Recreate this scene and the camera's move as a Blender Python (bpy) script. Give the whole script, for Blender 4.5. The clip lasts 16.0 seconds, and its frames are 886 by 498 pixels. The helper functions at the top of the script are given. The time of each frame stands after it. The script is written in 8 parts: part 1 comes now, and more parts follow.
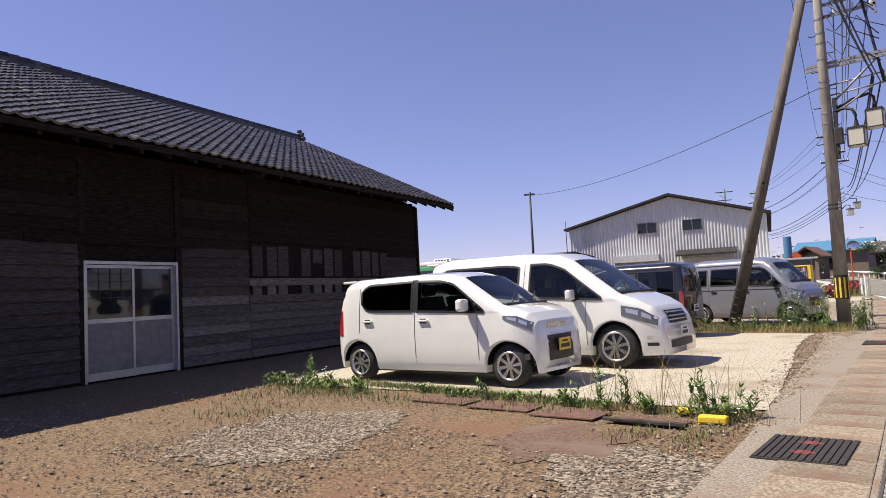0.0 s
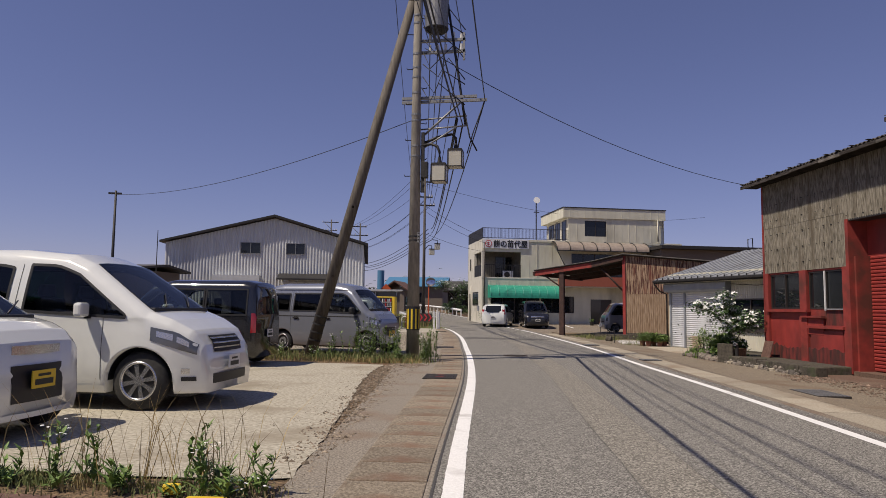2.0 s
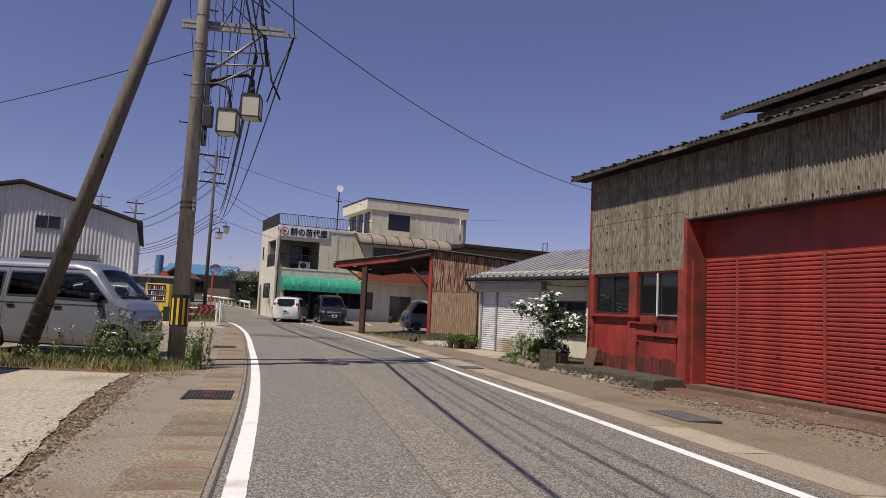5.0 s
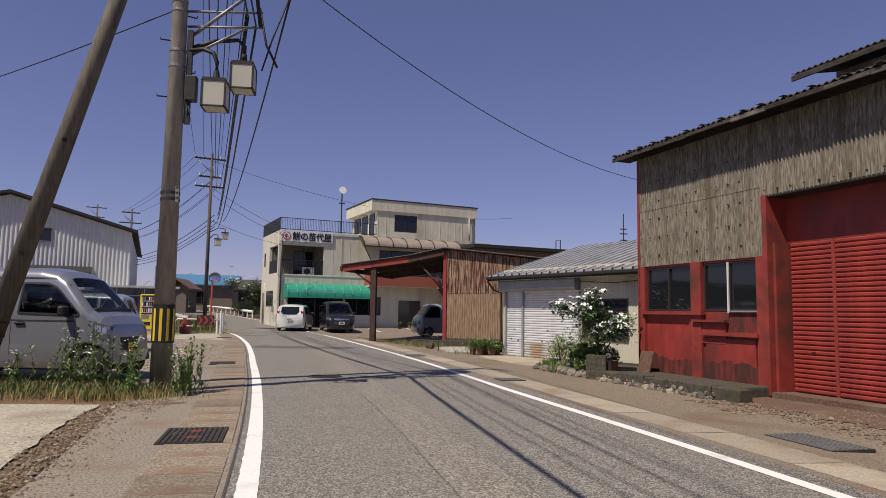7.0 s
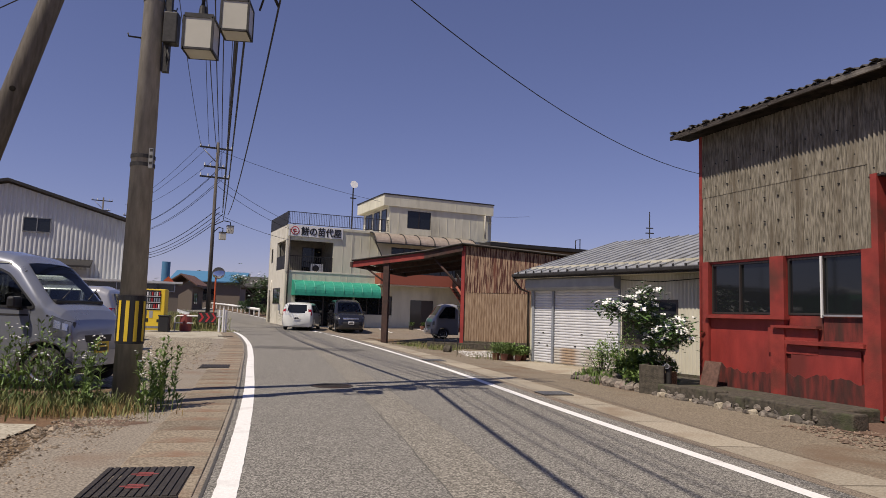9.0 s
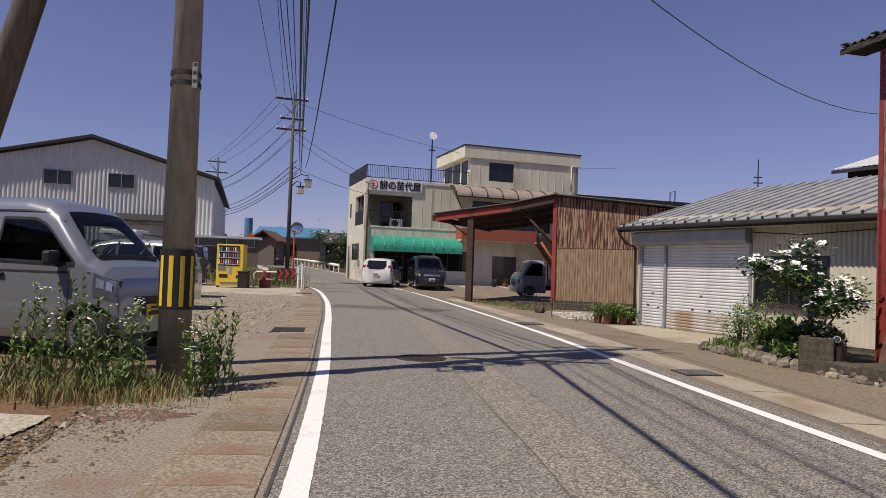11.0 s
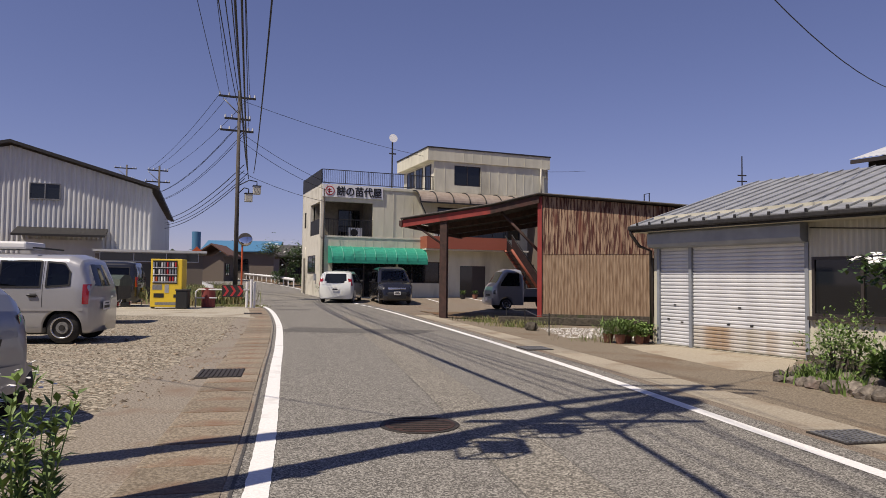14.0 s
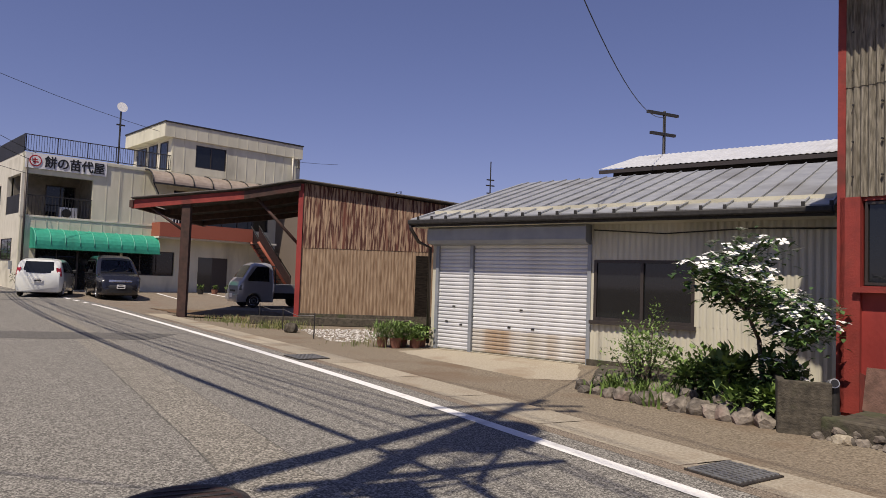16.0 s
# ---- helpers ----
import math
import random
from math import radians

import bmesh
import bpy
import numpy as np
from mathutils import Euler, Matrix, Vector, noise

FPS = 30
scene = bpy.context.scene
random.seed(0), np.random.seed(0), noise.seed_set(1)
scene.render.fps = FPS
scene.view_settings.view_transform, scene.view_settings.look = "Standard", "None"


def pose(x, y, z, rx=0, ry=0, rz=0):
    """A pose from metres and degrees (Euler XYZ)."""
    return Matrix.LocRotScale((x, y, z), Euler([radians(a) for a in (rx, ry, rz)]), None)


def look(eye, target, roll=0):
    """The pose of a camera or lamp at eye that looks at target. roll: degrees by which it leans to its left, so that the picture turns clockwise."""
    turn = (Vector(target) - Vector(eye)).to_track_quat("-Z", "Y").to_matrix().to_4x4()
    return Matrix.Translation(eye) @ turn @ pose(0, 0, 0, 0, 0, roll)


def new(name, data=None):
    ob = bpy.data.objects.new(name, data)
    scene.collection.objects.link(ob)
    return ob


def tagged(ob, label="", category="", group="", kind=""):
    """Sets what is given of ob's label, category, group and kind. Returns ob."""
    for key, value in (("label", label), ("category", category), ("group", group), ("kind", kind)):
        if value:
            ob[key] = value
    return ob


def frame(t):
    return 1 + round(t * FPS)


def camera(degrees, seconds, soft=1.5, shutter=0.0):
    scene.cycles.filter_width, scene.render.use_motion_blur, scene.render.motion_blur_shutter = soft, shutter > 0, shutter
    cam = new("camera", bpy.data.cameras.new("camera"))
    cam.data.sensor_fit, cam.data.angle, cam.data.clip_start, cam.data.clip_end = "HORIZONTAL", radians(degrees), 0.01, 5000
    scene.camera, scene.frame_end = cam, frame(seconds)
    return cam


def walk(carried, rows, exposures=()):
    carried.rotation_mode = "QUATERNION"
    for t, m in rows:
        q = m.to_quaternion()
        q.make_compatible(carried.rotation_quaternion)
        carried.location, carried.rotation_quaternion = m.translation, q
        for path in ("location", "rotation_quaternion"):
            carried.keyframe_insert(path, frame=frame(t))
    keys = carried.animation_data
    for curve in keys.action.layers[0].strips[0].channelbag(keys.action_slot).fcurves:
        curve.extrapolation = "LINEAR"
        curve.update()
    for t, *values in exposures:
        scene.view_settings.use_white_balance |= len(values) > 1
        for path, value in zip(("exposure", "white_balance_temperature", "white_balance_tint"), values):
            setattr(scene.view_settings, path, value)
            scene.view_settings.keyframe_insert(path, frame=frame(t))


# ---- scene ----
cam = camera(66.0, 16.0, 0.5)
PATH = [
    (0, (1.121, 2.069, 1.323), (-0.203, 3.562, 1.453), -2.8),
    (0.5, (1.073, 2.702, 1.323), (0.017, 4.394, 1.462), -1.7),
    (1, (1.007, 3.311, 1.303), (0.14, 5.106, 1.466), -0.9),
    (1.5, (0.919, 3.886, 1.283), (0.23, 5.755, 1.453), 0.5),
    (2, (0.856, 4.45, 1.266), (0.517, 6.413, 1.439), 0.7),
    (2.5, (0.756, 4.961, 1.257), (0.714, 6.952, 1.437), 1.0),
    (3, (0.71, 5.476, 1.262), (0.855, 7.463, 1.442), 1.6),
    (3.5, (0.651, 6.018, 1.263), (0.838, 8.001, 1.444), 2.0),
    (4, (0.569, 6.568, 1.267), (0.845, 8.54, 1.444), 3.0),
    (4.2, (0.544, 6.781, 1.249), (0.807, 8.755, 1.426), 3.1),
    (6.3, (0.32, 9.159, 1.254), (0.598, 11.132, 1.432), 1.7),
    (6.5, (0.294, 9.368, 1.232), (0.6, 11.336, 1.412), 1.2),
    (7, (0.214, 9.938, 1.238), (0.46, 11.914, 1.425), 0.9),
    (7.5, (0.174, 10.488, 1.237), (0.474, 12.455, 1.434), 1.8),
    (8, (0.162, 11.017, 1.237), (0.416, 12.991, 1.434), 1.8),
    (8.5, (0.147, 11.56, 1.229), (0.358, 13.539, 1.432), 2.1),
    (9, (0.13, 12.09, 1.197), (0.348, 14.069, 1.387), 1.8),
    (9.2, (0.121, 12.308, 1.205), (0.25, 14.302, 1.304), 1.9),
    (11.3, (-0.156, 14.448, 1.221), (-0.193, 16.447, 1.271), 1.6),
    (11.5, (-0.183, 14.669, 1.228), (-0.258, 16.667, 1.274), 1.2),
    (12, (-0.265, 15.195, 1.233), (-0.414, 17.190, 1.275), 0.7),
    (12.5, (-0.345, 15.742, 1.240), (-0.488, 17.736, 1.290), 0.8),
    (13, (-0.435, 16.292, 1.246), (-0.721, 18.270, 1.320), 0.6),
    (13.5, (-0.535, 16.830, 1.253), (-0.739, 18.817, 1.341), 0.8),
    (14, (-0.545, 17.363, 1.247), (-0.419, 19.357, 1.336), 0.6),
    (14.5, (-0.575, 17.884, 1.252), (-0.091, 19.823, 1.353), 1.0),
    (15, (-0.594, 18.367, 1.238), (0.107, 20.238, 1.340), 1.2),
    (15.5, (-0.631, 18.852, 1.238), (0.191, 20.672, 1.333), 1.5),
    (16, (-0.740, 19.318, 1.247), (0.113, 21.124, 1.341), 2.0),
]
walk(cam, [(t, look(eye, target, roll)) for t, eye, target, roll in PATH], [(0, 0.93, 6500, 22), (0.5, 0.52, 6500, 22), (1.2, 0.27, 6500, 22), (2, 0.1, 6500, 22), (3, 0.12, 6500, 22), (3.7, 0.21, 6500, 22), (12.4, 0.21, 6500, 22), (13.4, 0.34, 6500, 22), (14, 0.24, 6500, 22), (14.5, 0.16, 6500, 22), (15, 0.2, 6500, 22), (16, 0.24, 6500, 22)])

# ---- daylight ----
SUN_AZ, SUN_EL = radians(219), radians(58)      # direction towards the sun, from +x
to_sun = Vector((math.cos(SUN_AZ) * math.cos(SUN_EL), math.sin(SUN_AZ) * math.cos(SUN_EL), math.sin(SUN_EL)))
world = bpy.data.worlds.new("sky")
scene.world = world
world.use_nodes = True
wn, wl = world.node_tree.nodes, world.node_tree.links
sky = wn.new("ShaderNodeTexSky")
sky.sky_type, sky.sun_disc, sky.sun_elevation, sky.sun_rotation = "NISHITA", False, SUN_EL, math.pi / 2 - SUN_AZ
sky.altitude, sky.air_density, sky.dust_density, sky.ozone_density = 800, 1.0, 0.1, 4.5
warm = wn.new("ShaderNodeMix")
warm.data_type, warm.blend_type = "RGBA", "MULTIPLY"
warm.inputs[0].default_value, warm.inputs[7].default_value = 1.0, (1.15, 0.98, 1.24, 1)
wl.new(sky.outputs[0], warm.inputs[6])
flatter = wn.new("ShaderNodeGamma")
flatter.inputs[1].default_value = 0.82
wl.new(warm.outputs[2], flatter.inputs[0])
wl.new(flatter.outputs[0], wn["Background"].inputs[0])
wn["Background"].inputs[1].default_value = 0.076
sun = new("sun", bpy.data.lights.new("sun", "SUN"))
sun.data.energy, sun.data.angle, sun.data.color = 4.0, radians(0.53), (0.98, 0.93, 0.735)
sun.matrix_world = look(to_sun * 60, (0, 0, 0))


# ---- materials ----
def M(name, a, b, scale=8.0, rough=0.7, metal=0.0, bump=0.2, bscale=None, c=None, cscale=0.8, camt=0.5, stretch=(1, 1, 1), rnd=0.0, island=False, spec=0.5, sharp=0.2):
    """Two-scale procedural surface: grain between a and b, larger patches of c (amount camt), relief, optional variation per object or island."""
    m = bpy.data.materials.new(name)
    m.use_nodes = True
    n, l = m.node_tree.nodes, m.node_tree.links
    bs = n["Principled BSDF"]
    tc = n.new("ShaderNodeTexCoord")
    mp = n.new("ShaderNodeMapping")
    mp.inputs["Scale"].default_value = stretch
    l.new(tc.outputs["Object"], mp.inputs[0])
    def nz(s, d=5):
        t = n.new("ShaderNodeTexNoise")
        t.inputs["Scale"].default_value, t.inputs["Detail"].default_value = s, d
        l.new(mp.outputs[0], t.inputs["Vector"])
        return t.outputs["Fac"]
    def ramp(src, lo, hi):
        r = n.new("ShaderNodeMapRange")
        r.inputs[1].default_value, r.inputs[2].default_value = lo, hi
        l.new(src, r.inputs[0])
        return r.outputs[0]
    def mix(f, x, y, mode="MIX"):
        k = n.new("ShaderNodeMix")
        k.data_type, k.blend_type = "RGBA", mode
        for i, v in ((0, f), (6, x), (7, y)):
            if hasattr(v, "is_linked"):
                l.new(v, k.inputs[i])
            else:
                k.inputs[i].default_value = v if i == 0 else (*v, 1)
        return k.outputs[2]
    grain = nz(scale)
    col = mix(ramp(grain, 0.5 - sharp, 0.5 + sharp), a, b)
    big = nz(cscale, 6)
    if c:
        lo = 0.72 - 0.4 * camt
        col = mix(ramp(big, lo, lo + 0.16), col, c)
    if rnd:
        src = n.new("ShaderNodeNewGeometry").outputs["Random Per Island"] if island else n.new("ShaderNodeObjectInfo").outputs["Random"]
        v = n.new("ShaderNodeMapRange")
        v.inputs[3].default_value, v.inputs[4].default_value = 1 - rnd, 1 + rnd
        l.new(src, v.inputs[0])
        h = n.new("ShaderNodeHueSaturation")
        l.new(v.outputs[0], h.inputs["Value"])
        l.new(col, h.inputs["Color"])
        col = h.outputs[0]
    l.new(col, bs.inputs["Base Color"])
    rr = n.new("ShaderNodeMapRange")
    rr.inputs[3].default_value, rr.inputs[4].default_value = max(0.02, rough - 0.12), min(1, rough + 0.1)
    l.new(big, rr.inputs[0])
    l.new(rr.outputs[0], bs.inputs["Roughness"])
    bs.inputs["Metallic"].default_value = metal
    bs.inputs["Specular IOR Level"].default_value = spec
    if bump:
        bp = n.new("ShaderNodeBump")
        bp.inputs["Strength"].default_value, bp.inputs["Distance"].default_value = bump, 0.02
        l.new(nz(bscale or scale * 3), bp.inputs["Height"])
        l.new(bp.outputs[0], bs.inputs["Normal"])
    return m


def plain(name, col, rough=0.5, metal=0.0, coat=0.0, spec=0.5):
    m = M(name, [v * 0.97 for v in col], [min(1, v * 1.02) for v in col], 6, rough, metal, 0.0, spec=spec)
    m.node_tree.nodes["Principled BSDF"].inputs["Coat Weight"].default_value = coat
    return m


def glass_dark(name, col=(0.012, 0.014, 0.016)):
    m = plain(name, col, 0.06)
    m.node_tree.nodes["Principled BSDF"].inputs["Roughness"].default_value = 0.04
    for k in list(m.node_tree.nodes["Principled BSDF"].inputs["Roughness"].links):
        m.node_tree.links.remove(k)
    return m


def see_through(name, tint):
    """Tinted pane: mirror-like by angle, otherwise letting light through."""
    m = bpy.data.materials.new(name)
    m.use_nodes = True
    n, l = m.node_tree.nodes, m.node_tree.links
    n.remove(n["Principled BSDF"])
    fres, clear, gloss, mixed = n.new("ShaderNodeFresnel"), n.new("ShaderNodeBsdfTransparent"), n.new("ShaderNodeBsdfGlossy"), n.new("ShaderNodeMixShader")
    fres.inputs[0].default_value = 1.5
    clear.inputs[0].default_value = (*tint, 1)
    gloss.inputs["Roughness"].default_value = 0.03
    l.new(fres.outputs[0], mixed.inputs[0]), l.new(clear.outputs[0], mixed.inputs[1]), l.new(gloss.outputs[0], mixed.inputs[2])
    l.new(mixed.outputs[0], n["Material Output"].inputs[0])
    return m


def chips(name, dark, light, scale, c, cscale=0.5, camt=0.25, bump=0.3):
    """Stone chips of many shades, with larger tinted patches."""
    m = bpy.data.materials.new(name)
    m.use_nodes = True
    n, l = m.node_tree.nodes, m.node_tree.links
    bs, tc, vo, sep = n["Principled BSDF"], n.new("ShaderNodeTexCoord"), n.new("ShaderNodeTexVoronoi"), n.new("ShaderNodeSeparateColor")
    vo.inputs["Scale"].default_value = scale
    l.new(tc.outputs["Object"], vo.inputs["Vector"]), l.new(vo.outputs["Color"], sep.inputs[0])
    shade = n.new("ShaderNodeMath")
    shade.operation, shade.inputs[1].default_value = "POWER", 1.7
    l.new(sep.outputs[0], shade.inputs[0])
    def blend(fac, a, b):
        k = n.new("ShaderNodeMix")
        k.data_type = "RGBA"
        l.new(fac, k.inputs[0])
        for i, v in ((6, a), (7, b)):
            if hasattr(v, "is_linked"):
                l.new(v, k.inputs[i])
            else:
                k.inputs[i].default_value = (*v, 1)
        return k.outputs[2]
    def cloud(size, lo, hi, top):
        t, r = n.new("ShaderNodeTexNoise"), n.new("ShaderNodeMapRange")
        t.inputs["Scale"].default_value, t.inputs["Detail"].default_value = size, 6
        r.inputs[1].default_value, r.inputs[2].default_value, r.inputs[4].default_value = lo, hi, top
        l.new(tc.outputs["Object"], t.inputs["Vector"]), l.new(t.outputs["Fac"], r.inputs[0])
        return r.outputs[0]
    col = blend(shade.outputs[0], dark, light)
    col = blend(cloud(cscale, 0.72 - 0.4 * camt, 0.9 - 0.4 * camt, 0.6), col, c)
    col = blend(cloud(cscale * 7, 0.55, 0.8, 0.22), col, [v * 0.55 for v in c])
    l.new(col, bs.inputs["Base Color"])
    bs.inputs["Roughness"].default_value = 0.92
    bs.inputs["Specular IOR Level"].default_value = 0.3
    bp = n.new("ShaderNodeBump")
    bp.inputs["Strength"].default_value, bp.inputs["Distance"].default_value, bp.invert = bump, 0.3 / scale, True
    l.new(vo.outputs["Distance"], bp.inputs["Height"]), l.new(bp.outputs[0], bs.inputs["Normal"])
    return m


asphalt = chips("asphalt", (0.08, 0.075, 0.066), (0.4, 0.379, 0.336), 95, (0.15, 0.142, 0.125), 0.5, 0.2)
asphalt_dark = M("patched_asphalt", (0.035, 0.033, 0.03), (0.19, 0.18, 0.16), 100, 0.92, 0, 0.2, 80, (0.1, 0.095, 0.086), 0.6, 0.3, sharp=0.12)
stained_earth = M("stained_earth", (0.075, 0.043, 0.03), (0.19, 0.118, 0.08), 26, 0.95, 0, 0.4, 90, (0.17, 0.125, 0.09), 1.6, 0.5)
asphalt_edge = M("worn_asphalt", (0.1, 0.08, 0.058), (0.31, 0.255, 0.195), 75, 0.92, 0, 0.4, 60, (0.19, 0.125, 0.083), 0.9, 0.42, sharp=0.12)
dirt = M("dirt", (0.055, 0.037, 0.02), (0.24, 0.16, 0.088), 40, 0.95, 0, 0.6, 50, (0.17, 0.09, 0.048), 0.5, 0.45, sharp=0.13)
far_land = M("far_land", (0.07, 0.085, 0.035), (0.16, 0.15, 0.075), 0.6, 0.95, 0, 0.3, 4, (0.2, 0.17, 0.12), 0.05, 0.4)
yard_gravel = chips("yard_gravel", (0.055, 0.045, 0.032), (0.38, 0.325, 0.25), 38, (0.15, 0.105, 0.068), 1.3, 0.5, 0.6)
gravel = chips("gravel_ground", (0.1, 0.085, 0.06), (0.52, 0.46, 0.36), 30, (0.25, 0.205, 0.145), 0.8, 0.4, 0.6)
concrete = M("lot_concrete", (0.29, 0.262, 0.2), (0.5, 0.458, 0.365), 22, 0.9, 0, 0.35, 60, (0.27, 0.232, 0.17), 0.9, 0.5, sharp=0.14)
strip_concrete = M("strip_concrete", (0.15, 0.126, 0.096), (0.34, 0.298, 0.24), 50, 0.92, 0, 0.4, 60, (0.21, 0.15, 0.105), 1.1, 0.42, sharp=0.14)
lid_concrete = M("gutter_lid_concrete", (0.155, 0.125, 0.087), (0.315, 0.262, 0.192), 48, 0.92, 0, 0.4, 60, (0.2, 0.118, 0.075), 1.5, 0.48, rnd=0.18, sharp=0.13)
apron_mat = M("apron_concrete", (0.125, 0.1, 0.068), (0.29, 0.24, 0.175), 45, 0.92, 0, 0.4, 60, (0.165, 0.112, 0.07), 0.7, 0.46, sharp=0.14)
apron_light = M("gutter_concrete", (0.27, 0.232, 0.17), (0.43, 0.38, 0.295), 40, 0.92, 0, 0.35, 60, (0.25, 0.188, 0.125), 1.0, 0.48, rnd=0.12)
paint_white = M("road_paint", (0.72, 0.71, 0.68), (0.86, 0.85, 0.82), 40, 0.75, 0, 0.25, 90, (0.55, 0.53, 0.5), 2.5, 0.35)
asphalt_seam = chips("trench_asphalt", (0.09, 0.083, 0.069), (0.44, 0.407, 0.345), 85, (0.185, 0.17, 0.142), 0.8, 0.25)
tar = M("tar", (0.05, 0.047, 0.043), (0.085, 0.08, 0.075), 40, 0.8, 0, 0.3)
cast_iron = M("cast_iron", (0.03, 0.026, 0.024), (0.07, 0.06, 0.052), 50, 0.7, 0.3, 0.4)
faded_red = plain("faded_red_paint", (0.24, 0.05, 0.045), 0.7)
rust_plate_mat = M("rusty_plate", (0.10, 0.055, 0.041), (0.19, 0.105, 0.08), 14, 0.85, 0.1, 0.3, 60, (0.15, 0.065, 0.045), 2, 0.4)
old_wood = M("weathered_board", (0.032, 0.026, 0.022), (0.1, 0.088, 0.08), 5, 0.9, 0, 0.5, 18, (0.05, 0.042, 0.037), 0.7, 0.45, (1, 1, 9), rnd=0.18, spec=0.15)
pale_wood = M("pale_board", (0.06, 0.053, 0.046), (0.19, 0.172, 0.152), 5, 0.9, 0, 0.4, 18, (0.11, 0.098, 0.086), 0.9, 0.45, (1, 1, 9), rnd=0.35, spec=0.15)
dark_wood = M("dark_board", (0.008, 0.0066, 0.0055), (0.034, 0.027, 0.022), 6, 0.95, 0, 0.5, 20, stretch=(1, 1, 6), rnd=0.3, spec=0.08)
# the paler patches put tile highlights into the colour
tile_mat = M("glazed_roof_tile", (0.012, 0.011, 0.011), (0.055, 0.05, 0.048), 9, 0.27, 0, 0.25, 30, (0.11, 0.103, 0.097), 2.2, 0.36, rnd=0.5)
tile_mat_i = M("glazed_roof_tiles", (0.012, 0.011, 0.011), (0.055, 0.05, 0.048), 9, 0.27, 0, 0.25, 30, (0.11, 0.103, 0.097), 2.2, 0.36, rnd=0.45, island=True)
alu = M("aluminium_frame", (0.4, 0.4, 0.4), (0.52, 0.52, 0.52), 20, 0.45, 0.6, 0.05)
alu_dark = plain("bronze_frame", (0.06, 0.05, 0.045), 0.45, 0.4)
door_panel_mat = M("dusty_door_panel", (0.17, 0.155, 0.148), (0.24, 0.222, 0.21), 8, 0.7, 0, 0.1, 30, (0.14, 0.12, 0.106), 2, 0.3)
glass = glass_dark("dark_glass")
car_glass = see_through("car_glass", (0.62, 0.68, 0.66))
privacy_glass = see_through("privacy_glass", (0.13, 0.14, 0.14))
glass_grey = glass_dark("dusty_glass", (0.05, 0.055, 0.052))
slate = M("old_corrugated_cement", (0.1, 0.088, 0.066), (0.31, 0.28, 0.225), 16, 0.95, 0, 0.4, 60, (0.12, 0.098, 0.07), 1.3, 0.5, (3, 3, 0.35), sharp=0.16)
red_metal = M("faded_red_metal", (0.225, 0.027, 0.022), (0.35, 0.044, 0.034), 4, 0.6, 0, 0.15, 30, (0.15, 0.026, 0.02), 0.8, 0.5, (1, 1, 0.5))
stained_red = M("stained_red_sheet", (0.045, 0.015, 0.012), (0.19, 0.03, 0.023), 4, 0.8, 0, 0.25, 40, (0.05, 0.022, 0.016), 1.6, 0.45, (2.5, 2.5, 0.5), sharp=0.16)
rust_red = M("red_frame_rust", (0.2, 0.027, 0.021), (0.31, 0.042, 0.03), 5, 0.7, 0, 0.2, 40, (0.1, 0.03, 0.02), 1.3, 0.5)
roof_dark = M("dark_roof_sheet", (0.045, 0.042, 0.04), (0.1, 0.092, 0.085), 4, 0.75, 0.1, 0.3, 25, (0.12, 0.09, 0.07), 1.1, 0.3)
white_shutter = M("white_shutter", (0.55, 0.56, 0.58), (0.68, 0.69, 0.7), 3, 0.5, 0.1, 0.05, 20, (0.5, 0.46, 0.41), 0.8, 0.25, (1, 1, 0.3))
rusty_slat = M("rust_run_shutter", (0.4, 0.36, 0.3), (0.6, 0.59, 0.57), 3, 0.6, 0.1, 0.05, 20, (0.3, 0.185, 0.09), 1.1, 0.62, (1, 1, 0.3))
cream_wall = M("cream_siding", (0.50, 0.48, 0.385), (0.60, 0.575, 0.47), 3, 0.6, 0, 0.05, 20, (0.42, 0.40, 0.31), 0.6, 0.4, (1, 1, 0.3))
grey_blue = M("grey_blue_metal", (0.23, 0.25, 0.28), (0.31, 0.33, 0.36), 3, 0.55, 0.2, 0.08, 20, (0.27, 0.24, 0.22), 0.8, 0.3)
roof_grey = M("grey_metal_roof", (0.3, 0.31, 0.32), (0.42, 0.43, 0.435), 3.5, 0.45, 0.25, 0.08, 15, (0.24, 0.24, 0.235), 0.7, 0.5)
rust_sheet = M("rusty_brown_sheet", (0.18, 0.11, 0.063), (0.37, 0.27, 0.18), 5, 0.8, 0.1, 0.25, 30, (0.14, 0.055, 0.033), 2.6, 0.22, (4, 4, 0.4), sharp=0.16)
rust_red_sheet = M("rusty_red_sheet", (0.07, 0.023, 0.017), (0.34, 0.235, 0.155), 4.5, 0.85, 0.1, 0.25, 30, (0.14, 0.045, 0.03), 1.3, 0.48, (5, 5, 0.42), sharp=0.06)
rust_steel = M("rusty_red_steel", (0.04, 0.024, 0.019), (0.085, 0.045, 0.036), 8, 0.8, 0.2, 0.25, 40, (0.08, 0.035, 0.028), 2, 0.4)
wh_sheet = M("pale_grey_siding", (0.52, 0.53, 0.52), (0.6, 0.61, 0.6), 3, 0.55, 0.1, 0.04, 20, (0.46, 0.46, 0.45), 0.4, 0.4, (1, 1, 0.3))
shop_wall = M("cream_panel", (0.56, 0.54, 0.42), (0.68, 0.655, 0.52), 2, 0.6, 0, 0.04, 20, (0.42, 0.4, 0.31), 0.8, 0.42, (1, 1, 0.3))
shop_pale = M("pale_render", (0.58, 0.55, 0.46), (0.68, 0.65, 0.56), 4, 0.8, 0, 0.1, 40, (0.46, 0.43, 0.35), 0.8, 0.42, (1, 1, 0.5))
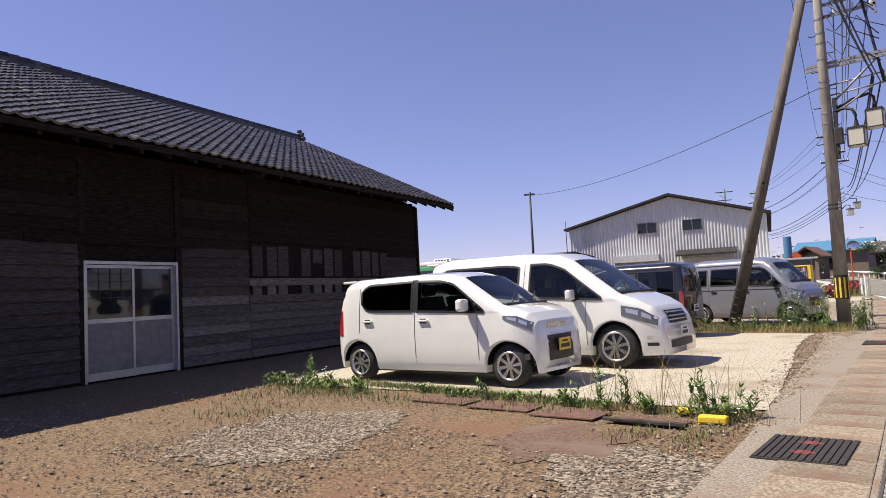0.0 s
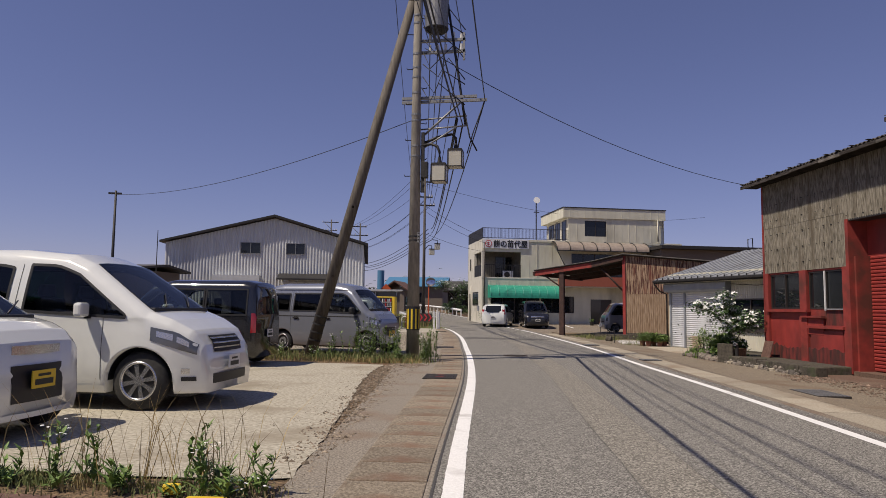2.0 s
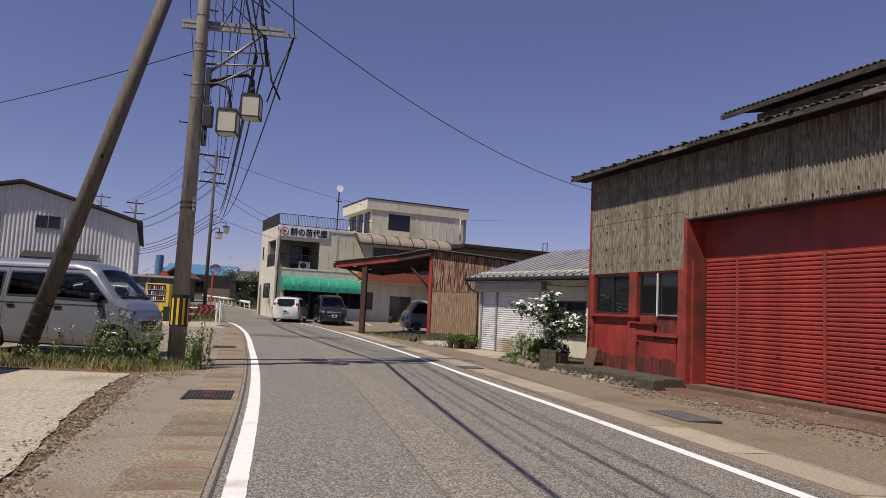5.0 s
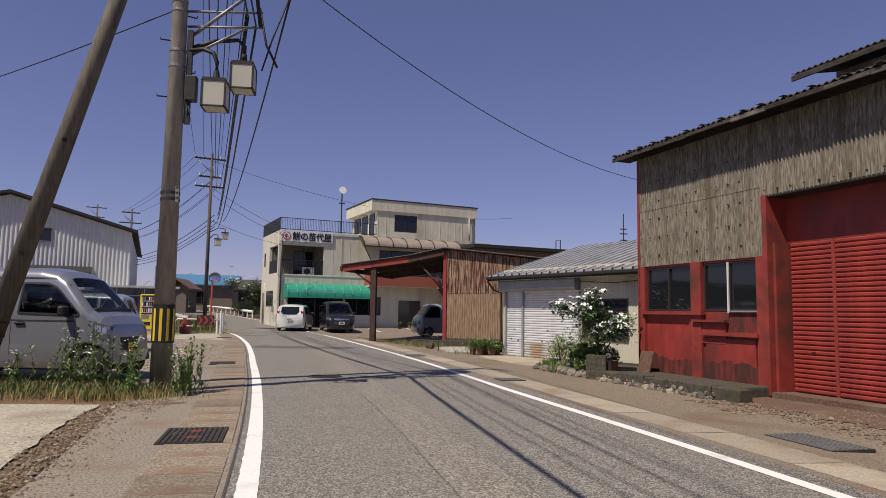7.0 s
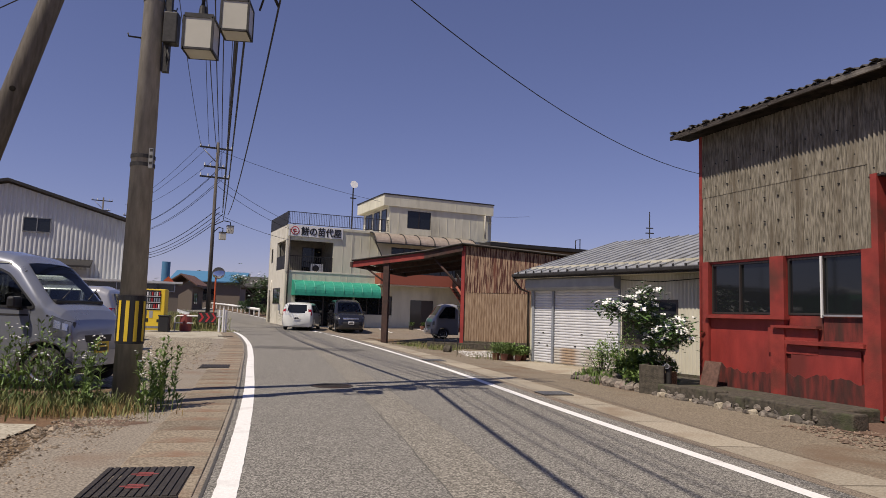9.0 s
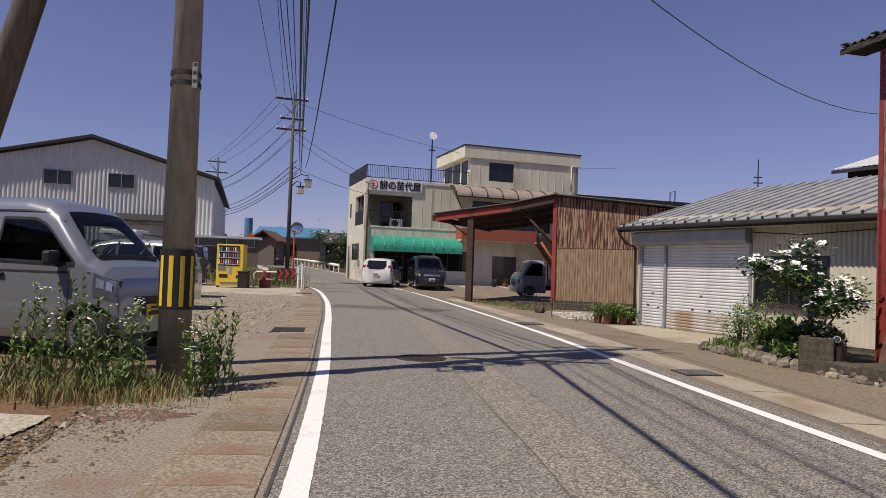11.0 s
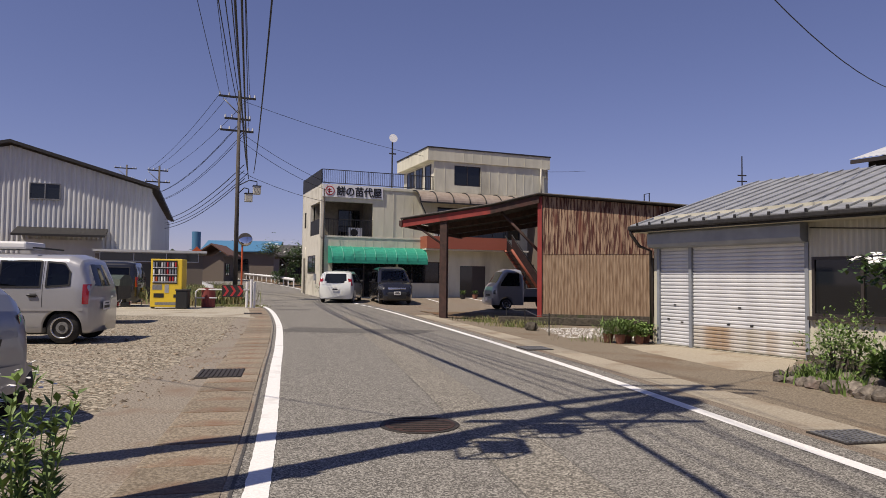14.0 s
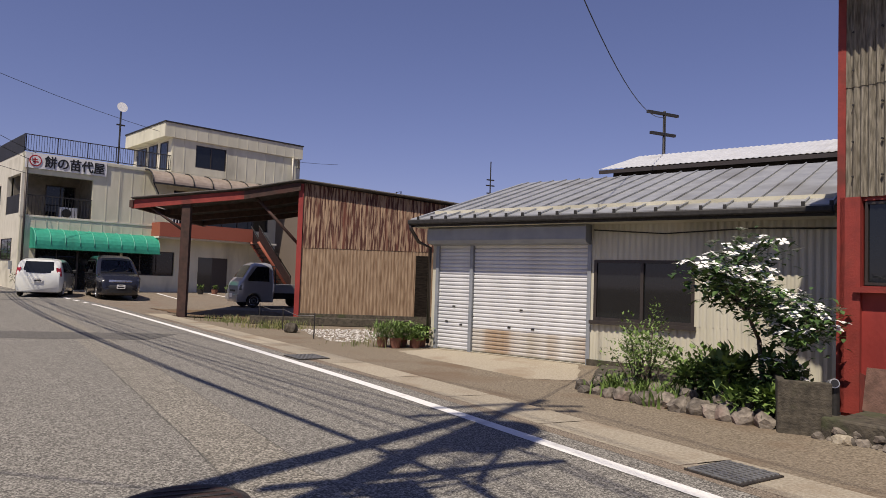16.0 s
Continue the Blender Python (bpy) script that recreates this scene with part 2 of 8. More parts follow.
green_awning = M("green_awning_cloth", (0.015, 0.26, 0.17), (0.025, 0.33, 0.22), 6, 0.55, 0, 0.05, 30, (0.02, 0.2, 0.135), 0.9, 0.3)
brown_band = plain("rust_brown_band", (0.32, 0.09, 0.05), 0.6)
dark_steel = M("dark_steel", (0.025, 0.024, 0.023), (0.05, 0.047, 0.045), 20, 0.6, 0.4, 0.1)
pole_mat = M("pole_concrete", (0.2, 0.182, 0.152), (0.32, 0.292, 0.246), 10, 0.85, 0, 0.25, 60, (0.155, 0.136, 0.112), 1.0, 0.48, (2, 2, 0.4))
strut_mat = M("strut_pole", (0.09, 0.077, 0.061), (0.175, 0.152, 0.124), 9, 0.85, 0, 0.3, 50, (0.07, 0.058, 0.046), 1.4, 0.45, (3, 3, 0.3))
# pole concrete darkened in colour so far shafts look like silhouettes
far_pole_mat = M("silhouetted_pole_concrete", (0.07, 0.06, 0.05), (0.12, 0.105, 0.088), 8, 0.9, 0, 0.2, 40, (0.06, 0.05, 0.042), 1.2, 0.4, (2, 2, 0.4))
galv = M("galvanised_steel", (0.2, 0.2, 0.195), (0.3, 0.3, 0.295), 20, 0.55, 0.6, 0.1)
cable_mat = plain("black_cable", (0.012, 0.012, 0.013), 0.6)
insul = plain("porcelain", (0.6, 0.6, 0.58), 0.3)
lamp_pane = plain("yellowed_acrylic", (0.5, 0.48, 0.4), 0.4)
yellow = plain("yellow_paint", (0.72, 0.5, 0.03), 0.5)
black = plain("black_plastic", (0.015, 0.015, 0.016), 0.5)
white_plastic = plain("white_plastic", (0.75, 0.75, 0.74), 0.45)
red_plain = plain("red_paint", (0.42, 0.03, 0.035), 0.5)
orange = plain("orange_paint", (0.55, 0.1, 0.03), 0.5)
stone = M("field_stone", (0.07, 0.058, 0.048), (0.24, 0.208, 0.172), 14, 0.85, 0, 0.5, 40, (0.19, 0.13, 0.11), 2.0, 0.42, rnd=0.5)
mossy = M("mossy_concrete", (0.035, 0.03, 0.023), (0.105, 0.09, 0.067), 14, 0.95, 0, 0.6, 40, (0.055, 0.066, 0.028), 2.4, 0.4)
leaf_green = M("leaf_green", (0.085, 0.15, 0.03), (0.165, 0.245, 0.062), 6, 0.6, 0, 0, rnd=0.35, island=True)
leaf_dark = M("leaf_dark", (0.036, 0.082, 0.02), (0.08, 0.148, 0.038), 6, 0.55, 0, 0, rnd=0.35, island=True)
grass_mat = M("grass_blades", (0.10, 0.14, 0.035), (0.2, 0.22, 0.075), 4, 0.7, 0, 0, c=(0.34, 0.27, 0.13), cscale=1.5, camt=0.55, rnd=0.3, island=True)
dry_grass = M("dry_grass_blades", (0.26, 0.18, 0.07), (0.4, 0.3, 0.13), 4, 0.8, 0, 0, rnd=0.35, island=True)
petal = plain("white_petal", (0.82, 0.82, 0.78), 0.6)
bark = M("bark", (0.06, 0.045, 0.035), (0.14, 0.11, 0.09), 20, 0.9, 0, 0.5, 60)
terracotta = plain("terracotta", (0.2, 0.085, 0.055), 0.85)
seat_cloth = plain("grey_seat_cloth", (0.045, 0.045, 0.047), 0.9)
cabin_grey = plain("cabin_lining_grey", (0.1, 0.1, 0.098), 0.85)
car_white = plain("white_car_paint", (0.72, 0.735, 0.7), 0.18, 0, 1.0)
car_pearl = plain("pearl_white_paint", (0.73, 0.74, 0.705), 0.18, 0, 1.0)
car_silver = plain("silver_blue_paint", (0.26, 0.275, 0.315), 0.3, 0.45, 0.9)
car_silver2 = plain("silver_paint", (0.4, 0.4, 0.415), 0.34, 0.35, 0.9)
car_black = plain("black_car_paint", (0.012, 0.012, 0.014), 0.25, 0, 0.9)
car_grey = plain("dark_grey_paint", (0.012, 0.012, 0.015), 0.25, 0, 0.7)
rubber = M("tyre_rubber", (0.02, 0.02, 0.02), (0.035, 0.034, 0.033), 20, 0.9, 0, 0.2)
chrome = plain("bright_alloy", (0.62, 0.62, 0.63), 0.25, 0.9)
lamp_clear = plain("headlamp_lens", (0.11, 0.115, 0.125), 0.1, 0.2, 1.0)
lamp_red = plain("tail_lamp_lens", (0.35, 0.012, 0.012), 0.15, 0, 1.0)
plate_yellow = plain("yellow_plate", (0.7, 0.48, 0.03), 0.5)
plate_white = plain("white_plate", (0.72, 0.72, 0.7), 0.5)
blue_roof = plain("blue_roof_sheet", (0.06, 0.19, 0.33), 0.6)
far_wall = plain("far_wall", (0.16, 0.13, 0.105), 0.8)
# distance haze is put into the blue of the hill colour
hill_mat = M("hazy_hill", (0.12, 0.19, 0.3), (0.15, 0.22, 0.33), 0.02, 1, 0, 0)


# ---- small builders ----
def part(name, bm, mat, parent=None, label="", smooth=False, mats=()):
    me = bpy.data.meshes.new(name)
    bmesh.ops.recalc_face_normals(bm, faces=bm.faces)
    bm.to_mesh(me)
    bm.free()
    for m in (mat, *mats):
        me.materials.append(m)
    if smooth:
        me.shade_smooth()
    ob = new(name, me)
    ob.parent = parent
    return tagged(ob, label)


def raw(name, vs, fs, mat, parent=None, label="", smooth=False):
    me = bpy.data.meshes.new(name)
    me.from_pydata(vs, [], fs)
    me.materials.append(mat)
    if smooth:
        me.shade_smooth()
    ob = new(name, me)
    ob.parent = parent
    return tagged(ob, label)


def root(name, m, label, category, group="", kind=""):
    ob = new(name)
    ob.matrix_world = m
    ob.empty_display_size = 0.2
    return tagged(ob, label, category, group, kind)


def box(bm, x0, y0, z0, x1, y1, z1, bev=0.0):
    g = bmesh.ops.create_cube(bm, size=1.0)["verts"]
    for v in g:
        v.co = Vector((x0 + (x1 - x0) * (v.co.x + 0.5), y0 + (y1 - y0) * (v.co.y + 0.5), z0 + (z1 - z0) * (v.co.z + 0.5)))
    if bev:
        es = list({e for v in g for e in v.link_edges})
        bmesh.ops.bevel(bm, geom=es, offset=bev, segments=2, affect="EDGES", profile=0.5)
    return bm


def bx(x0, y0, z0, x1, y1, z1, bev=0.0):
    return box(bmesh.new(), x0, y0, z0, x1, y1, z1, bev)


def cyl(bm, p, q, r0, r1=None, seg=12):
    p, q = Vector(p), Vector(q)
    d = q - p
    m = Matrix.Translation((p + q) / 2) @ d.to_track_quat("Z", "Y").to_matrix().to_4x4()
    bmesh.ops.create_cone(bm, cap_ends=True, segments=seg, radius1=r0, radius2=r0 if r1 is None else r1, depth=d.length, matrix=m)
    return bm


def cy(p, q, r0, r1=None, seg=12):
    return cyl(bmesh.new(), p, q, r0, r1, seg)


def prism(bm, pts, axis, a, b):
    """Extrudes a polygon: pts are (u, v); axis 'x': (y, z), 'y': (x, z), 'z': (x, y)."""
    def at(u, v, w):
        return {"x": (w, u, v), "y": (u, w, v), "z": (u, v, w)}[axis]
    A, B = [bm.verts.new(at(u, v, a)) for u, v in pts], [bm.verts.new(at(u, v, b)) for u, v in pts]
    bm.faces.new(A), bm.faces.new(B[::-1])
    for i in range(len(pts)):
        j = (i + 1) % len(pts)
        bm.faces.new((A[i], A[j], B[j], B[i]))
    return bm


def tube(name, pts, r, mat, parent=None, label="", seg=6):
    """A bent round bar through the points."""
    bm = bmesh.new()
    pts = [Vector(p) for p in pts]
    rings = []
    for i, p in enumerate(pts):
        d = (pts[min(i + 1, len(pts) - 1)] - pts[max(i - 1, 0)]).normalized()
        q = d.to_track_quat("Z", "Y")
        rings.append([bm.verts.new(p + q @ Vector((r * math.cos(k * math.tau / seg), r * math.sin(k * math.tau / seg), 0))) for k in range(seg)])
    for a, b in zip(rings, rings[1:]):
        for k in range(seg):
            bm.faces.new((a[k], a[(k + 1) % seg], b[(k + 1) % seg], b[k]))
    bm.faces.new(rings[0]), bm.faces.new(rings[-1][::-1])
    return part(name, bm, mat, parent, label, smooth=True)


def wavy(x0, x1, z0, z1, pitch, depth, y=0.0, flat=False, top=None, thick=0.012):
    """A corrugated sheet standing in the xz plane; its face waves about y. top(x) may cut it along a slope."""
    n = max(2, int((x1 - x0) / pitch * (4 if flat else 6)))
    vs, fs = [], []
    for i in range(n + 1):
        x = x0 + (x1 - x0) * i / n
        w = math.sin(x / pitch * math.tau)
        if flat:
            w = max(-1, min(1, w * 2.2))
        zt = top(x) if top else z1
        for yy in (y + depth * w, y + depth * w + thick):
            vs += [(x, yy, z0), (x, yy, zt)]
        if i:
            a, b = 4 * (i - 1), 4 * i
            fs += [(a, b, b + 1, a + 1), (a + 2, a + 3, b + 3, b + 2), (a + 1, b + 1, b + 3, a + 3), (a, a + 2, b + 2, b)]
    return vs, fs


def lerp_table(tab):
    ys, xs = [p[0] for p in tab], [p[1] for p in tab]
    def f(y):
        i = max(1, min(len(ys) - 2, int(np.searchsorted(ys, y))))
        lo, hi = max(0, i - 2), min(len(ys) - 1, i + 1)
        if y <= ys[1] or y >= ys[-2]:
            return float(np.interp(y, ys, xs))
        p0, p1, p2, p3 = (np.array((ys[k], xs[k])) for k in (i - 2 if i > 1 else 0, i - 1, i, min(i + 1, len(ys) - 1)))
        t = (y - p1[0]) / (p2[0] - p1[0])
        m1, m2 = (p2[1] - p0[1]) / (p2[0] - p0[0]), (p3[1] - p1[1]) / (p3[0] - p1[0])
        h = p2[0] - p1[0]
        return float((2 * t**3 - 3 * t**2 + 1) * p1[1] + (t**3 - 2 * t**2 + t) * h * m1 + (-2 * t**3 + 3 * t**2) * p2[1] + (t**3 - t**2) * h * m2)
    return f


# the two edge lines of the road: x for a given y
XL = lerp_table([(-40, 4.6), (2, 0.95), (7.57, 0.32), (10.5, -0.03), (16.5, -0.69), (21.86, -1.42), (27, -2.24), (30.2, -2.75), (36.3, -3.83), (44, -5.49), (48.9, -6.87), (56, -9.1), (64, -11.7), (82, -18), (110, -29), (150, -46)])
XR = lerp_table([(-40, 9.6), (2, 5.0), (10.5, 4.07), (16, 3.43), (21.3, 2.68), (27.6, 1.87), (37.3, 0.22), (46.3, -1.5), (56, -3.9), (64, -6.3), (82, -12.3), (110, -23), (150, -40)])


def sstep(v):
    v = max(0.0, min(1.0, v))
    return v * v * (3 - 2 * v)


def gz(x, y):
    """Height of the ground: level, a little lower beside the far edge of the road, rising to the bridge in the distance."""
    z = -0.08 * sstep((x - XR(min(max(y, -40), 150)) - 0.9) / 1.2)
    if y > 48:
        z += 0.019 * (min(y, 120) - 48) * sstep((y - 48) / 10)
    return z


def strip(name, fl, fr, y0, y1, dz, mat, step=0.6, cols=3, parent=None):
    vs, fs = [], []
    n = max(1, int((y1 - y0) / step))
    for i in range(n + 1):
        y = y0 + (y1 - y0) * i / n
        a, b = fl(y), fr(y)
        for k in range(cols + 1):
            x = a + (b - a) * k / cols
            vs.append((x, y, gz(x, y) + dz))
        if i:
            o = (i - 1) * (cols + 1)
            fs += [(o + k, o + k + 1, o + k + cols + 2, o + k + cols + 1) for k in range(cols)]
    return raw(name, vs, fs, mat, parent)


def patch(name, pts, dz, mat, label="", kind="structure", rag=0.0, parent=None):
    """A flat patch with an uneven outline, laid on the ground."""
    rr = random.Random(len(name) + len(pts))
    out = []
    for i, (x, y) in enumerate(pts):
        x2, y2 = pts[(i + 1) % len(pts)]
        k = max(1, int(math.hypot(x2 - x, y2 - y) / 0.25)) if rag else 1
        for j in range(k):
            out.append((x + (x2 - x) * j / k + rr.uniform(-rag, rag), y + (y2 - y) * j / k + rr.uniform(-rag, rag)))
    ob = raw(name, [(x, y, gz(x, y) + dz) for x, y in out], [tuple(range(len(out)))], mat, parent)
    return tagged(ob, label, kind=kind)


# ---- ground and road ----
def ground_sheet():
    xs = [-700, -300, -150, -80, -50, -35, -25, -18, -13, -9, -6, -4, -2, 0, 1, 2, 3, 4, 5, 6, 7, 8, 10, 13, 18, 26, 40, 80, 200, 700]
    ys = [-400, -120, -40] + [v * 2.0 for v in range(-10, 65)] + [140, 170, 230, 400, 1200]
    vs = [(x, y, gz(x, y) - 0.012 - (0.06 * sstep(x - XR(y) + 1.2) if -41 < y < 64 else 0)) for y in ys for x in xs]
    w = len(xs)
    fs = [(j * w + i, j * w + i + 1, (j + 1) * w + i + 1, (j + 1) * w + i) for j in range(len(ys) - 1) for i in range(w - 1)]
    return raw("ground", vs, fs, dirt)


tagged(ground_sheet(), "brown earth and gravel ground reaching the distance", kind="structure")
tagged(strip("road", lambda y: XL(y) - 0.16, lambda y: XR(y) + 0.35, -40, 150, 0.0, asphalt, 1.0, 6), "grey weathered asphalt road with fine stone chips", kind="structure")
tagged(strip("road_line", lambda y: XL(y) - 0.075 + 0.009 * noise.noise(Vector((y * 7, 0, 0))), lambda y: XL(y) + 0.075 + 0.009 * noise.noise(Vector((y * 7, 5, 0))), -10, 48.5, 0.005, paint_white, 0.07, 1), "worn solid white edge line on the asphalt", kind="structure")
tagged(strip("road_line", lambda y: XR(y) - 0.07, lambda y: XR(y) + 0.07, -40, 46.5, 0.005, paint_white, 0.5, 1), "white edge line on the asphalt before the shops", kind="structure")
tagged(strip("road_line", lambda y: XR(y) - 0.07, lambda y: XR(y) + 0.07, 54, 150, 0.005, paint_white, 1.0, 1), "white edge line running on past the shop", kind="structure")
for y0 in (47.2, 48.9, 50.6, 52.3):
    tagged(strip("road_line", lambda y: XR(y) - 0.07, lambda y: XR(y) + 0.07, y0, y0 + 0.9, 0.005, paint_white, 0.5, 1), "short white dash across the shop entrance", kind="structure")
# sealed repair seam and dark tyre or tar tracks along the carriageway
SEAM = lerp_table([(2, 2.5), (5, 2.2), (12, 1.48), (18.3, 0.87), (22, 0.4), (26, -0.1), (33, -1.1), (40, -2.3)])
tagged(strip("road_seam", lambda y: SEAM(y) - 0.28, lambda y: SEAM(y) + 0.26, 5, 40, 0.003, asphalt_seam, 0.5, 1), "browner gritty trench repair in the asphalt", kind="structure")
for off in (-0.29, 0.26):
    tagged(strip("road_crack", lambda y: SEAM(y) + off + 0.006 * math.sin(y * 3.1) + 0.004 * math.sin(y * 9.7) - 0.005, lambda y: SEAM(y) + off + 0.006 * math.sin(y * 3.1) + 0.004 * math.sin(y * 9.7) + 0.005, 5, 30, 0.0045, asphalt_dark, 0.25, 1), "thin dark crack along the repair", kind="structure")
tagged(strip("road_crack", lambda y: XL(y) - 0.155, lambda y: XL(y) - 0.135, 1, 46, 0.0045, tar, 0.5, 1), "dark open joint beside the gutter lids", kind="structure")
patch("road_patch", [(-3.4, 33.4), (-0.2, 32.8), (0.4, 34.0), (-3.2, 34.9)], 0.0035, asphalt_dark, "darker asphalt patch across the road")
for x, y, w in ((-4.7, 44.0, 0.7), (-5.6, 47.6, 0.6), (-4.2, 49.0, 0.7)):
    patch("road_patch", [(x - w, y), (x + w, y), (x + w, y + 0.7), (x - w, y + 0.7)], 0.0038, asphalt_dark, "dark cover in the asphalt")
# left side: strip beside the gutter lids, parking concrete, earth and gravel
tagged(strip("roadside_strip", lambda y: XL(y) - 1.15 - 0.05 * min(max(y - 8, 0), 14), lambda y: XL(y) - 0.16, -40, 46, 0.002, strip_concrete, 0.6, 3), "grey worn concrete strip at the road edge", kind="structure")
LOT = [(-8.7, 8.62), (-6.8, 8.75), (-4.1, 9.05), (-1.55, 9.2), (-1.1, 9.35), (-1.5, 11.4), (-2.33, 15.1), (-2.84, 17.7), (-3.0, 19.3), (-10.8, 19.6)]
patch("parking_slab", LOT, 0.005, concrete, "pale sun-bleached concrete parking slab", rag=0.03)
patch("gravel_yard", [(-3.45, 24.5), (-3.0, 22.5), (-14, 23.5), (-22, 46), (-6.9, 46), (-4.1, 31.5)], 0.003, gravel, "pale trodden gravel yard", rag=0.1)
patch("yard_slab", [(-5.0, 38.8), (-16, 40.5), (-20, 52), (-9.5, 47.2), (-6.4, 46.6), (-5.6, 42)], 0.008, concrete, "pale concrete yard before the vending machine", rag=0.05)
# gutter lids of the near side, one by one, and iron lids
gutter = root("gutter", pose(0, 0, 0), "row of stained concrete gutter lids along the road", "gutter", kind="structure")
lid_mesh = None
y = 1.0
while y < 46:
    a, b = XL(y) - 0.20, XL(y + 0.6) - 0.20
    ang = math.degrees(math.atan2(-(b - a), 0.6))
    bm = bx(-0.3, -0.293, -0.06, 0.3, 0.293, 0.008, 0.008) if lid_mesh is None else None
    if bm:
        ob = part("gutter_lid", bm, lid_concrete, gutter)
        lid_mesh = ob.data
    else:
        ob = new("gutter_lid", lid_mesh)
        ob.parent = gutter
    ob.matrix_world = pose((a + b) / 2 - 0.3, y + 0.3, random.uniform(-0.004, 0.004) + 0.002, random.uniform(-0.3, 0.3), random.uniform(-0.3, 0.3), ang)
    y += 0.6


def iron_lid(cx, cy_, w, d, ang, bars, label, red=False, mat=cast_iron, wide=0.36):
    r = root("drain_cover", pose(cx, cy_, gz(cx, cy_) + 0.012, 0, 0, ang), label, "drain cover")
    part("frame", bx(-w / 2, -d / 2, -0.03, w / 2, d / 2, 0.003), cast_iron, r)
    n = bars
    for i in range(n):
        x = -w / 2 + w * (i + 0.5) / n
        part("bar", bx(x - w / n * wide, -d / 2 + 0.02, 0.0, x + w / n * wide, d / 2 - 0.02, 0.012, 0.003), mat, r)
    if mat is not cast_iron:
        for k in range(5):
            q = -d / 2 + d * (k + 0.5) / 5
            part("cross_bar", bx(-w / 2 + 0.01, q - 0.012, 0.0, w / 2 - 0.01, q + 0.012, 0.0125), mat, r)
    if red:
        for k in (-0.2, 0.2):
            for j in (-0.04, 0.0, 0.04):
                part("marking", bx(-0.09 + abs(j), k * d + j - 0.013, 0.012, 0.09 - abs(j), k * d + j + 0.013, 0.0135), faded_red, r, "faded red painted marking")
    return r


iron_lid(-0.37, 7.8, 0.62, 0.84, 4, 12, "black iron gutter cover with faded red markings", True)
iron_lid(-1.33, 17.0, 0.6, 0.84, 6, 12, "black iron gutter cover with faded red markings", True)
iron_lid(-2.82, 26.35, 0.56, 0.8, 9, 10, "black iron gutter cover beside the road line")
iron_lid(-5.55, 41.2, 0.6, 0.7, 12, 8, "dark iron gutter cover in the concrete")
iron_lid(3.12, 22.72, 0.48, 0.44, 8, 9, "galvanised grating set in the concrete gutter", mat=galv, wide=0.2)
iron_lid(1.93, 29.75, 0.5, 0.6, 10, 8, "galvanised grating set in the concrete gutter", mat=galv, wide=0.2)
iron_lid(5.05, 16.72, 0.52, 0.95, 8, 9, "galvanised grating set in the concrete apron", mat=galv, wide=0.2)
mh = root("manhole_cover", pose(-0.355, 23.26, 0.003), "round rusty brown iron manhole cover in the asphalt", "manhole cover")
part("rim", cy((0, 0, -0.02), (0, 0, 0.004), 0.34, seg=40), cast_iron, mh)
part("lid", cy((0, 0, -0.02), (0, 0, 0.008), 0.30, seg=40), rust_steel, mh)
for i in range(-3, 4):
    w = math.sqrt(0.27**2 - (i * 0.075) ** 2)
    part("rib", bx(-w, i * 0.075 - 0.014, 0.008, w, i * 0.075 + 0.014, 0.013), cast_iron, mh)
# right side: worn shoulder, light gutter strip, apron up to the buildings
tagged(strip("shoulder", lambda y: XR(y) + 0.3, lambda y: XR(y) + 0.62, -40, 41, 0.002, asphalt_edge, 0.6, 1), "brown worn asphalt shoulder", kind="structure")
tagged(strip("apron", lambda y: XR(y) + 0.6, lambda y: XR(y) + 9.5 - 0.13 * max(0, y - 12), -40, 40, -0.004, apron_mat, 0.8, 6), "stained brown concrete apron before the sheds", kind="structure")
kerb = root("gutter_strip", pose(0, 0, 0), "light concrete gutter slabs along the shoulder", "gutter", kind="structure")
y = 2.0
while y < 41:
    ob = strip("slab", lambda v: XR(v) + 0.44, lambda v: XR(v) + 0.98, y + 0.012, y + 1.488, 0.004, apron_light, 1.5, 2, kerb)
    y += 1.5
tagged(strip("forecourt", lambda y: XR(y) + 0.35, lambda y: XR(y) + 13, 41, 62, 0.001, asphalt_edge, 0.8, 8), "worn asphalt forecourt of the shop", kind="structure")
patch("earth_patch", [(1.0, 41.6), (0.3, 45.2), (4.2, 45.0), (5.0, 40.5), (3.0, 39.4)], 0.004, dirt, "brown earth under the open shed", rag=0.12)


patch("earth_strip", [(5.9, 21.3), (6.3, 19), (7.0, 16), (7.6, 13.2), (8.4, 9), (10, 9.2), (9.0, 13.3), (8.25, 16.3), (7.2, 20.6), (6.8, 21.6)], 0.006, stained_earth, "brown trodden earth before the workshop", rag=0.15)


patch("shutter_slab", [(4.0, 31.2), (4.95, 31.5), (6.35, 28.75), (5.2, 27.2), (4.3, 27.6)], -0.0005, apron_light, "pale concrete slab before the white shutters", rag=0.05)


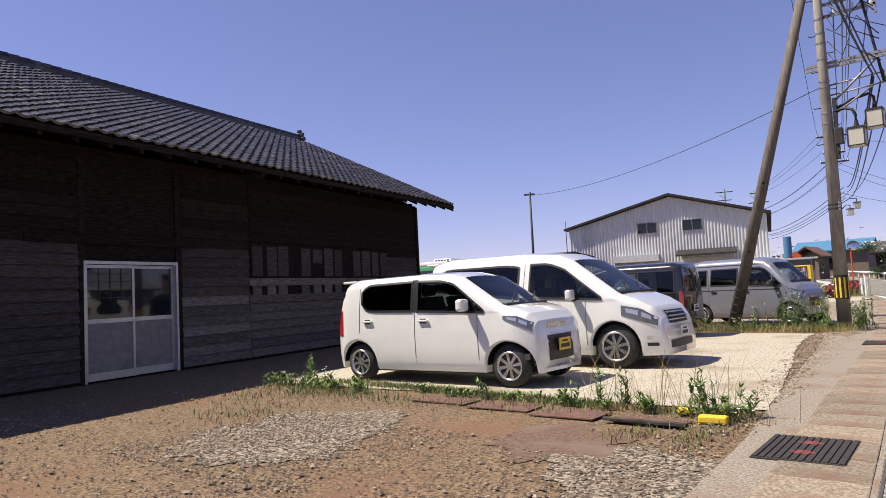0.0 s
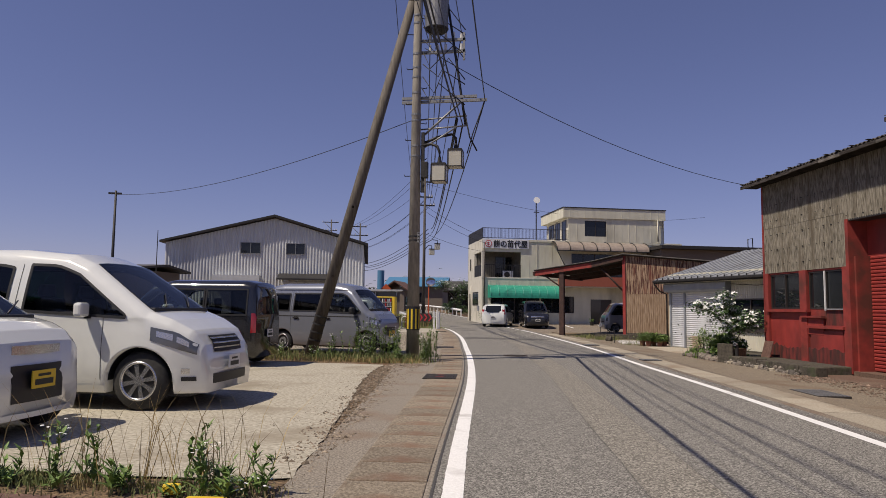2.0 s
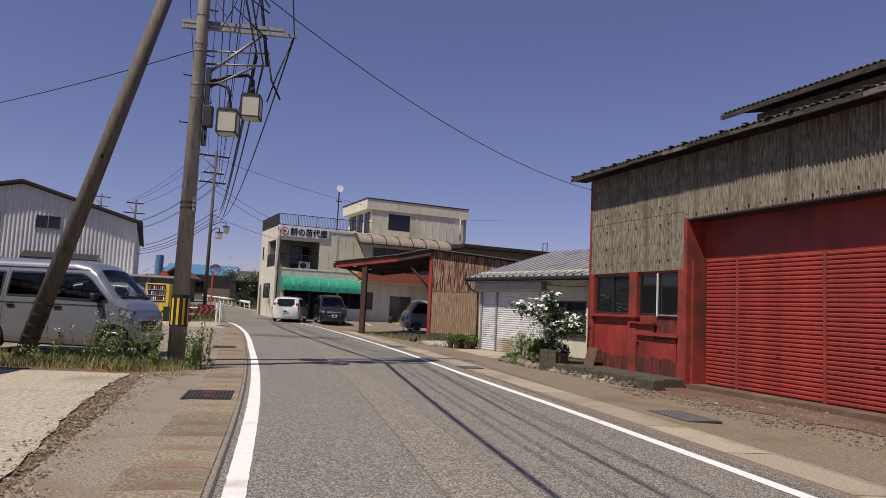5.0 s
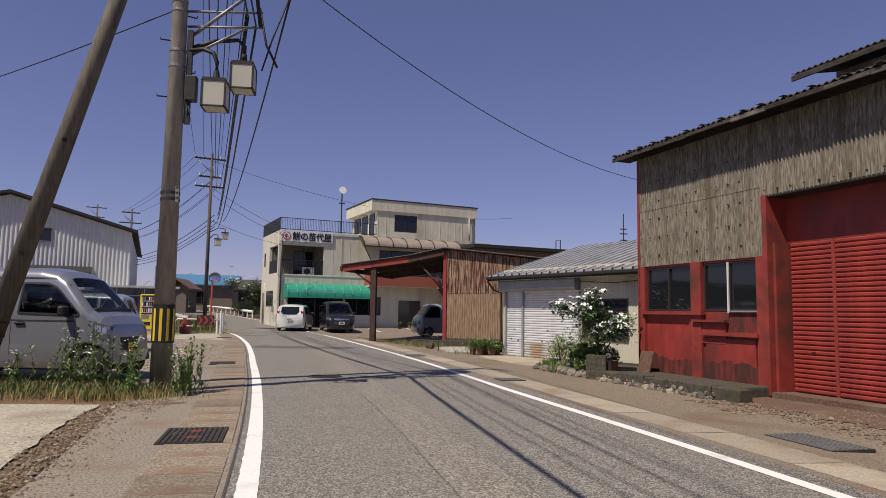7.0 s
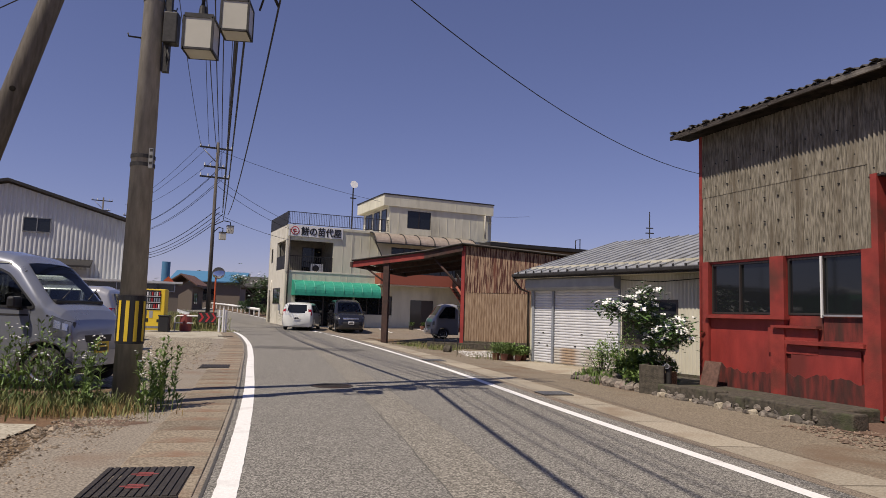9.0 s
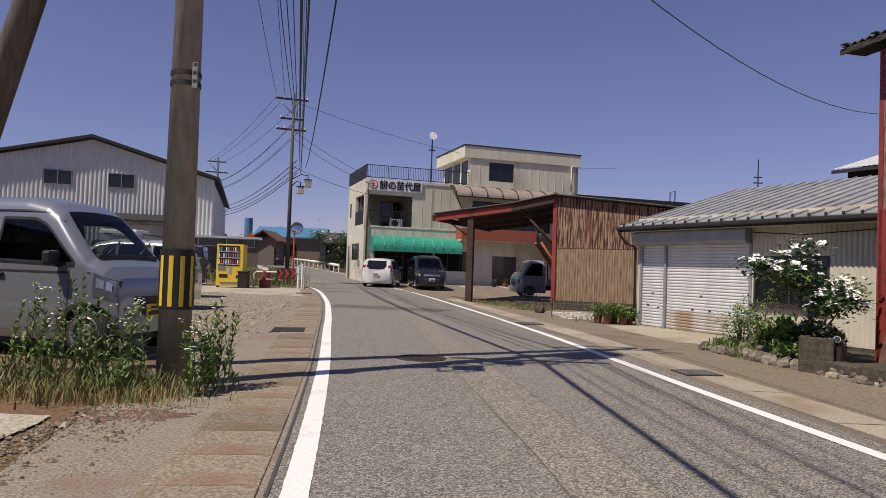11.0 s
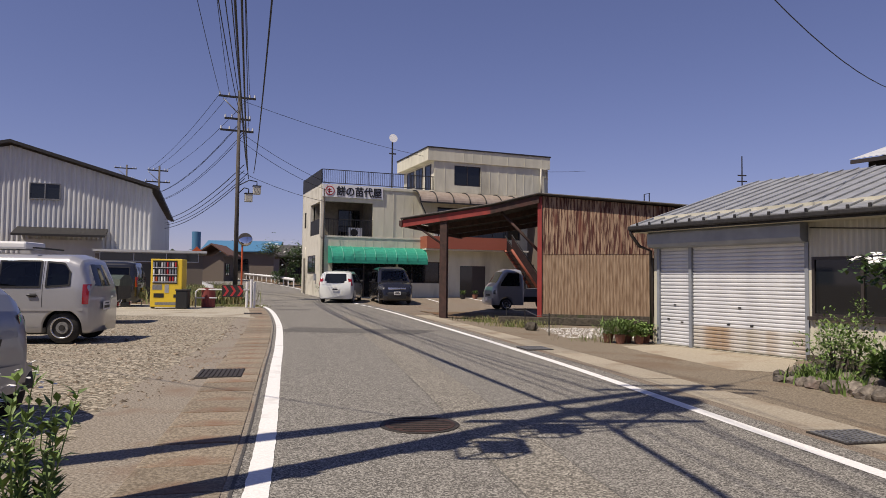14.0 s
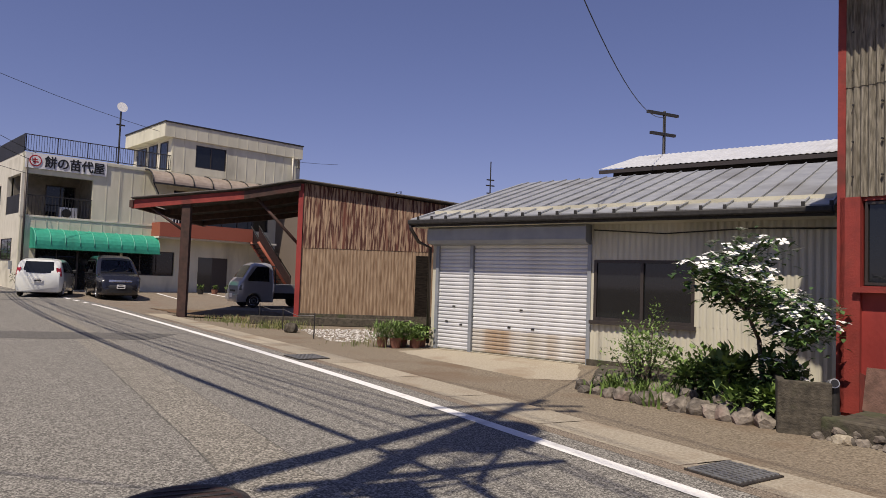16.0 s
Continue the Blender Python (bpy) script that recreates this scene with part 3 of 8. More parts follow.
# ---- shared pieces of buildings ----
def window(parent, x0, x1, z0, z1, y=0.0, panes=2, frame_mat=alu_dark, pane_mat=glass, name="window", bar=0.045, deep=0.06, cross=()):
    w = new(name)
    w.parent = parent
    part("window_frame", box(box(box(bx(x0, y - deep / 2, z1 - bar, x1, y + deep / 2, z1), x0, y - deep / 2, z0, x1, y + deep / 2, z0 + bar), x0, y - deep / 2, z0 + bar, x0 + bar, y + deep / 2, z1 - bar), x1 - bar, y - deep / 2, z0 + bar, x1, y + deep / 2, z1 - bar), frame_mat, w)
    for i in range(panes):
        a, b = x0 + bar + (x1 - x0 - 2 * bar) * i / panes, x0 + bar + (x1 - x0 - 2 * bar) * (i + 1) / panes
        off = 0.012 * (i % 2)
        part("pane", bx(a + 0.002, y - 0.004 + off, z0 + bar, b - 0.002, y + 0.006 + off, z1 - bar), pane_mat, w)
        if i:
            part("mullion", bx(a - bar / 2, y - deep / 2 - 0.004, z0 + bar + 0.002, a + bar / 2, y + deep / 2 - 0.01, z1 - bar - 0.002), frame_mat, w)
    for z in cross:
        part("crossbar", bx(x0 + bar, y - deep / 2 - 0.006, z - bar / 2, x1 - bar, y + deep / 2 - 0.01, z + bar / 2), frame_mat, w)
    return w


def wall_with_holes(x0, x1, z0, z1, holes, y0, y1):
    """A wall slab between y0 and y1 with rectangular openings through it."""
    bm = bmesh.new()
    xs = sorted({x0, x1, *[v for h in holes for v in h[:2]]})
    zs = sorted({z0, z1, *[v for h in holes for v in h[2:]]})
    for a, b in zip(xs, xs[1:]):
        run = None
        for c, d in zip(zs, zs[1:]):
            solid = not any(h[0] <= (a + b) / 2 <= h[1] and h[2] <= (c + d) / 2 <= h[3] for h in holes)
            if solid:
                run = (run[0], d) if run else (c, d)
            if run and (not solid or d == zs[-1]):
                box(bm, a, y0, run[0], b, y1, run[1])
                run = None
    bmesh.ops.remove_doubles(bm, verts=bm.verts, dist=1e-5)
    return bm


def shutter(parent, x0, x1, z0, z1, y, mat, pitch=0.075, name="shutter", depth=0.012, low=None, low_n=0):
    """A roller shutter of horizontal slats."""
    s = new(name)
    s.parent = parent
    n = int((z1 - z0) / pitch)
    first = None
    for i in range(n):
        if first is None:
            bm = bmesh.new()
            h = (z1 - z0) / n
            prism(bm, [(y, 0.004), (y - depth, h * 0.3), (y - depth, h * 0.72), (y, h - 0.004), (y + 0.01, h - 0.004), (y + 0.01, 0.004)], "x", x0, x1)
            ob = part("slat", bm, low or mat, s)
            first = ob.data
        elif low and i == low_n:
            me = first.copy()
            me.materials.clear()
            me.materials.append(mat)
            first = me
            ob = new("slat", first)
            ob.parent = s
        else:
            ob = new("slat", first)
            ob.parent = s
        ob.location = (0, 0, z0 + i * (z1 - z0) / n)
    part("backing", bx(x0, y + 0.012, z0, x1, y + 0.02, z1), mat, s)
    return s


# ---- old timber house ----
def timber_house():
    h = root("timber_house", pose(-12.0, 7.0, 0, 0, 0, 104), "old dark weathered board house with a tiled roof", "house")
    L0, L1, ZT = -9.0, 12.3, 4.35
    part("wall", wall_with_holes(L0, L1, 0, ZT, [(0.02, 2.06, 0.02, 2.18)], 0.03, 0.15), dark_wood, h)
    part("end_wall", bx(L1 - 0.12, 0.15, 0, L1, 10.0, ZT + 0.1), dark_wood, h)
    part("rear_wall", bx(L0, 10.0, 0, L1, 10.12, ZT), dark_wood, h)
    g = bmesh.new()
    prism(g, [(0.1, ZT), (5, 7.1), (9.9, ZT)], "x", L1 - 0.1, L1 - 0.02)
    part("gable", g, dark_wood, h)
    # horizontal boards, paler in the lower courses past the doors, darkest above 2.4 m
    z = 0.05
    k = 0
    while z < 4.2:
        hgt = 0.21
        for a, b in ((L0, -0.1), (2.2, 4.2), (4.2, 12.25)):
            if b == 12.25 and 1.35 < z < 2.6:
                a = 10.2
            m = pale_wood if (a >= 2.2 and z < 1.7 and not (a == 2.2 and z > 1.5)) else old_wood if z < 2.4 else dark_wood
            bm = bmesh.new()
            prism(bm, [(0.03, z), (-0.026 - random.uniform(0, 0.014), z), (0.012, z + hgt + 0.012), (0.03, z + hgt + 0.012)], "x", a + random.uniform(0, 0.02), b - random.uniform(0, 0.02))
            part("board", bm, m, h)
        z += hgt
        k += 1
    for a, b in ((-0.1, 0.02), (2.06, 2.2)):
        part("post", bx(a, -0.012, 0, b, 0.03, 4.2), dark_wood, h)
    part("lintel", bx(-1.1, -0.05, 2.55, 2.6, 0.0, 2.72), dark_wood, h)
    for x in (-3.2, 12.2):
        part("post", bx(x - 0.07, -0.05, 0, x + 0.07, 0.03, 4.3), dark_wood, h)
    # slatted opening covered with upright and level boards
    part("opening", bx(4.25, 0.0, 1.3, 10.15, 0.03, 2.75), dark_wood, h)
    x = 4.3
    i = 0
    while x < 10.0:
        w = random.uniform(0.32, 0.42)
        if i not in (3, 8):
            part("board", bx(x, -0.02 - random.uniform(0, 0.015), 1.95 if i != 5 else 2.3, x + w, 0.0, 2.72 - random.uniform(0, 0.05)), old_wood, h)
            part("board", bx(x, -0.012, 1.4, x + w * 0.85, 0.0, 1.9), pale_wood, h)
        x += w + random.uniform(0.04, 0.16)
        i += 1
    for z0, z1 in ((1.33, 1.5), (1.72, 1.9)):
        part("rail_board", bx(4.15, -0.05, z0, 9.6, -0.022, z1), pale_wood, h)
    # sliding doors
    for i, (a, b) in enumerate(((0.03, 1.08), (1.0, 2.05))):
        y = 0.03 + 0.05 * i
        d = new("door")
        d.parent = h
        fr = bmesh.new()
        for q in ((a, 0.03, a + 0.05, 2.17), (b - 0.05, 0.03, b, 2.17), (a + 0.05, 2.11, b - 0.05, 2.17), (a + 0.05, 0.03, b - 0.05, 0.17), (a + 0.05, 1.08, b - 0.05, 1.16)):
            box(fr, q[0], y, q[1], q[2], y + 0.035, q[3])
        part("door_frame", fr, alu, d)
        part("panel", bx(a + 0.05, y + 0.012, 0.17, b - 0.05, y + 0.02, 1.08), door_panel_mat, d)
        part("pane", bx(a + 0.05, y + 0.014, 1.16, b - 0.05, y + 0.02, 2.11), glass, d)
        if i == 0:
            for q in range(1, 4):
                x = a + 0.05 + (b - a - 0.1) * q / 4
                part("bar", bx(x - 0.008, y + 0.004, 1.5, x + 0.008, y + 0.013, 2.1), black, d)
            for z in (1.55, 1.7, 1.85, 2.0):
                part("bar", bx(a + 0.05, y + 0.003, z - 0.007, b - 0.05, y + 0.0125, z + 0.007), black, d)
    part("door_frame", box(box(bx(-0.02, -0.02, 0, 0.03, 0.1, 2.24), 2.05, -0.02, 0, 2.1, 0.1, 2.24), 0.03, -0.02, 2.18, 2.05, 0.1, 2.24), alu, h)
    # roof
    EY, EZ, RY, RZ = -1.25, 4.3, 5.0, 7.38
    sl = math.atan2(RZ - EZ, RY - EY)
    ln = math.hypot(RZ - EZ, RY - EY)
    V1 = 12.65
    bm = bmesh.new()
    prism(bm, [(EY, EZ - 0.1), (RY, RZ - 0.1), (2 * RY - EY, EZ - 0.1), (2 * RY - EY, EZ - 0.02), (RY, RZ - 0.02), (EY, EZ - 0.02)], "x", L0 - 0.3, V1)
    part("roof", bm, dark_wood, h, "boarded roof deck")
    x = L0
    while x < V1 - 0.2:
        b2 = bmesh.new()
        prism(b2, [(EY + 0.06, EZ - 0.2), (0.1, EZ - 0.2 + 1.29 * math.tan(sl)), (0.1, EZ - 0.1 + 1.29 * math.tan(sl)), (EY + 0.06, EZ - 0.1)], "x", x, x + 0.07)
        part("rafter", b2, dark_wood, h)
        x += 0.62
    part("fascia", bx(L0 - 0.3, EY - 0.02, EZ - 0.13, V1, EY + 0.05, EZ - 0.03), dark_wood, h)
    prof = [(0.0, 0.03), (0.05, 0.052), (0.1, 0.03), (0.17, 0.008), (0.235, 0.012), (0.275, 0.034)]
    tw, tl = 0.27, 0.25
    def tile_geo(x, r):
        vs, fs = [], []
        u0, u1 = r * tl, r * tl + tl + 0.04
        for u, lift in ((u0 - 0.03, 0.042), (u1, 0.002)):
            for px, pz in prof:
                vs.append((x + px, EY + (u) * math.cos(sl) - (pz + lift) * math.sin(sl), EZ + u * math.sin(sl) + (pz + lift) * math.cos(sl)))
        for px, pz in prof:
            vs.append((x + px, EY + (u0 - 0.03) * math.cos(sl) - (pz) * math.sin(sl), EZ + (u0 - 0.03) * math.sin(sl) + (pz) * math.cos(sl)))
        n = len(prof)
        for k in range(n - 1):
            fs.append((k, k + 1, n + k + 1, n + k))
            fs.append((2 * n + k, 2 * n + k + 1, k + 1, k))
        return vs, fs
    rows = int(ln / tl)
    VS, FS = [], []
    base = tile_geo(0, 0)
    shared = None
    cnt = 0
    for r in range(rows):
        x = L0 - 0.3
        while x < V1 - 0.2:
            if r < 13 and 1.0 < x < 7.2:
                if shared is None:
                    ob = raw("roof_tile", *base, tile_mat, h)
                    shared = ob.data
                else:
                    ob = new("roof_tile", shared)
                    ob.parent = h
                ob.location = (x, r * tl * math.cos(sl), r * tl * math.sin(sl) + random.uniform(-0.004, 0.006))
                cnt += 1
            else:
                v, f = tile_geo(x, r)
                j = random.uniform(-0.004, 0.006)
                o = len(VS)
                VS += [(a, b, c + j) for a, b, c in v]
                FS += [tuple(i + o for i in q) for q in f]
            x += tw
    tagged(raw("roof_tiles", VS, FS, tile_mat_i, h), "dark glazed wavy roof tiles", kind="stuff")
    bm = bmesh.new()
    x = L0
    while x < 12.3:
        cyl(bm, (x, RY, RZ + 0.14), (x + 0.26, RY, RZ + 0.15), 0.1, 0.105, 8)
        x += 0.27
    box(bm, L0, RY - 0.14, RZ - 0.06, 12.3, RY + 0.14, RZ + 0.1)
    part("ridge", bm, tile_mat_i, h)
    part("ridge_end", box(box(bx(12.3, RY - 0.2, RZ - 0.1, 12.42, RY + 0.2, RZ + 0.3, 0.03), 12.3, RY - 0.08, RZ + 0.3, 12.42, RY + 0.08, RZ + 0.42, 0.02), 12.28, RY - 0.28, RZ - 0.02, 12.4, RY + 0.28, RZ + 0.12, 0.03), tile_mat, h)
    part("verge", prism(bmesh.new(), [(EY, EZ - 0.22), (RY, RZ - 0.2), (RY, RZ + 0.03), (EY, EZ + 0.03)], "x", V1 - 0.06, V1), dark_wood, h)
    return h


timber_house()


# ---- red workshop ----
def red_workshop():
    h = root("red_workshop", pose(6.29, 24.15, -0.1, 0, 0, -76.4), "grey corrugated workshop with faded red base and shutter", "workshop")
    E = 15.0
    holes = [(0.2, 1.6, 1.45, 2.36), (1.9, 3.25, 1.08, 2.36), (3.5, 8.2, 0.1, 3.42), (8.42, 10.0, 1.0, 2.3)]
    part("wall", wall_with_holes(0, E, 0, 4.95, holes, 0.06, 0.2), red_metal, h)
    part("end_wall", bx(0, 0.2, 0, 0.14, 12, 4.95), slate, h)
    part("rear_wall", bx(0, 12, 0, E, 12.14, 4.95), slate, h)
    # corrugated cladding above the red base
    def clad(a, b, z0, z1, mat=slate, y=0.03):
        ob = raw("cladding", *wavy(a, b, z0, z1, 0.075, 0.018, y), mat, h)
        return ob
    clad(0.0, 3.4, 2.4, 3.62), clad(0.0, 3.4, 3.6, 4.9, y=0.022)
    clad(3.38, 8.35, 3.42, 4.2, y=0.01), clad(3.38, 8.35, 4.15, 4.9, y=0.025)
    clad(8.32, 11.6, 2.34, 4.1), clad(8.32, E, 4.05, 4.9, y=0.022)
    raw("cladding", *wavy(8.22, 8.75, 2.35, 3.62, 0.06, 0.01, -0.005), M("mauve_sheet", (0.13, 0.1, 0.105), (0.19, 0.15, 0.155), 5, 0.7, 0.1, 0.1), h, "mauve-brown newer metal sheet")
    raw("cladding", *wavy(8.45, E, 0.12, 0.98, 0.06, 0.01, 0.03), M("tan_sheet", (0.42, 0.27, 0.12), (0.52, 0.36, 0.18), 5, 0.7, 0, 0.1, c=(0.33, 0.17, 0.08), camt=0.4), h, "tan rusty corrugated sheet")
    for zz in (2.62, 3.0, 3.4, 3.78, 4.2):
        for i in range(12):
            part("bolt", cy((0.12 + i * 0.28, 0.0, zz), (0.12 + i * 0.28, 0.03, zz), 0.012, seg=6), dark_steel, h)
    for i in range(18):
        part("bolt", cy((3.5 + i * 0.27, -0.016, 3.52), (3.5 + i * 0.27, 0.02, 3.52), 0.014, seg=6), dark_steel, h)
    part("corner_flashing", bx(-0.03, 0.0, 0.1, 0.05, 0.08, 4.9), rust_red, h)
    # red base details
    for a, b in ((0.0, 0.2), (1.62, 1.9), (3.26, 3.5)):
        part("red_post", bx(a, 0.0, 0.1, b, 0.055, 2.4), rust_red, h)
    part("sill", bx(0.15, -0.05, 1.38, 1.95, 0.055, 1.44), rust_red, h)
    part("sill", bx(1.95, -0.05, 1.0, 3.3, 0.055, 1.06), rust_red, h)
    part("red_panel", bx(1.55, 0.02, 0.85, 2.5, 0.055, 1.25), rust_red, h)
    part("red_panel", bx(2.0, 0.025, 0.3, 3.2, 0.055, 0.95), red_metal, h)
    part("ledge", bx(1.7, -0.06, 1.25, 2.55, 0.05, 1.29), rust_red, h)
    window(h, 0.22, 1.58, 1.46, 2.35, 0.1, 2, alu_dark, glass, bar=0.03)
    window(h, 1.92, 2.55, 1.46, 2.35, 0.1, 1, alu_dark, glass, bar=0.03)
    window(h, 2.56, 3.24, 1.46, 2.35, 0.1, 1, alu_dark, glass, bar=0.025)
    part("white_bar", bx(2.55, 0.03, 1.42, 2.575, 0.06, 2.35), white_plastic, h)
    part("white_bar", bx(2.575, 0.03, 1.44, 3.24, 0.06, 1.465), alu, h)
    part("boarded_pane", bx(2.56, 0.08, 1.08, 3.24, 0.11, 1.45), stained_red, h)
    # splashed and rusted foot of the wall, with a ragged upper edge
    rk2 = random.Random(44)
    vs, fs = [], []
    for i in range(69):
        x = 0.03 + i * 0.05
        top = 0.52 + 0.07 * noise.noise(Vector((x * 1.3, 0, 0))) + 0.05 * noise.noise(Vector((x * 9, 2, 0))) + rk2.uniform(-0.03, 0.03)
        vs += [(x, 0.012, 0.1), (x, 0.012, top), (x, 0.02, top)]
        if i:
            a = 3 * i - 3
            fs += [(a, a + 3, a + 4, a + 1), (a + 1, a + 4, a + 5, a + 2)]
    raw("wall_foot", vs, fs, stained_red, h, "dirty rusted foot of the red wall")
    part("red_panel", bx(1.92, 0.08, 1.08, 2.55, 0.12, 1.45), rust_red, h)
    window(h, 8.43, 9.99, 1.0, 2.3, 0.1, 2, alu, glass, bar=0.035, cross=(1.45,))
    # shutter in a deep red recess
    d = 0.43
    part("jamb", bx(3.44, -0.02, 0.05, 3.54, d, 3.44), rust_red, h)
    part("jamb", bx(3.545, 0.1, 0.05, 3.6, d + 0.05, 2.62), rust_red, h)
    part("jamb", bx(8.16, -0.02, 0.05, 8.26, d, 3.44), rust_red, h)
    part("header", bx(3.54, d, 2.62, 8.16, d + 0.06, 3.42), red_metal, h)
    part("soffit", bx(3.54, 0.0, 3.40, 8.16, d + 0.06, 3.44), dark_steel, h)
    part("side", bx(3.545, d + 0.052, 0.05, 3.62, d + 0.08, 2.62), red_metal, h)
    xs = [3.6, 4.45, 6.35, 8.16]
    for a, b in zip(xs, xs[1:]):
        s = shutter(h, a + 0.03, b - 0.03, 0.12, 2.62, d, red_metal, 0.078, depth=0.02)
        part("handle", bx(a + (b - a) * 0.5 - 0.035, d - 0.03, 0.78, a + (b - a) * 0.5 + 0.035, d - 0.02, 0.8), dark_steel, s)
        part("rail", bx(b - 0.03, d - 0.03, 0.1, b + 0.03, d + 0.03, 2.62 if b < 8 else 2.62), rust_red, h)
    part("floor_step", bx(3.54, 0.0, 0.0, 8.16, d + 0.06, 0.11), stained_earth, h)
    # sloping eave with ragged edge
    vs, fs = wavy(-0.35, E, 0, 1, 0.13, 0.018)
    def lay(v, y0, z0, y1, z1):
        return [(x, (y0 + (y1 - y0) * z) + 0, z0 + (z1 - z0) * z + yy) for x, yy, z in v]
    raw("roof", lay(vs, -0.4, 4.86, 6.0, 6.3), fs, roof_dark, h, "dark corrugated roof sheets")
    raw("roof", lay(vs, 12.7, 4.78, 6.0, 6.3), fs, roof_dark, h)
    x = -0.35
    while x < E:
        w = random.uniform(0.55, 1.3)
        part("fascia", bx(x, -0.41 - random.uniform(0, 0.02), 4.74 + random.uniform(0, 0.03), x + w - 0.01, -0.38, 4.83), old_wood if random.random() < 0.7 else pale_wood, h)
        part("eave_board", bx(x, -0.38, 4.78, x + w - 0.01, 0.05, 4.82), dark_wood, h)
        x += w
    x = -0.3
    while x < E:
        part("sheet_edge", bx(x, -0.46, 4.87 + random.uniform(0, 0.02), x + 0.1, -0.2, 4.892), roof_dark, h)
        x += random.uniform(0.35, 0.6)
    # raised monitor roof
    part("monitor_wall", bx(3.35, 2.0, 5.2, E, 2.15, 5.95), slate, h)
    part("monitor_wall", bx(3.35, 2.15, 5.2, 3.5, 7, 5.95), slate, h)
    part("monitor_panel", bx(3.6, 1.97, 5.4, E, 2.0, 5.58), pale_wood, h)
    mv, mf = wavy(2.75, E, 0, 1, 0.13, 0.018)
    raw("monitor_roof", lay(mv, 1.55, 6.03, 6.0, 6.9), mf, roof_dark, h, "upper corrugated roof")
    part("monitor_fascia", bx(2.75, 1.54, 5.9, E, 1.58, 6.0), old_wood, h)
    return h


red_workshop()
# low rubble plinth in front of the workshop
pl = root("stone_plinth", pose(6.29, 24.15, -0.1, 0, 0, -76.4), "low mossy concrete plinth on rubble stones", "plinth", kind="structure")
part("earth_bank", bx(0.35, -1.1, 0, 3.5, 0.0, 0.2, 0.03), mossy, pl)
rq = random.Random(71)
x = 0.3
while x < 3.5:
    w = rq.uniform(0.5, 0.8)
    part("kerb_slab", bx(x, -1.17 - rq.uniform(0, 0.03), 0.0, x + w - 0.015, -0.9, 0.225 + rq.uniform(-0.01, 0.015), 0.02), mossy, pl)
    x += w


# ---- white shed with shutters ----
def white_shed():
    h = root("white_shed", pose(4.95, 31.67, -0.1, 0, 0, -63), "cream siding shed with white roller shutters", "shed")
    E = 7.1
    holes = [(0.0, 3.3, 0.02, 2.05), (3.38, 5.06, 0.78, 1.8)]
    part("wall", wall_with_holes(-0.12, E, 0, 2.75, holes, 0.06, 0.16), cream_wall, h)
    part("side_wall", bx(-0.12, 0.16, 0, -0.02, 7.5, 2.75), cream_wall, h)
    part("side_wall", bx(E - 0.1, 0.16, 0, E, 7.5, 2.75), cream_wall, h)
    part("rear_wall", bx(-0.12, 7.5, 0, E, 7.6, 2.75), cream_wall, h)
    raw("siding", *wavy(3.36, E, 0.12, 0.78, 0.1, 0.008, 0.045, True), cream_wall, h)
    raw("siding", *wavy(5.08, E, 0.78, 2.7, 0.1, 0.008, 0.045, True), cream_wall, h)
    raw("siding", *wavy(3.36, 5.08, 1.8, 2.7, 0.1, 0.008, 0.045, True), cream_wall, h)
    part("footing", bx(3.3, 0.0, 0, E, 0.05, 0.12), mossy, h)
    window(h, 3.38, 5.06, 0.78, 1.8, 0.08, 2, alu_dark, glass, bar=0.05)
    part("window_sill", bx(3.34, -0.03, 0.72, 5.1, 0.06, 0.78), alu_dark, h)
    # shutters and housing
    s1 = shutter(h, 0.03, 0.8, 0.03, 2.07, 0.1, white_shutter, 0.072)
    s2 = shutter(h, 0.88, 3.26, 0.03, 2.07, 0.1, white_shutter, 0.072, low=rusty_slat, low_n=6)
    for s, pts in ((s1, ((0.25, 0.55), (0.6, 0.5), (0.42, 0.85))), (s2, ((1.7, 0.52), (2.2, 0.52), (1.95, 0.85)))):
        for x, z in pts:
            part("latch", bx(x - 0.03, 0.075, z, x + 0.03, 0.09, z + 0.03), dark_steel, s)
    for x in (-0.03, 0.8, 3.26):
        part("guide_rail", bx(x, 0.04, 0, x + 0.07, 0.12, 2.07), grey_blue, h)
    bm = bmesh.new()
    prism(bm, [(0.06, 2.05), (-0.14, 2.08), (-0.18, 2.14), (-0.18, 2.36), (-0.1, 2.44), (0.06, 2.44)], "x", -0.1, 3.32)
    part("shutter_box", bm, grey_blue, h)
    # roof of standing-seam sheets
    y0, z0, y1, z1 = -0.38, 2.56, 3.8, 3.84
    sl = math.atan2(z1 - z0, y1 - y0)
    x0, x1 = -0.38, 7.0
    bm = bmesh.new()
    prism(bm, [(y0, z0), (y1, z1), (8.2, z0 - 0.1), (8.2, z0 - 0.14), (y1, z1 - 0.03), (y0, z0 - 0.03)], "x", x0, x1)
    part("roof", bm, roof_grey, h)
    x = x0 + 0.2
    while x < x1:
        b2 = bmesh.new()
        prism(b2, [(y0 - 0.02, z0 + 0.002), (y1, z1 + 0.002), (y1, z1 + 0.028), (y0 - 0.02, z0 + 0.028)], "x", x, x + 0.022)
        part("roof_seam", b2, roof_grey, h)
        part("seam_cap", bx(x - 0.012, y0 - 0.035, z0 - 0.03, x + 0.034, y0 - 0.018, z0 + 0.04), dark_steel, h)
        x += 0.34
    part("gutter_pipe", box(bx(x0, y0 - 0.1, z0 - 0.12, x1, y0 - 0.01, z0 - 0.03, 0.02), x0, y0 - 0.005, z0 - 0.16, x1, y0 + 0.05, z0 - 0.085), dark_steel, h)
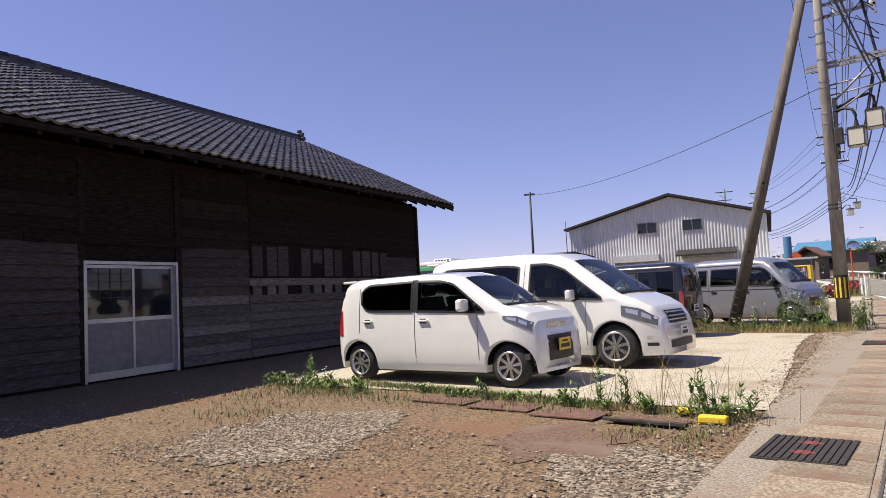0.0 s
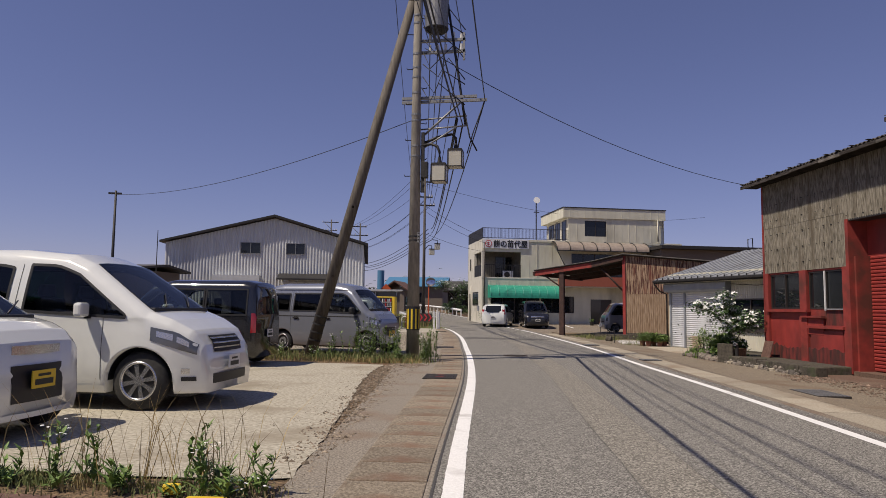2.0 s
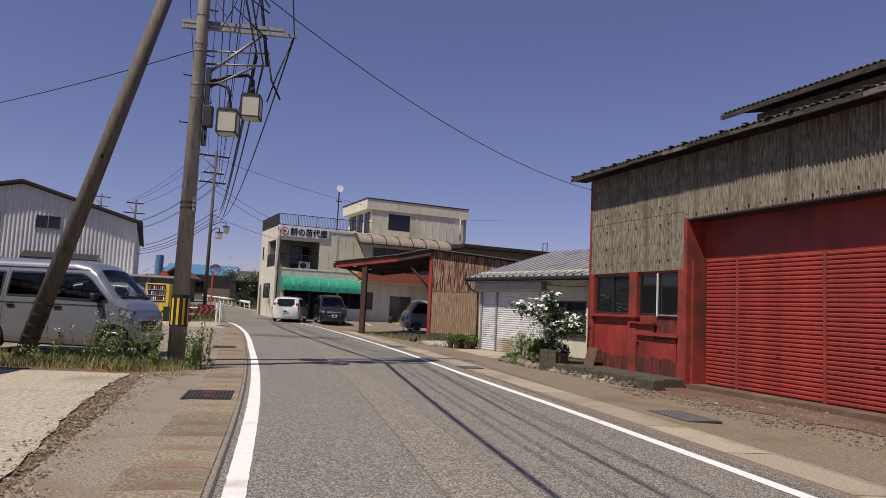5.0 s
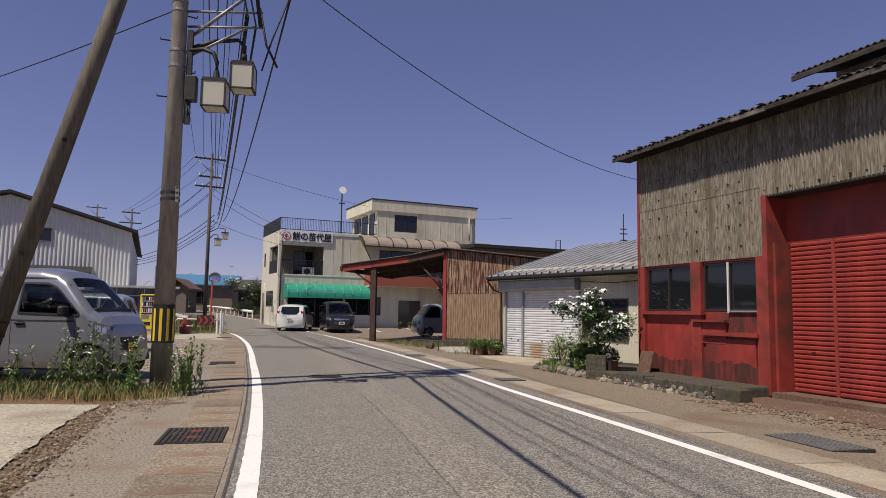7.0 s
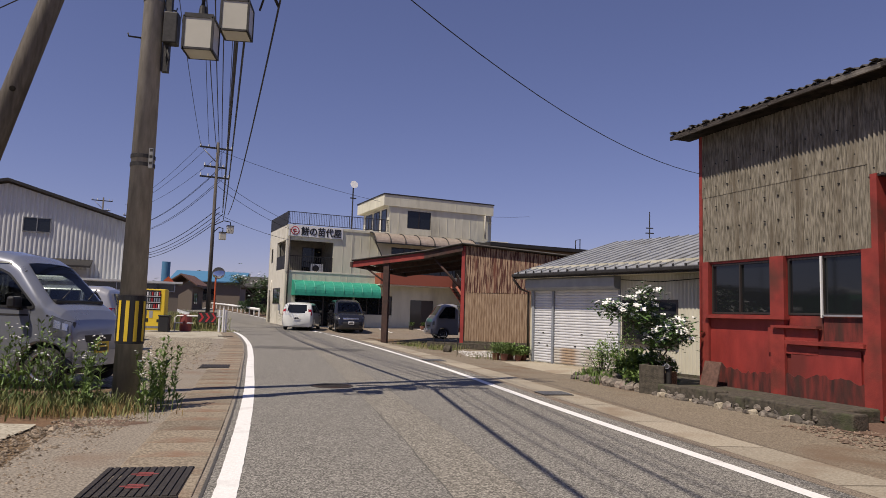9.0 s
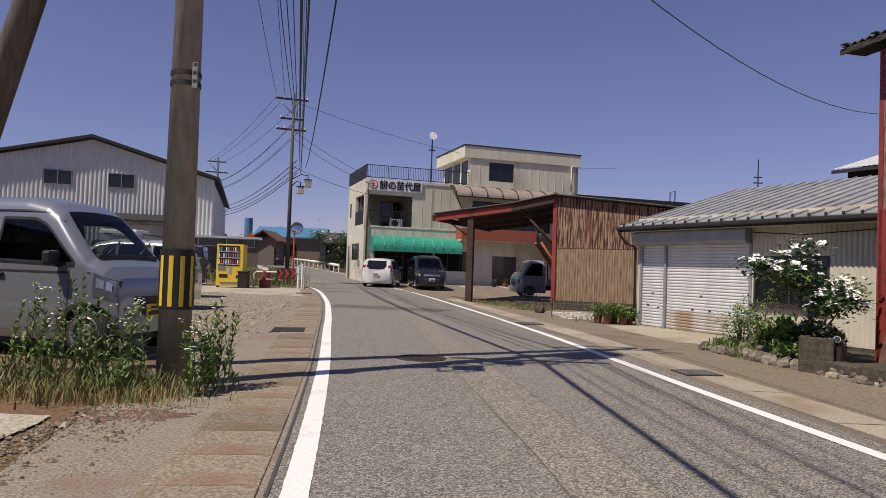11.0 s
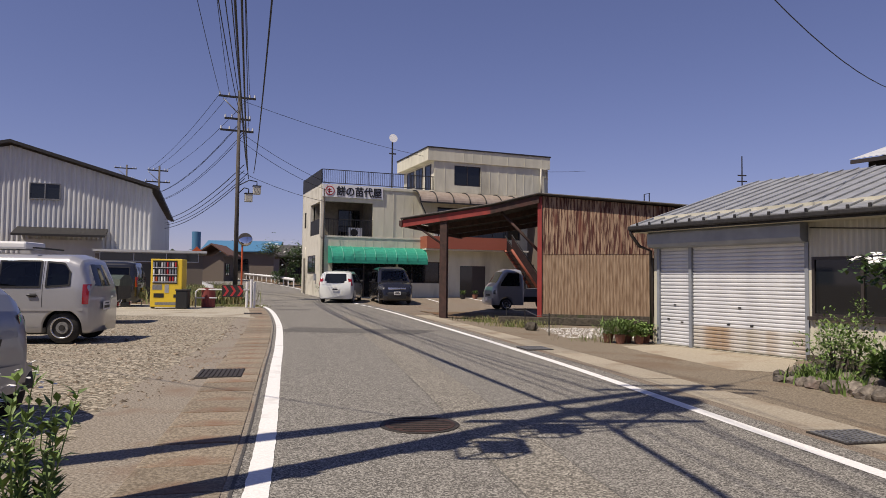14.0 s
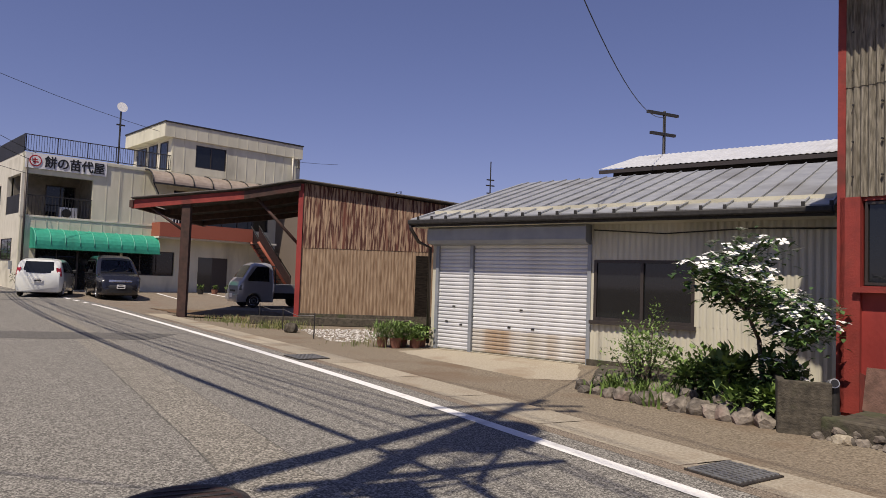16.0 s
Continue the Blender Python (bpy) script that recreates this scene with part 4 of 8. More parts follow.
    tube("downpipe", [(-0.34, y0 - 0.05, z0 - 0.1), (-0.33, y0 - 0.04, z0 - 0.2), (-0.3, -0.2, z0 - 0.45), (-0.16, 0.0, z0 - 0.55), (-0.16, 0.02, 0.1)], 0.035, alu_dark, h)
    part("soffit", bx(x0, y0 + 0.05, z0 - 0.16, x1, 0.08, z0 - 0.12), cream_wall, h)
    tube("wall_cable", [(3.4, -0.02, 2.3), (4.6, -0.02, 2.22), (5.9, -0.02, 2.28), (7, -0.02, 2.26)], 0.012, cable_mat, h)
    return h


white_shed()


def rear_shed():
    """Taller store behind the white shed, of which the pale roof shows."""
    h = root("rear_shed", pose(4.95, 31.67, -0.1, 0, 0, -63), "dark-walled store with a pale corrugated roof", "shed")
    pale = M("pale_roof_sheet", (0.5, 0.51, 0.52), (0.62, 0.63, 0.64), 4, 0.5, 0.1, 0.05, 20, (0.45, 0.45, 0.44), 0.6, 0.4)
    uv, uf = wavy(-0.53, 9.5, 0, 1, 0.16, 0.01)
    for ya, yb in ((8.5, 11.6), (14.7, 11.6)):
        raw("roof", [(x, ya + (yb - ya) * q, 4.9 + 0.92 * q + w) for x, w, q in uv], uf, pale, h, "pale corrugated roof sheets")
    part("wall", bx(-0.2, 8.85, 0, 9.2, 8.97, 4.88), dark_wood, h)
    part("side_wall", bx(-0.2, 8.97, 0, -0.08, 14.3, 4.88), dark_wood, h)
    part("side_wall", bx(9.08, 8.97, 0, 9.2, 14.3, 4.88), dark_wood, h)
    part("rear_wall", bx(-0.2, 14.3, 0, 9.2, 14.42, 4.88), dark_wood, h)
    part("gable", prism(bmesh.new(), [(8.97, 4.88), (11.6, 5.72), (14.3, 4.88)], "x", -0.2, -0.1), dark_wood, h)
    part("fascia", bx(-0.5, 8.47, 4.76, 9.4, 8.52, 4.87), alu_dark, h)


rear_shed()


# ---- rusty open shed ----
def rusty_shed():
    h = root("open_shed", pose(3.94, 39.05, -0.06, 0, 0, -22), "open-fronted shed clad in rusty corrugated sheets", "shed")
    W, D = 4.7, 5.0
    zt = lambda x: 4.06 - 0.115 * x
    raw("cladding", *wavy(0.05, W, 0.22, 2.16, 0.1, 0.007, 0.0, True), rust_sheet, h, "brown rust-streaked metal sheets")
    raw("cladding", *wavy(0.05, W, 2.14, 3.9, 0.1, 0.007, -0.012, True, top=lambda x: zt(x) - 0.03), rust_red_sheet, h, "dark red rusted upper sheets")
    part("door", bx(3.42, -0.035, 0.2, 3.84, -0.02, 2.02), dark_wood, h)
    part("sill_beam", bx(0, -0.05, 0.0, W, 0.1, 0.24), mossy, h)
    part("corner_post", bx(-0.06, -0.06, 0.0, 0.08, 0.1, 4.0), red_metal, h)
    part("side_wall", bx(W - 0.1, 0, 0, W, D + 1, 3.5), rust_sheet, h)
    part("rear_wall", bx(2.6, D + 1, 0, W, D + 1.1, 3.4), rust_sheet, h)
    # sloping roof and front canopy reaching towards the road
    vs, fs = wavy(0, D + 2.2, 0, 1, 0.17, 0.03)
    segs = [(-4.75, 3.36), (-1.6, 3.76), (0.0, 4.08), (W + 0.15, 3.54)]
    for (xa, za), (xb, zb) in zip(segs, segs[1:]):
        raw("roof", [(xa + (xb - xa) * z, x - 0.25, za + (zb - za) * z + yy) for x, yy, z in vs], fs, roof_dark, h, "corrugated roof sheet")
        bm = bmesh.new()
        prism(bm, [(xa, za - 0.29), (xb, zb - 0.29), (xb, zb - 0.05), (xa, za - 0.05)], "y", -0.16, -0.08)
        if xb < W:
            part("edge_beam", bm, rust_red if xb < -1 else rust_steel, h)
        else:
            bm.free()
        if xb <= 0.01:
            for yy in (2.4, 4.6, 6.6):
                b4 = bmesh.new()
                prism(b4, [(xa, za - 0.25), (xb, zb - 0.25), (xb, zb - 0.06), (xa, za - 0.06)], "y", yy, yy + 0.08)
                part("beam", b4, rust_steel, h)
    part("front_beam", bx(-4.8, -0.2, 3.1, -4.7, 7.0, 3.3), rust_steel, h)
    for yy in (0.0,):
        part("post", bx(-3.36, yy - 0.1, 0, -3.12, yy + 0.1, 3.35), rust_steel, h)
        for sx in (-4.35,):
            tube("brace", [(-3.24, yy, 2.45), (sx, yy, 3.2 if sx < -3 else 3.45)], 0.04, rust_steel, h)
    tube("brace", [(0.0, 0.1, 2.2), (-1.3, 0.1, 3.55)], 0.05, rust_steel, h)
    return h


rusty_shed()


# ---- shop building ----
def shop():
    h = root("shop_building", pose(-5.1, 56.85, 0.1, 0, 0, 18.5), "cream three-storey shop building with a green awning", "building")
    W, D = 16.5, 9.0
    # ground and first floor
    part("wall", wall_with_holes(0, W, 0, 3.55, [(0.7, 4.6, 0.05, 2.35), (4.7, 7.4, 0.9, 2.2), (8.75, 10.5, 0.05, 2.0)], 0, 0.2), shop_wall, h)
    part("wall", wall_with_holes(0, W, 3.55, 6.45, [(0.22, 3.1, 3.62, 5.6), (7.2, 13, 3.7, 5.6)], 0, 0.2), shop_wall, h)
    sidew = part("side_wall", wall_with_holes(0.2, 5.6, 0, 6.45, [(0.3, 3.1, 3.7, 5.6), (1.4, 3.6, 1.45, 2.5), (4.6, 5.3, 0.1, 2.4), (4.4, 5.0, 4.3, 5.3)], -0.2, 0.0), shop_pale, h)
    sidew.matrix_local = pose(0, 0, 0, 0, 0, 90)
    part("rear_wall", bx(0, 5.5, 0, W, 5.7, 6.4), shop_wall, h)
    part("end_wall", bx(W - 0.2, 0.2, 0, W, 5.5, 6.4), shop_wall, h)
    part("floor_slab", bx(0.05, 0.2, 3.4, W - 0.2, 5.5, 3.55), shop_pale, h)
    part("flat_roof", bx(0.0, 0.0, 6.45, W, 5.7, 6.6), shop_pale, h)
    # shade of the recess is put into this darker wall colour
    inner = M("shaded_balcony_render", (0.16, 0.145, 0.12), (0.24, 0.22, 0.185), 4, 0.85, 0, 0.1, 40)
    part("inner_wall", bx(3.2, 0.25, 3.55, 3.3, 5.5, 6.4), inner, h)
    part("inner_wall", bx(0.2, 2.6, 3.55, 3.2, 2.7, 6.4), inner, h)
    for x in [i * 0.62 for i in range(27)]:
        if x > 3.2:
            part("panel_joint", bx(x, -0.012, 3.6 if x < 7.1 or x > 13.1 else 5.65, x + 0.05, 0.0, 6.44), shop_wall, h)
        if x > 7.6 and not 8.6 < x < 10.5:
            part("panel_joint", bx(x, -0.012, 0.1, x + 0.05, 0.0, 2.75), shop_wall, h)
    for x in [0.1 + i * 0.5 for i in range(14)]:
        part("panel_joint", bx(x, -0.012, 2.95, x + 0.04, 0.0, 3.5), shop_wall, h)
    part("band", bx(-0.02, -0.03, 3.52, 7.0, 0.0, 3.6), shop_pale, h)
    tube("downpipe", [(0.15, -0.06, 0.1), (0.15, -0.06, 6.3)], 0.05, alu_dark, h)
    # corner balcony, recessed
    part("corner_post", bx(-0.03, -0.03, 3.55, 0.22, 0.22, 5.7), shop_pale, h)
    b = new("balcony_rail")
    b.parent = h
    part("top_rail", bx(0.22, 0.02, 4.55, 3.1, 0.06, 4.6), dark_steel, b)
    for i in range(20):
        part("bar", bx(0.3 + i * 0.145, 0.03, 3.6, 0.32 + i * 0.145, 0.05, 4.55), dark_steel, b)
    window(h, 1.6, 3.0, 3.65, 5.4, 2.57, 2, alu_dark, glass)
    ac = root("air_conditioner", h.matrix_world @ pose(2.2, 0.7, 3.56), "white outdoor air-conditioning unit on the balcony", "air conditioner")
    part("case", bx(-0.4, -0.15, 0, 0.4, 0.15, 0.6, 0.02), white_plastic, ac)
    part("grille", cy((-0.1, -0.155, 0.3), (-0.1, -0.17, 0.3), 0.22, seg=24), dark_steel, ac)
    # openings at street level
    window(h, 0.72, 2.6, 0.05, 2.35, 0.12, 2, alu_dark, glass)
    window(h, 2.6, 4.58, 0.05, 2.35, 0.12, 2, alu_dark, glass)
    window(h, 4.7, 7.4, 0.9, 2.2, 0.12, 3, alu_dark, glass)
    window(h, 7.2, 13.0, 3.7, 5.6, 0.14, 6, alu_dark, glass)
    part("door", bx(9.6, 0.05, 0.05, 10.5, 0.12, 2.0), alu_dark, h)
    part("door", bx(8.78, 0.05, 0.05, 9.6, 0.1, 2.0), glass_grey, h, "frosted glass entrance door")
    part("brown_band", bx(6.1, -1.15, 2.98, 11.4, -1.05, 3.72), brown_band, h, "rust-brown balcony parapet")
    part("balcony_floor", bx(6.1, -1.05, 2.9, 13, 0.0, 3.0), shop_pale, h)
    part("band_side", bx(6.1, -1.05, 2.98, 6.2, 0, 3.72), brown_band, h)
    for i in range(14):
        part("rail_bar", bx(6.6 + i * 0.16, -1.1, 3.72, 6.63 + i * 0.16, -1.08, 4.5), white_plastic if i < 6 else dark_steel, h)
    part("hand_rail", bx(6.1, -1.12, 4.48, 11.4, -1.06, 4.54), dark_steel, h)
    # arched translucent canopy over the upper balcony
    c = new("arched_canopy")
    c.parent = h
    bm = bmesh.new()
    arc = [(-1.25 + 1.25 * (1 - math.cos(a)), 5.75 + 0.75 * math.sin(a)) for a in [i * math.pi / 16 for i in range(9)]]
    prism(bm, arc + [(p[0] + 0.0, p[1] - 0.03) for p in reversed(arc)], "x", 5.6, 13.2)
    part("sheet", bm, M("smoked_sheet", (0.25, 0.2, 0.16), (0.35, 0.29, 0.24), 4, 0.4, 0, 0), c)
    for i in range(8):
        x = 5.6 + i * 1.08
        tube("rib", [(x, p[0] - 0.02, p[1] + 0.02) for p in arc], 0.035, dark_steel, c)
    part("edge_bar", bx(5.6, -1.3, 5.68, 13.2, -1.22, 5.76), dark_steel, c)
    tube("strut", [(5.65, -1.2, 5.7), (6.3, -1.1, 4.5)], 0.03, dark_steel, c)
    # outside stair
    st = new("stair")
    st.parent = h
    for sx in (0, 0.9):
        tube("stringer", [(11.3, -1.1 - sx, 3.0), (13.6, -1.1 - sx, 0.05)], 0.08, brown_band, st)
        tube("hand_rail", [(11.3, -1.1 - sx, 3.9), (13.6, -1.1 - sx, 0.95)], 0.03, dark_steel, st)
        part("flank", prism(bmesh.new(), [(11.3, 2.9), (13.6, -0.02), (13.6, 0.85), (11.3, 3.8)], "y", -1.12 - sx, -1.1 - sx), rust_steel, st, "dark mesh flank of the stair")
    for i in range(12):
        t = (i + 0.5) / 12
        part("tread", bx(11.2 + 2.3 * t, -2.0, 3.0 - 2.95 * t - 0.02, 11.45 + 2.3 * t, -1.1, 3.0 - 2.95 * t + 0.02), dark_steel, st)
    # sign
    sg = root("shop_sign", h.matrix_world @ pose(0.05, -0.1, 5.85), "white shop sign with black lettering and red emblem", "sign")
    part("board", bx(0, 0, 0, 3.62, 0.08, 0.72), white_plastic, sg)
    lettering(sg)
    # awning
    a = root("awning", h.matrix_world @ pose(0.45, 0, 2.0), "green cloth barrel awning over the shop front", "awning")
    bm = bmesh.new()
    arc = [(-1.05 * math.sin(t) ** 0.9, 1.0 - 0.78 * (1 - math.cos(t))) for t in [i * math.pi / 14 for i in range(8)]]
    prism(bm, arc + [(arc[-1][0], 0.02), (0.0, 0.02)], "x", 0, 5.75)
    part("cover", bm, green_awning, a, smooth=False)
    for i in range(10):
        tube("rib", [(0.02 + i * 0.635, y - 0.015, z + 0.012) for y, z in arc], 0.018, M("pale_green_rib%d" % i, (0.1, 0.42, 0.3), (0.13, 0.46, 0.33), 6, 0.5, 0, 0) if i == 0 else bpy.data.materials["pale_green_rib0"], a)
    # side openings
    sd = new("side_openings")
    sd.parent = h
    sd.matrix_local = pose(0, 0, 0, 0, 0, 90)
    window(sd, 1.4, 3.6, 1.45, 2.5, -0.0, 3, alu_dark, glass)
    part("side_door", bx(4.6, -0.12, 0.1, 5.3, -0.06, 2.4), alu_dark, sd)
    window(sd, 4.4, 5.0, 4.3, 5.3, -0.06, 1, alu_dark, glass)
    part("balcony_screen", bx(0.3, -0.1, 3.7, 3.1, -0.02, 4.6), dark_steel, sd)
    part("meter_box", bx(1.0, 0.0, 1.0, 1.25, 0.12, 1.4), grey_blue, sd)
    tube("side_pipe", [(4.3, 0.05, 0.1), (4.3, 0.05, 2.9), (4.3, 0.0, 3.1)], 0.04, shop_pale, sd)
    # terrace railing on the roof
    rl = new("terrace_railing")
    rl.parent = h
    part("screen", bx(-0.02, 0.0, 6.6, 0.02, 5.6, 7.45), dark_steel, rl)
    for z in (6.68, 7.45):
        part("rail", bx(0.0, 0.02, z - 0.02, 7.0, 0.06, z + 0.02), dark_steel, rl)
    for i in range(62):
        x = 0.04 + i * 0.113
        part("baluster", bx(x, 0.03, 6.68, x + (0.045 if i % 12 == 0 else 0.016), 0.05, 7.45), dark_steel, rl)
    part("coping", bx(-0.05, -0.05, 6.42, W, 0.0, 6.56), shop_wall, h)
    # third storey set to one side
    part("wall", wall_with_holes(6.95, 15.0, 6.6, 9.1, [(8.3, 10.1, 7.0, 8.25)], -0.02, 0.16), shop_wall, h)
    part("side_wall", bx(6.95, 0.16, 6.6, 7.1, 5.5, 9.1), shop_pale, h)
    part("side_wall", bx(14.85, 0.16, 6.6, 15.0, 5.5, 9.1), shop_pale, h)
    part("rear_wall", bx(6.95, 5.5, 6.6, 15.0, 5.7, 9.1), shop_wall, h)
    for x in [7.0 + i * 0.62 for i in range(13)]:
        if not 8.2 < x < 10.1:
            part("panel_joint", bx(x, -0.034, 6.62, x + 0.05, -0.02, 8.43), shop_wall, h)
        part("panel_joint", bx(x, -0.13, 8.45, x + 0.05, -0.118, 9.2), shop_wall, h)
    part("parapet", bx(6.5, -0.12, 8.45, 15.1, 5.9, 9.22), shop_wall, h)
    part("roof_edge", bx(6.46, -0.16, 9.22, 15.15, 5.95, 9.3), dark_steel, h)
    window(h, 8.3, 10.1, 7.0, 8.25, 0.03, 2, alu_dark, glass)
    sw = new("side_window")
    sw.parent = h
    sw.matrix_local = pose(6.93, 0, 0, 0, 0, 90)
    window(sw, 0.5, 1.5, 6.7, 8.3, 0.0, 1, alu_dark, glass)
    window(sw, 2.0, 3.2, 6.7, 8.3, 0.0, 2, alu_dark, glass)
    window(sw, 3.6, 5.0, 7.2, 8.3, 0.0, 2, alu_dark, glass)
    tube("vent_pipe", [(14.4, -0.2, 6.7), (14.4, -0.2, 8.4), (14.8, -0.2, 8.4), (14.8, -0.2, 7.8)], 0.07, shop_pale, h)
    # rear low annexe with dark roof
    part("annexe", bx(13.5, -2.5, 0, 22, 4, 5.9), far_wall, h)
    part("annexe_roof", bx(13.2, -3.2, 5.9, 23.5, 4.4, 6.15), dark_steel, h)
    tube("roof_ladder", [(20.5, -2.9, 6.1), (20.5, -2.9, 6.8), (20.9, -2.9, 6.9), (20.9, -2.9, 6.1)], 0.04, dark_steel, h)
    dish = root("satellite_dish", h.matrix_world @ pose(5.2, 3.0, 6.6), "white dish antenna on a thin mast", "antenna")
    part("mast", cy((0, 0, 0), (0, 0, 3.4), 0.05, seg=8), dark_steel, dish)
    part("dish", cy((0, -0.1, 3.6), (0, -0.2, 3.62), 0.2, 0.28, seg=24), white_plastic, dish)
    part("bracket", bx(-0.2, -0.03, 2.6, 0.25, 0.03, 2.68), dark_steel, dish)
    return h


def lettering(sg):
    red = red_plain
    bm = bmesh.new()
    bmesh.ops.create_cone(bm, cap_ends=True, segments=32, radius1=0.27, radius2=0.27, depth=0.02, matrix=pose(0.42, -0.012, 0.36, 90))
    part("emblem", bm, red, sg, "round red emblem")
    part("emblem_field", cy((0.42, -0.022, 0.36), (0.42, -0.026, 0.36), 0.215, seg=28), white_plastic, sg)
    for q in ((0.3, 0.27, 0.55, 0.33), (0.27, 0.38, 0.5, 0.44), (0.36, 0.2, 0.42, 0.5)):
        part("emblem_mark", bx(q[0], -0.03, q[1], q[2], -0.0262, q[3]), red, sg)
    cu = bpy.data.curves.new("lettering", "FONT")
    cu.offset = 0.0
    cu.body, cu.size, cu.extrude = "餅の苗代屋", 0.6, 0.01
    t = new("lettering", cu)
    bpy.context.view_layer.update()
    me = bpy.data.meshes.new_from_object(t.evaluated_get(bpy.context.evaluated_depsgraph_get()))
    bpy.data.objects.remove(t)
    bm = bmesh.new()
    for dx, dy in ((-0.016, 0.0), (0.0, 0.012), (0.016, -0.004), (0.0, -0.012)):
        n0 = len(bm.verts)
        bm.from_mesh(me)
        bm.verts.ensure_lookup_table()
        for v in bm.verts[n0:]:
            v.co += Vector((dx, dy, dx * 0.1 + dy * 0.2))
    bm.to_mesh(me)
    bm.free()
    me.materials.clear()
    me.materials.append(black)
    ob = new("lettering", me)
    ob.parent = sg
    xs = [v.co.x for v in me.vertices] or [0, 1]
    k = 2.72 / max(0.1, max(xs) - min(xs))
    ob.matrix_local = pose(0.8, -0.014, 0.14, 90) @ Matrix.Diagonal((k, 1, 1, 1))


shop()


# ---- warehouse ----
def warehouse():
    h = root("warehouse", pose(-21.4, 55.1, 0.0, 0, 0, 16), "pale grey ribbed metal warehouse with a shallow gable", "warehouse")
    top = lambda x: 8.2 - 0.285 * abs(x) if x > 0 else 8.2 - 0.25 * abs(x)
    L, R = -8.3, 7.0
    raw("front_wall", *wavy(L, R, 0, 6, 0.24, 0.025, 0, True, top=top), wh_sheet, h)
    part("side_wall", bx(L, 0.03, 0, L + 0.1, 24, 6), wh_sheet, h)
    part("side_wall", bx(R - 0.1, 0.03, 0, R, 24, 6.0), wh_sheet, h)
    bm = bmesh.new()
    prism(bm, [(L - 0.35, top(L) - 0.02), (0, 8.3), (R + 0.35, top(R) - 0.02), (R + 0.35, top(R) + 0.14), (0, 8.46), (L - 0.35, top(L) + 0.14)], "y", -0.45, 24.2)
    part("roof", bm, dark_steel, h)
    for a, b in ((-2.6, -1.05), (0.9, 2.4)):
        w = window(h, a, b, 5.35, 6.25, -0.05, 2, galv, glass, bar=0.05, deep=0.08)
    part("roller_door", bx(-4.5, -0.06, 0, -1.1, -0.03, 3.0), wh_sheet, h)
    part("door_hood", bx(-4.6, -0.6, 3.1, -1.0, -0.03, 3.65), wh_sheet, h)
    part("roller_door", bx(0.6, -0.06, 0, 4.5, -0.03, 3.2), wh_sheet, h)
    part("hood", prism(bmesh.new(), [(-1.4, 3.3), (-0.03, 3.75), (-0.03, 3.85), (-1.4, 3.42)], "x", 0.4, 4.8), dark_steel, h)
    part("lean_to", bx(4.6, -3.2, 0, 9.8, -0.06, 2.4), far_wall, h)
    window(h, 4.8, 9.6, 2.0, 2.5, -3.25, 3, alu, glass_grey)
    part("lean_to_roof", bx(4.5, -3.4, 2.5, 10, -0.05, 2.62), wh_sheet, h)
    part("doorway", bx(6.6, -3.26, 0, 7.6, -3.2, 1.9), black, h)
    return h


warehouse()


# ---- vehicles ----
def lin(tab, x):
    return float(np.interp(x, [p[0] for p in tab], [p[1] for p in tab]))


def wheel(parent, x, y, r, side, style):
    w = new("wheel")
    w.parent = parent
    k = parent.scale[0]
    w.matrix_local = Matrix.Translation((x, 0, 0)) @ Matrix.Diagonal((1 / k, 1, 1, 1)) @ Matrix.Translation((-x, 0, 0))
    s = side
    bm = bmesh.new()
    prof = [(0.0, r * 0.66), (0.02, r * 0.9), (0.05, r * 0.985), (0.09, r), (0.15, r * 0.985), (0.18, r * 0.9), (0.19, r * 0.6)]
    seg = 28
    rings = [[bm.verts.new((x + q * math.cos(a), y - s * d, r + q * math.sin(a))) for a in [k * math.tau / seg for k in range(seg)]] for d, q in prof]
    for a, b in zip(rings, rings[1:]):
        for k in range(seg):
            bm.faces.new((a[k], a[(k + 1) % seg], b[(k + 1) % seg], b[k]))
    bm.faces.new(rings[-1])
    part("tyre", bm, rubber, w, smooth=True)
    rim = part("rim", cy((x, y - s * 0.07, r), (x, y - s * 0.03, r), r * 0.64, seg=28), black if style != "steel" else dark_steel, w)
    part("lip", ring(x, y - s * 0.012, r, r * 0.68, r * 0.6, s), chrome, w, smooth=True)
    if style == "spoke":
        for k in range(8):
            a = k * math.tau / 8 + 0.2
            bm = bmesh.new()
            c, d = Vector((math.cos(a), 0, math.sin(a))), Vector((-math.sin(a), 0, math.cos(a)))
            pts = [c * r * 0.14 + d * r * 0.06, c * r * 0.62 + d * r * 0.085, c * r * 0.62 - d * r * 0.085, c * r * 0.14 - d * r * 0.06]
            o = Vector((x, y - s * 0.015, r))
            A, B = [bm.verts.new(o + p) for p in pts], [bm.verts.new(o + p - Vector((0, s * 0.025, 0))) for p in pts]
            bm.faces.new(A), bm.faces.new(B[::-1])
            for i in range(4):
                bm.faces.new((A[i], A[(i + 1) % 4], B[(i + 1) % 4], B[i]))
            part("spoke", bm, chrome, w)
        part("hub", cy((x, y - s * 0.03, r), (x, y - s * 0.005, r), r * 0.17, seg=16), chrome, w)
    else:
        part("hub_cap", cy((x, y - s * 0.06, r), (x, y - s * 0.008, r), r * 0.42, r * 0.36, seg=20), galv, w)
        part("hub", cy((x, y - s * 0.03, r), (x, y + s * 0.004, r), r * 0.18, seg=16), dark_steel, w)
    return w


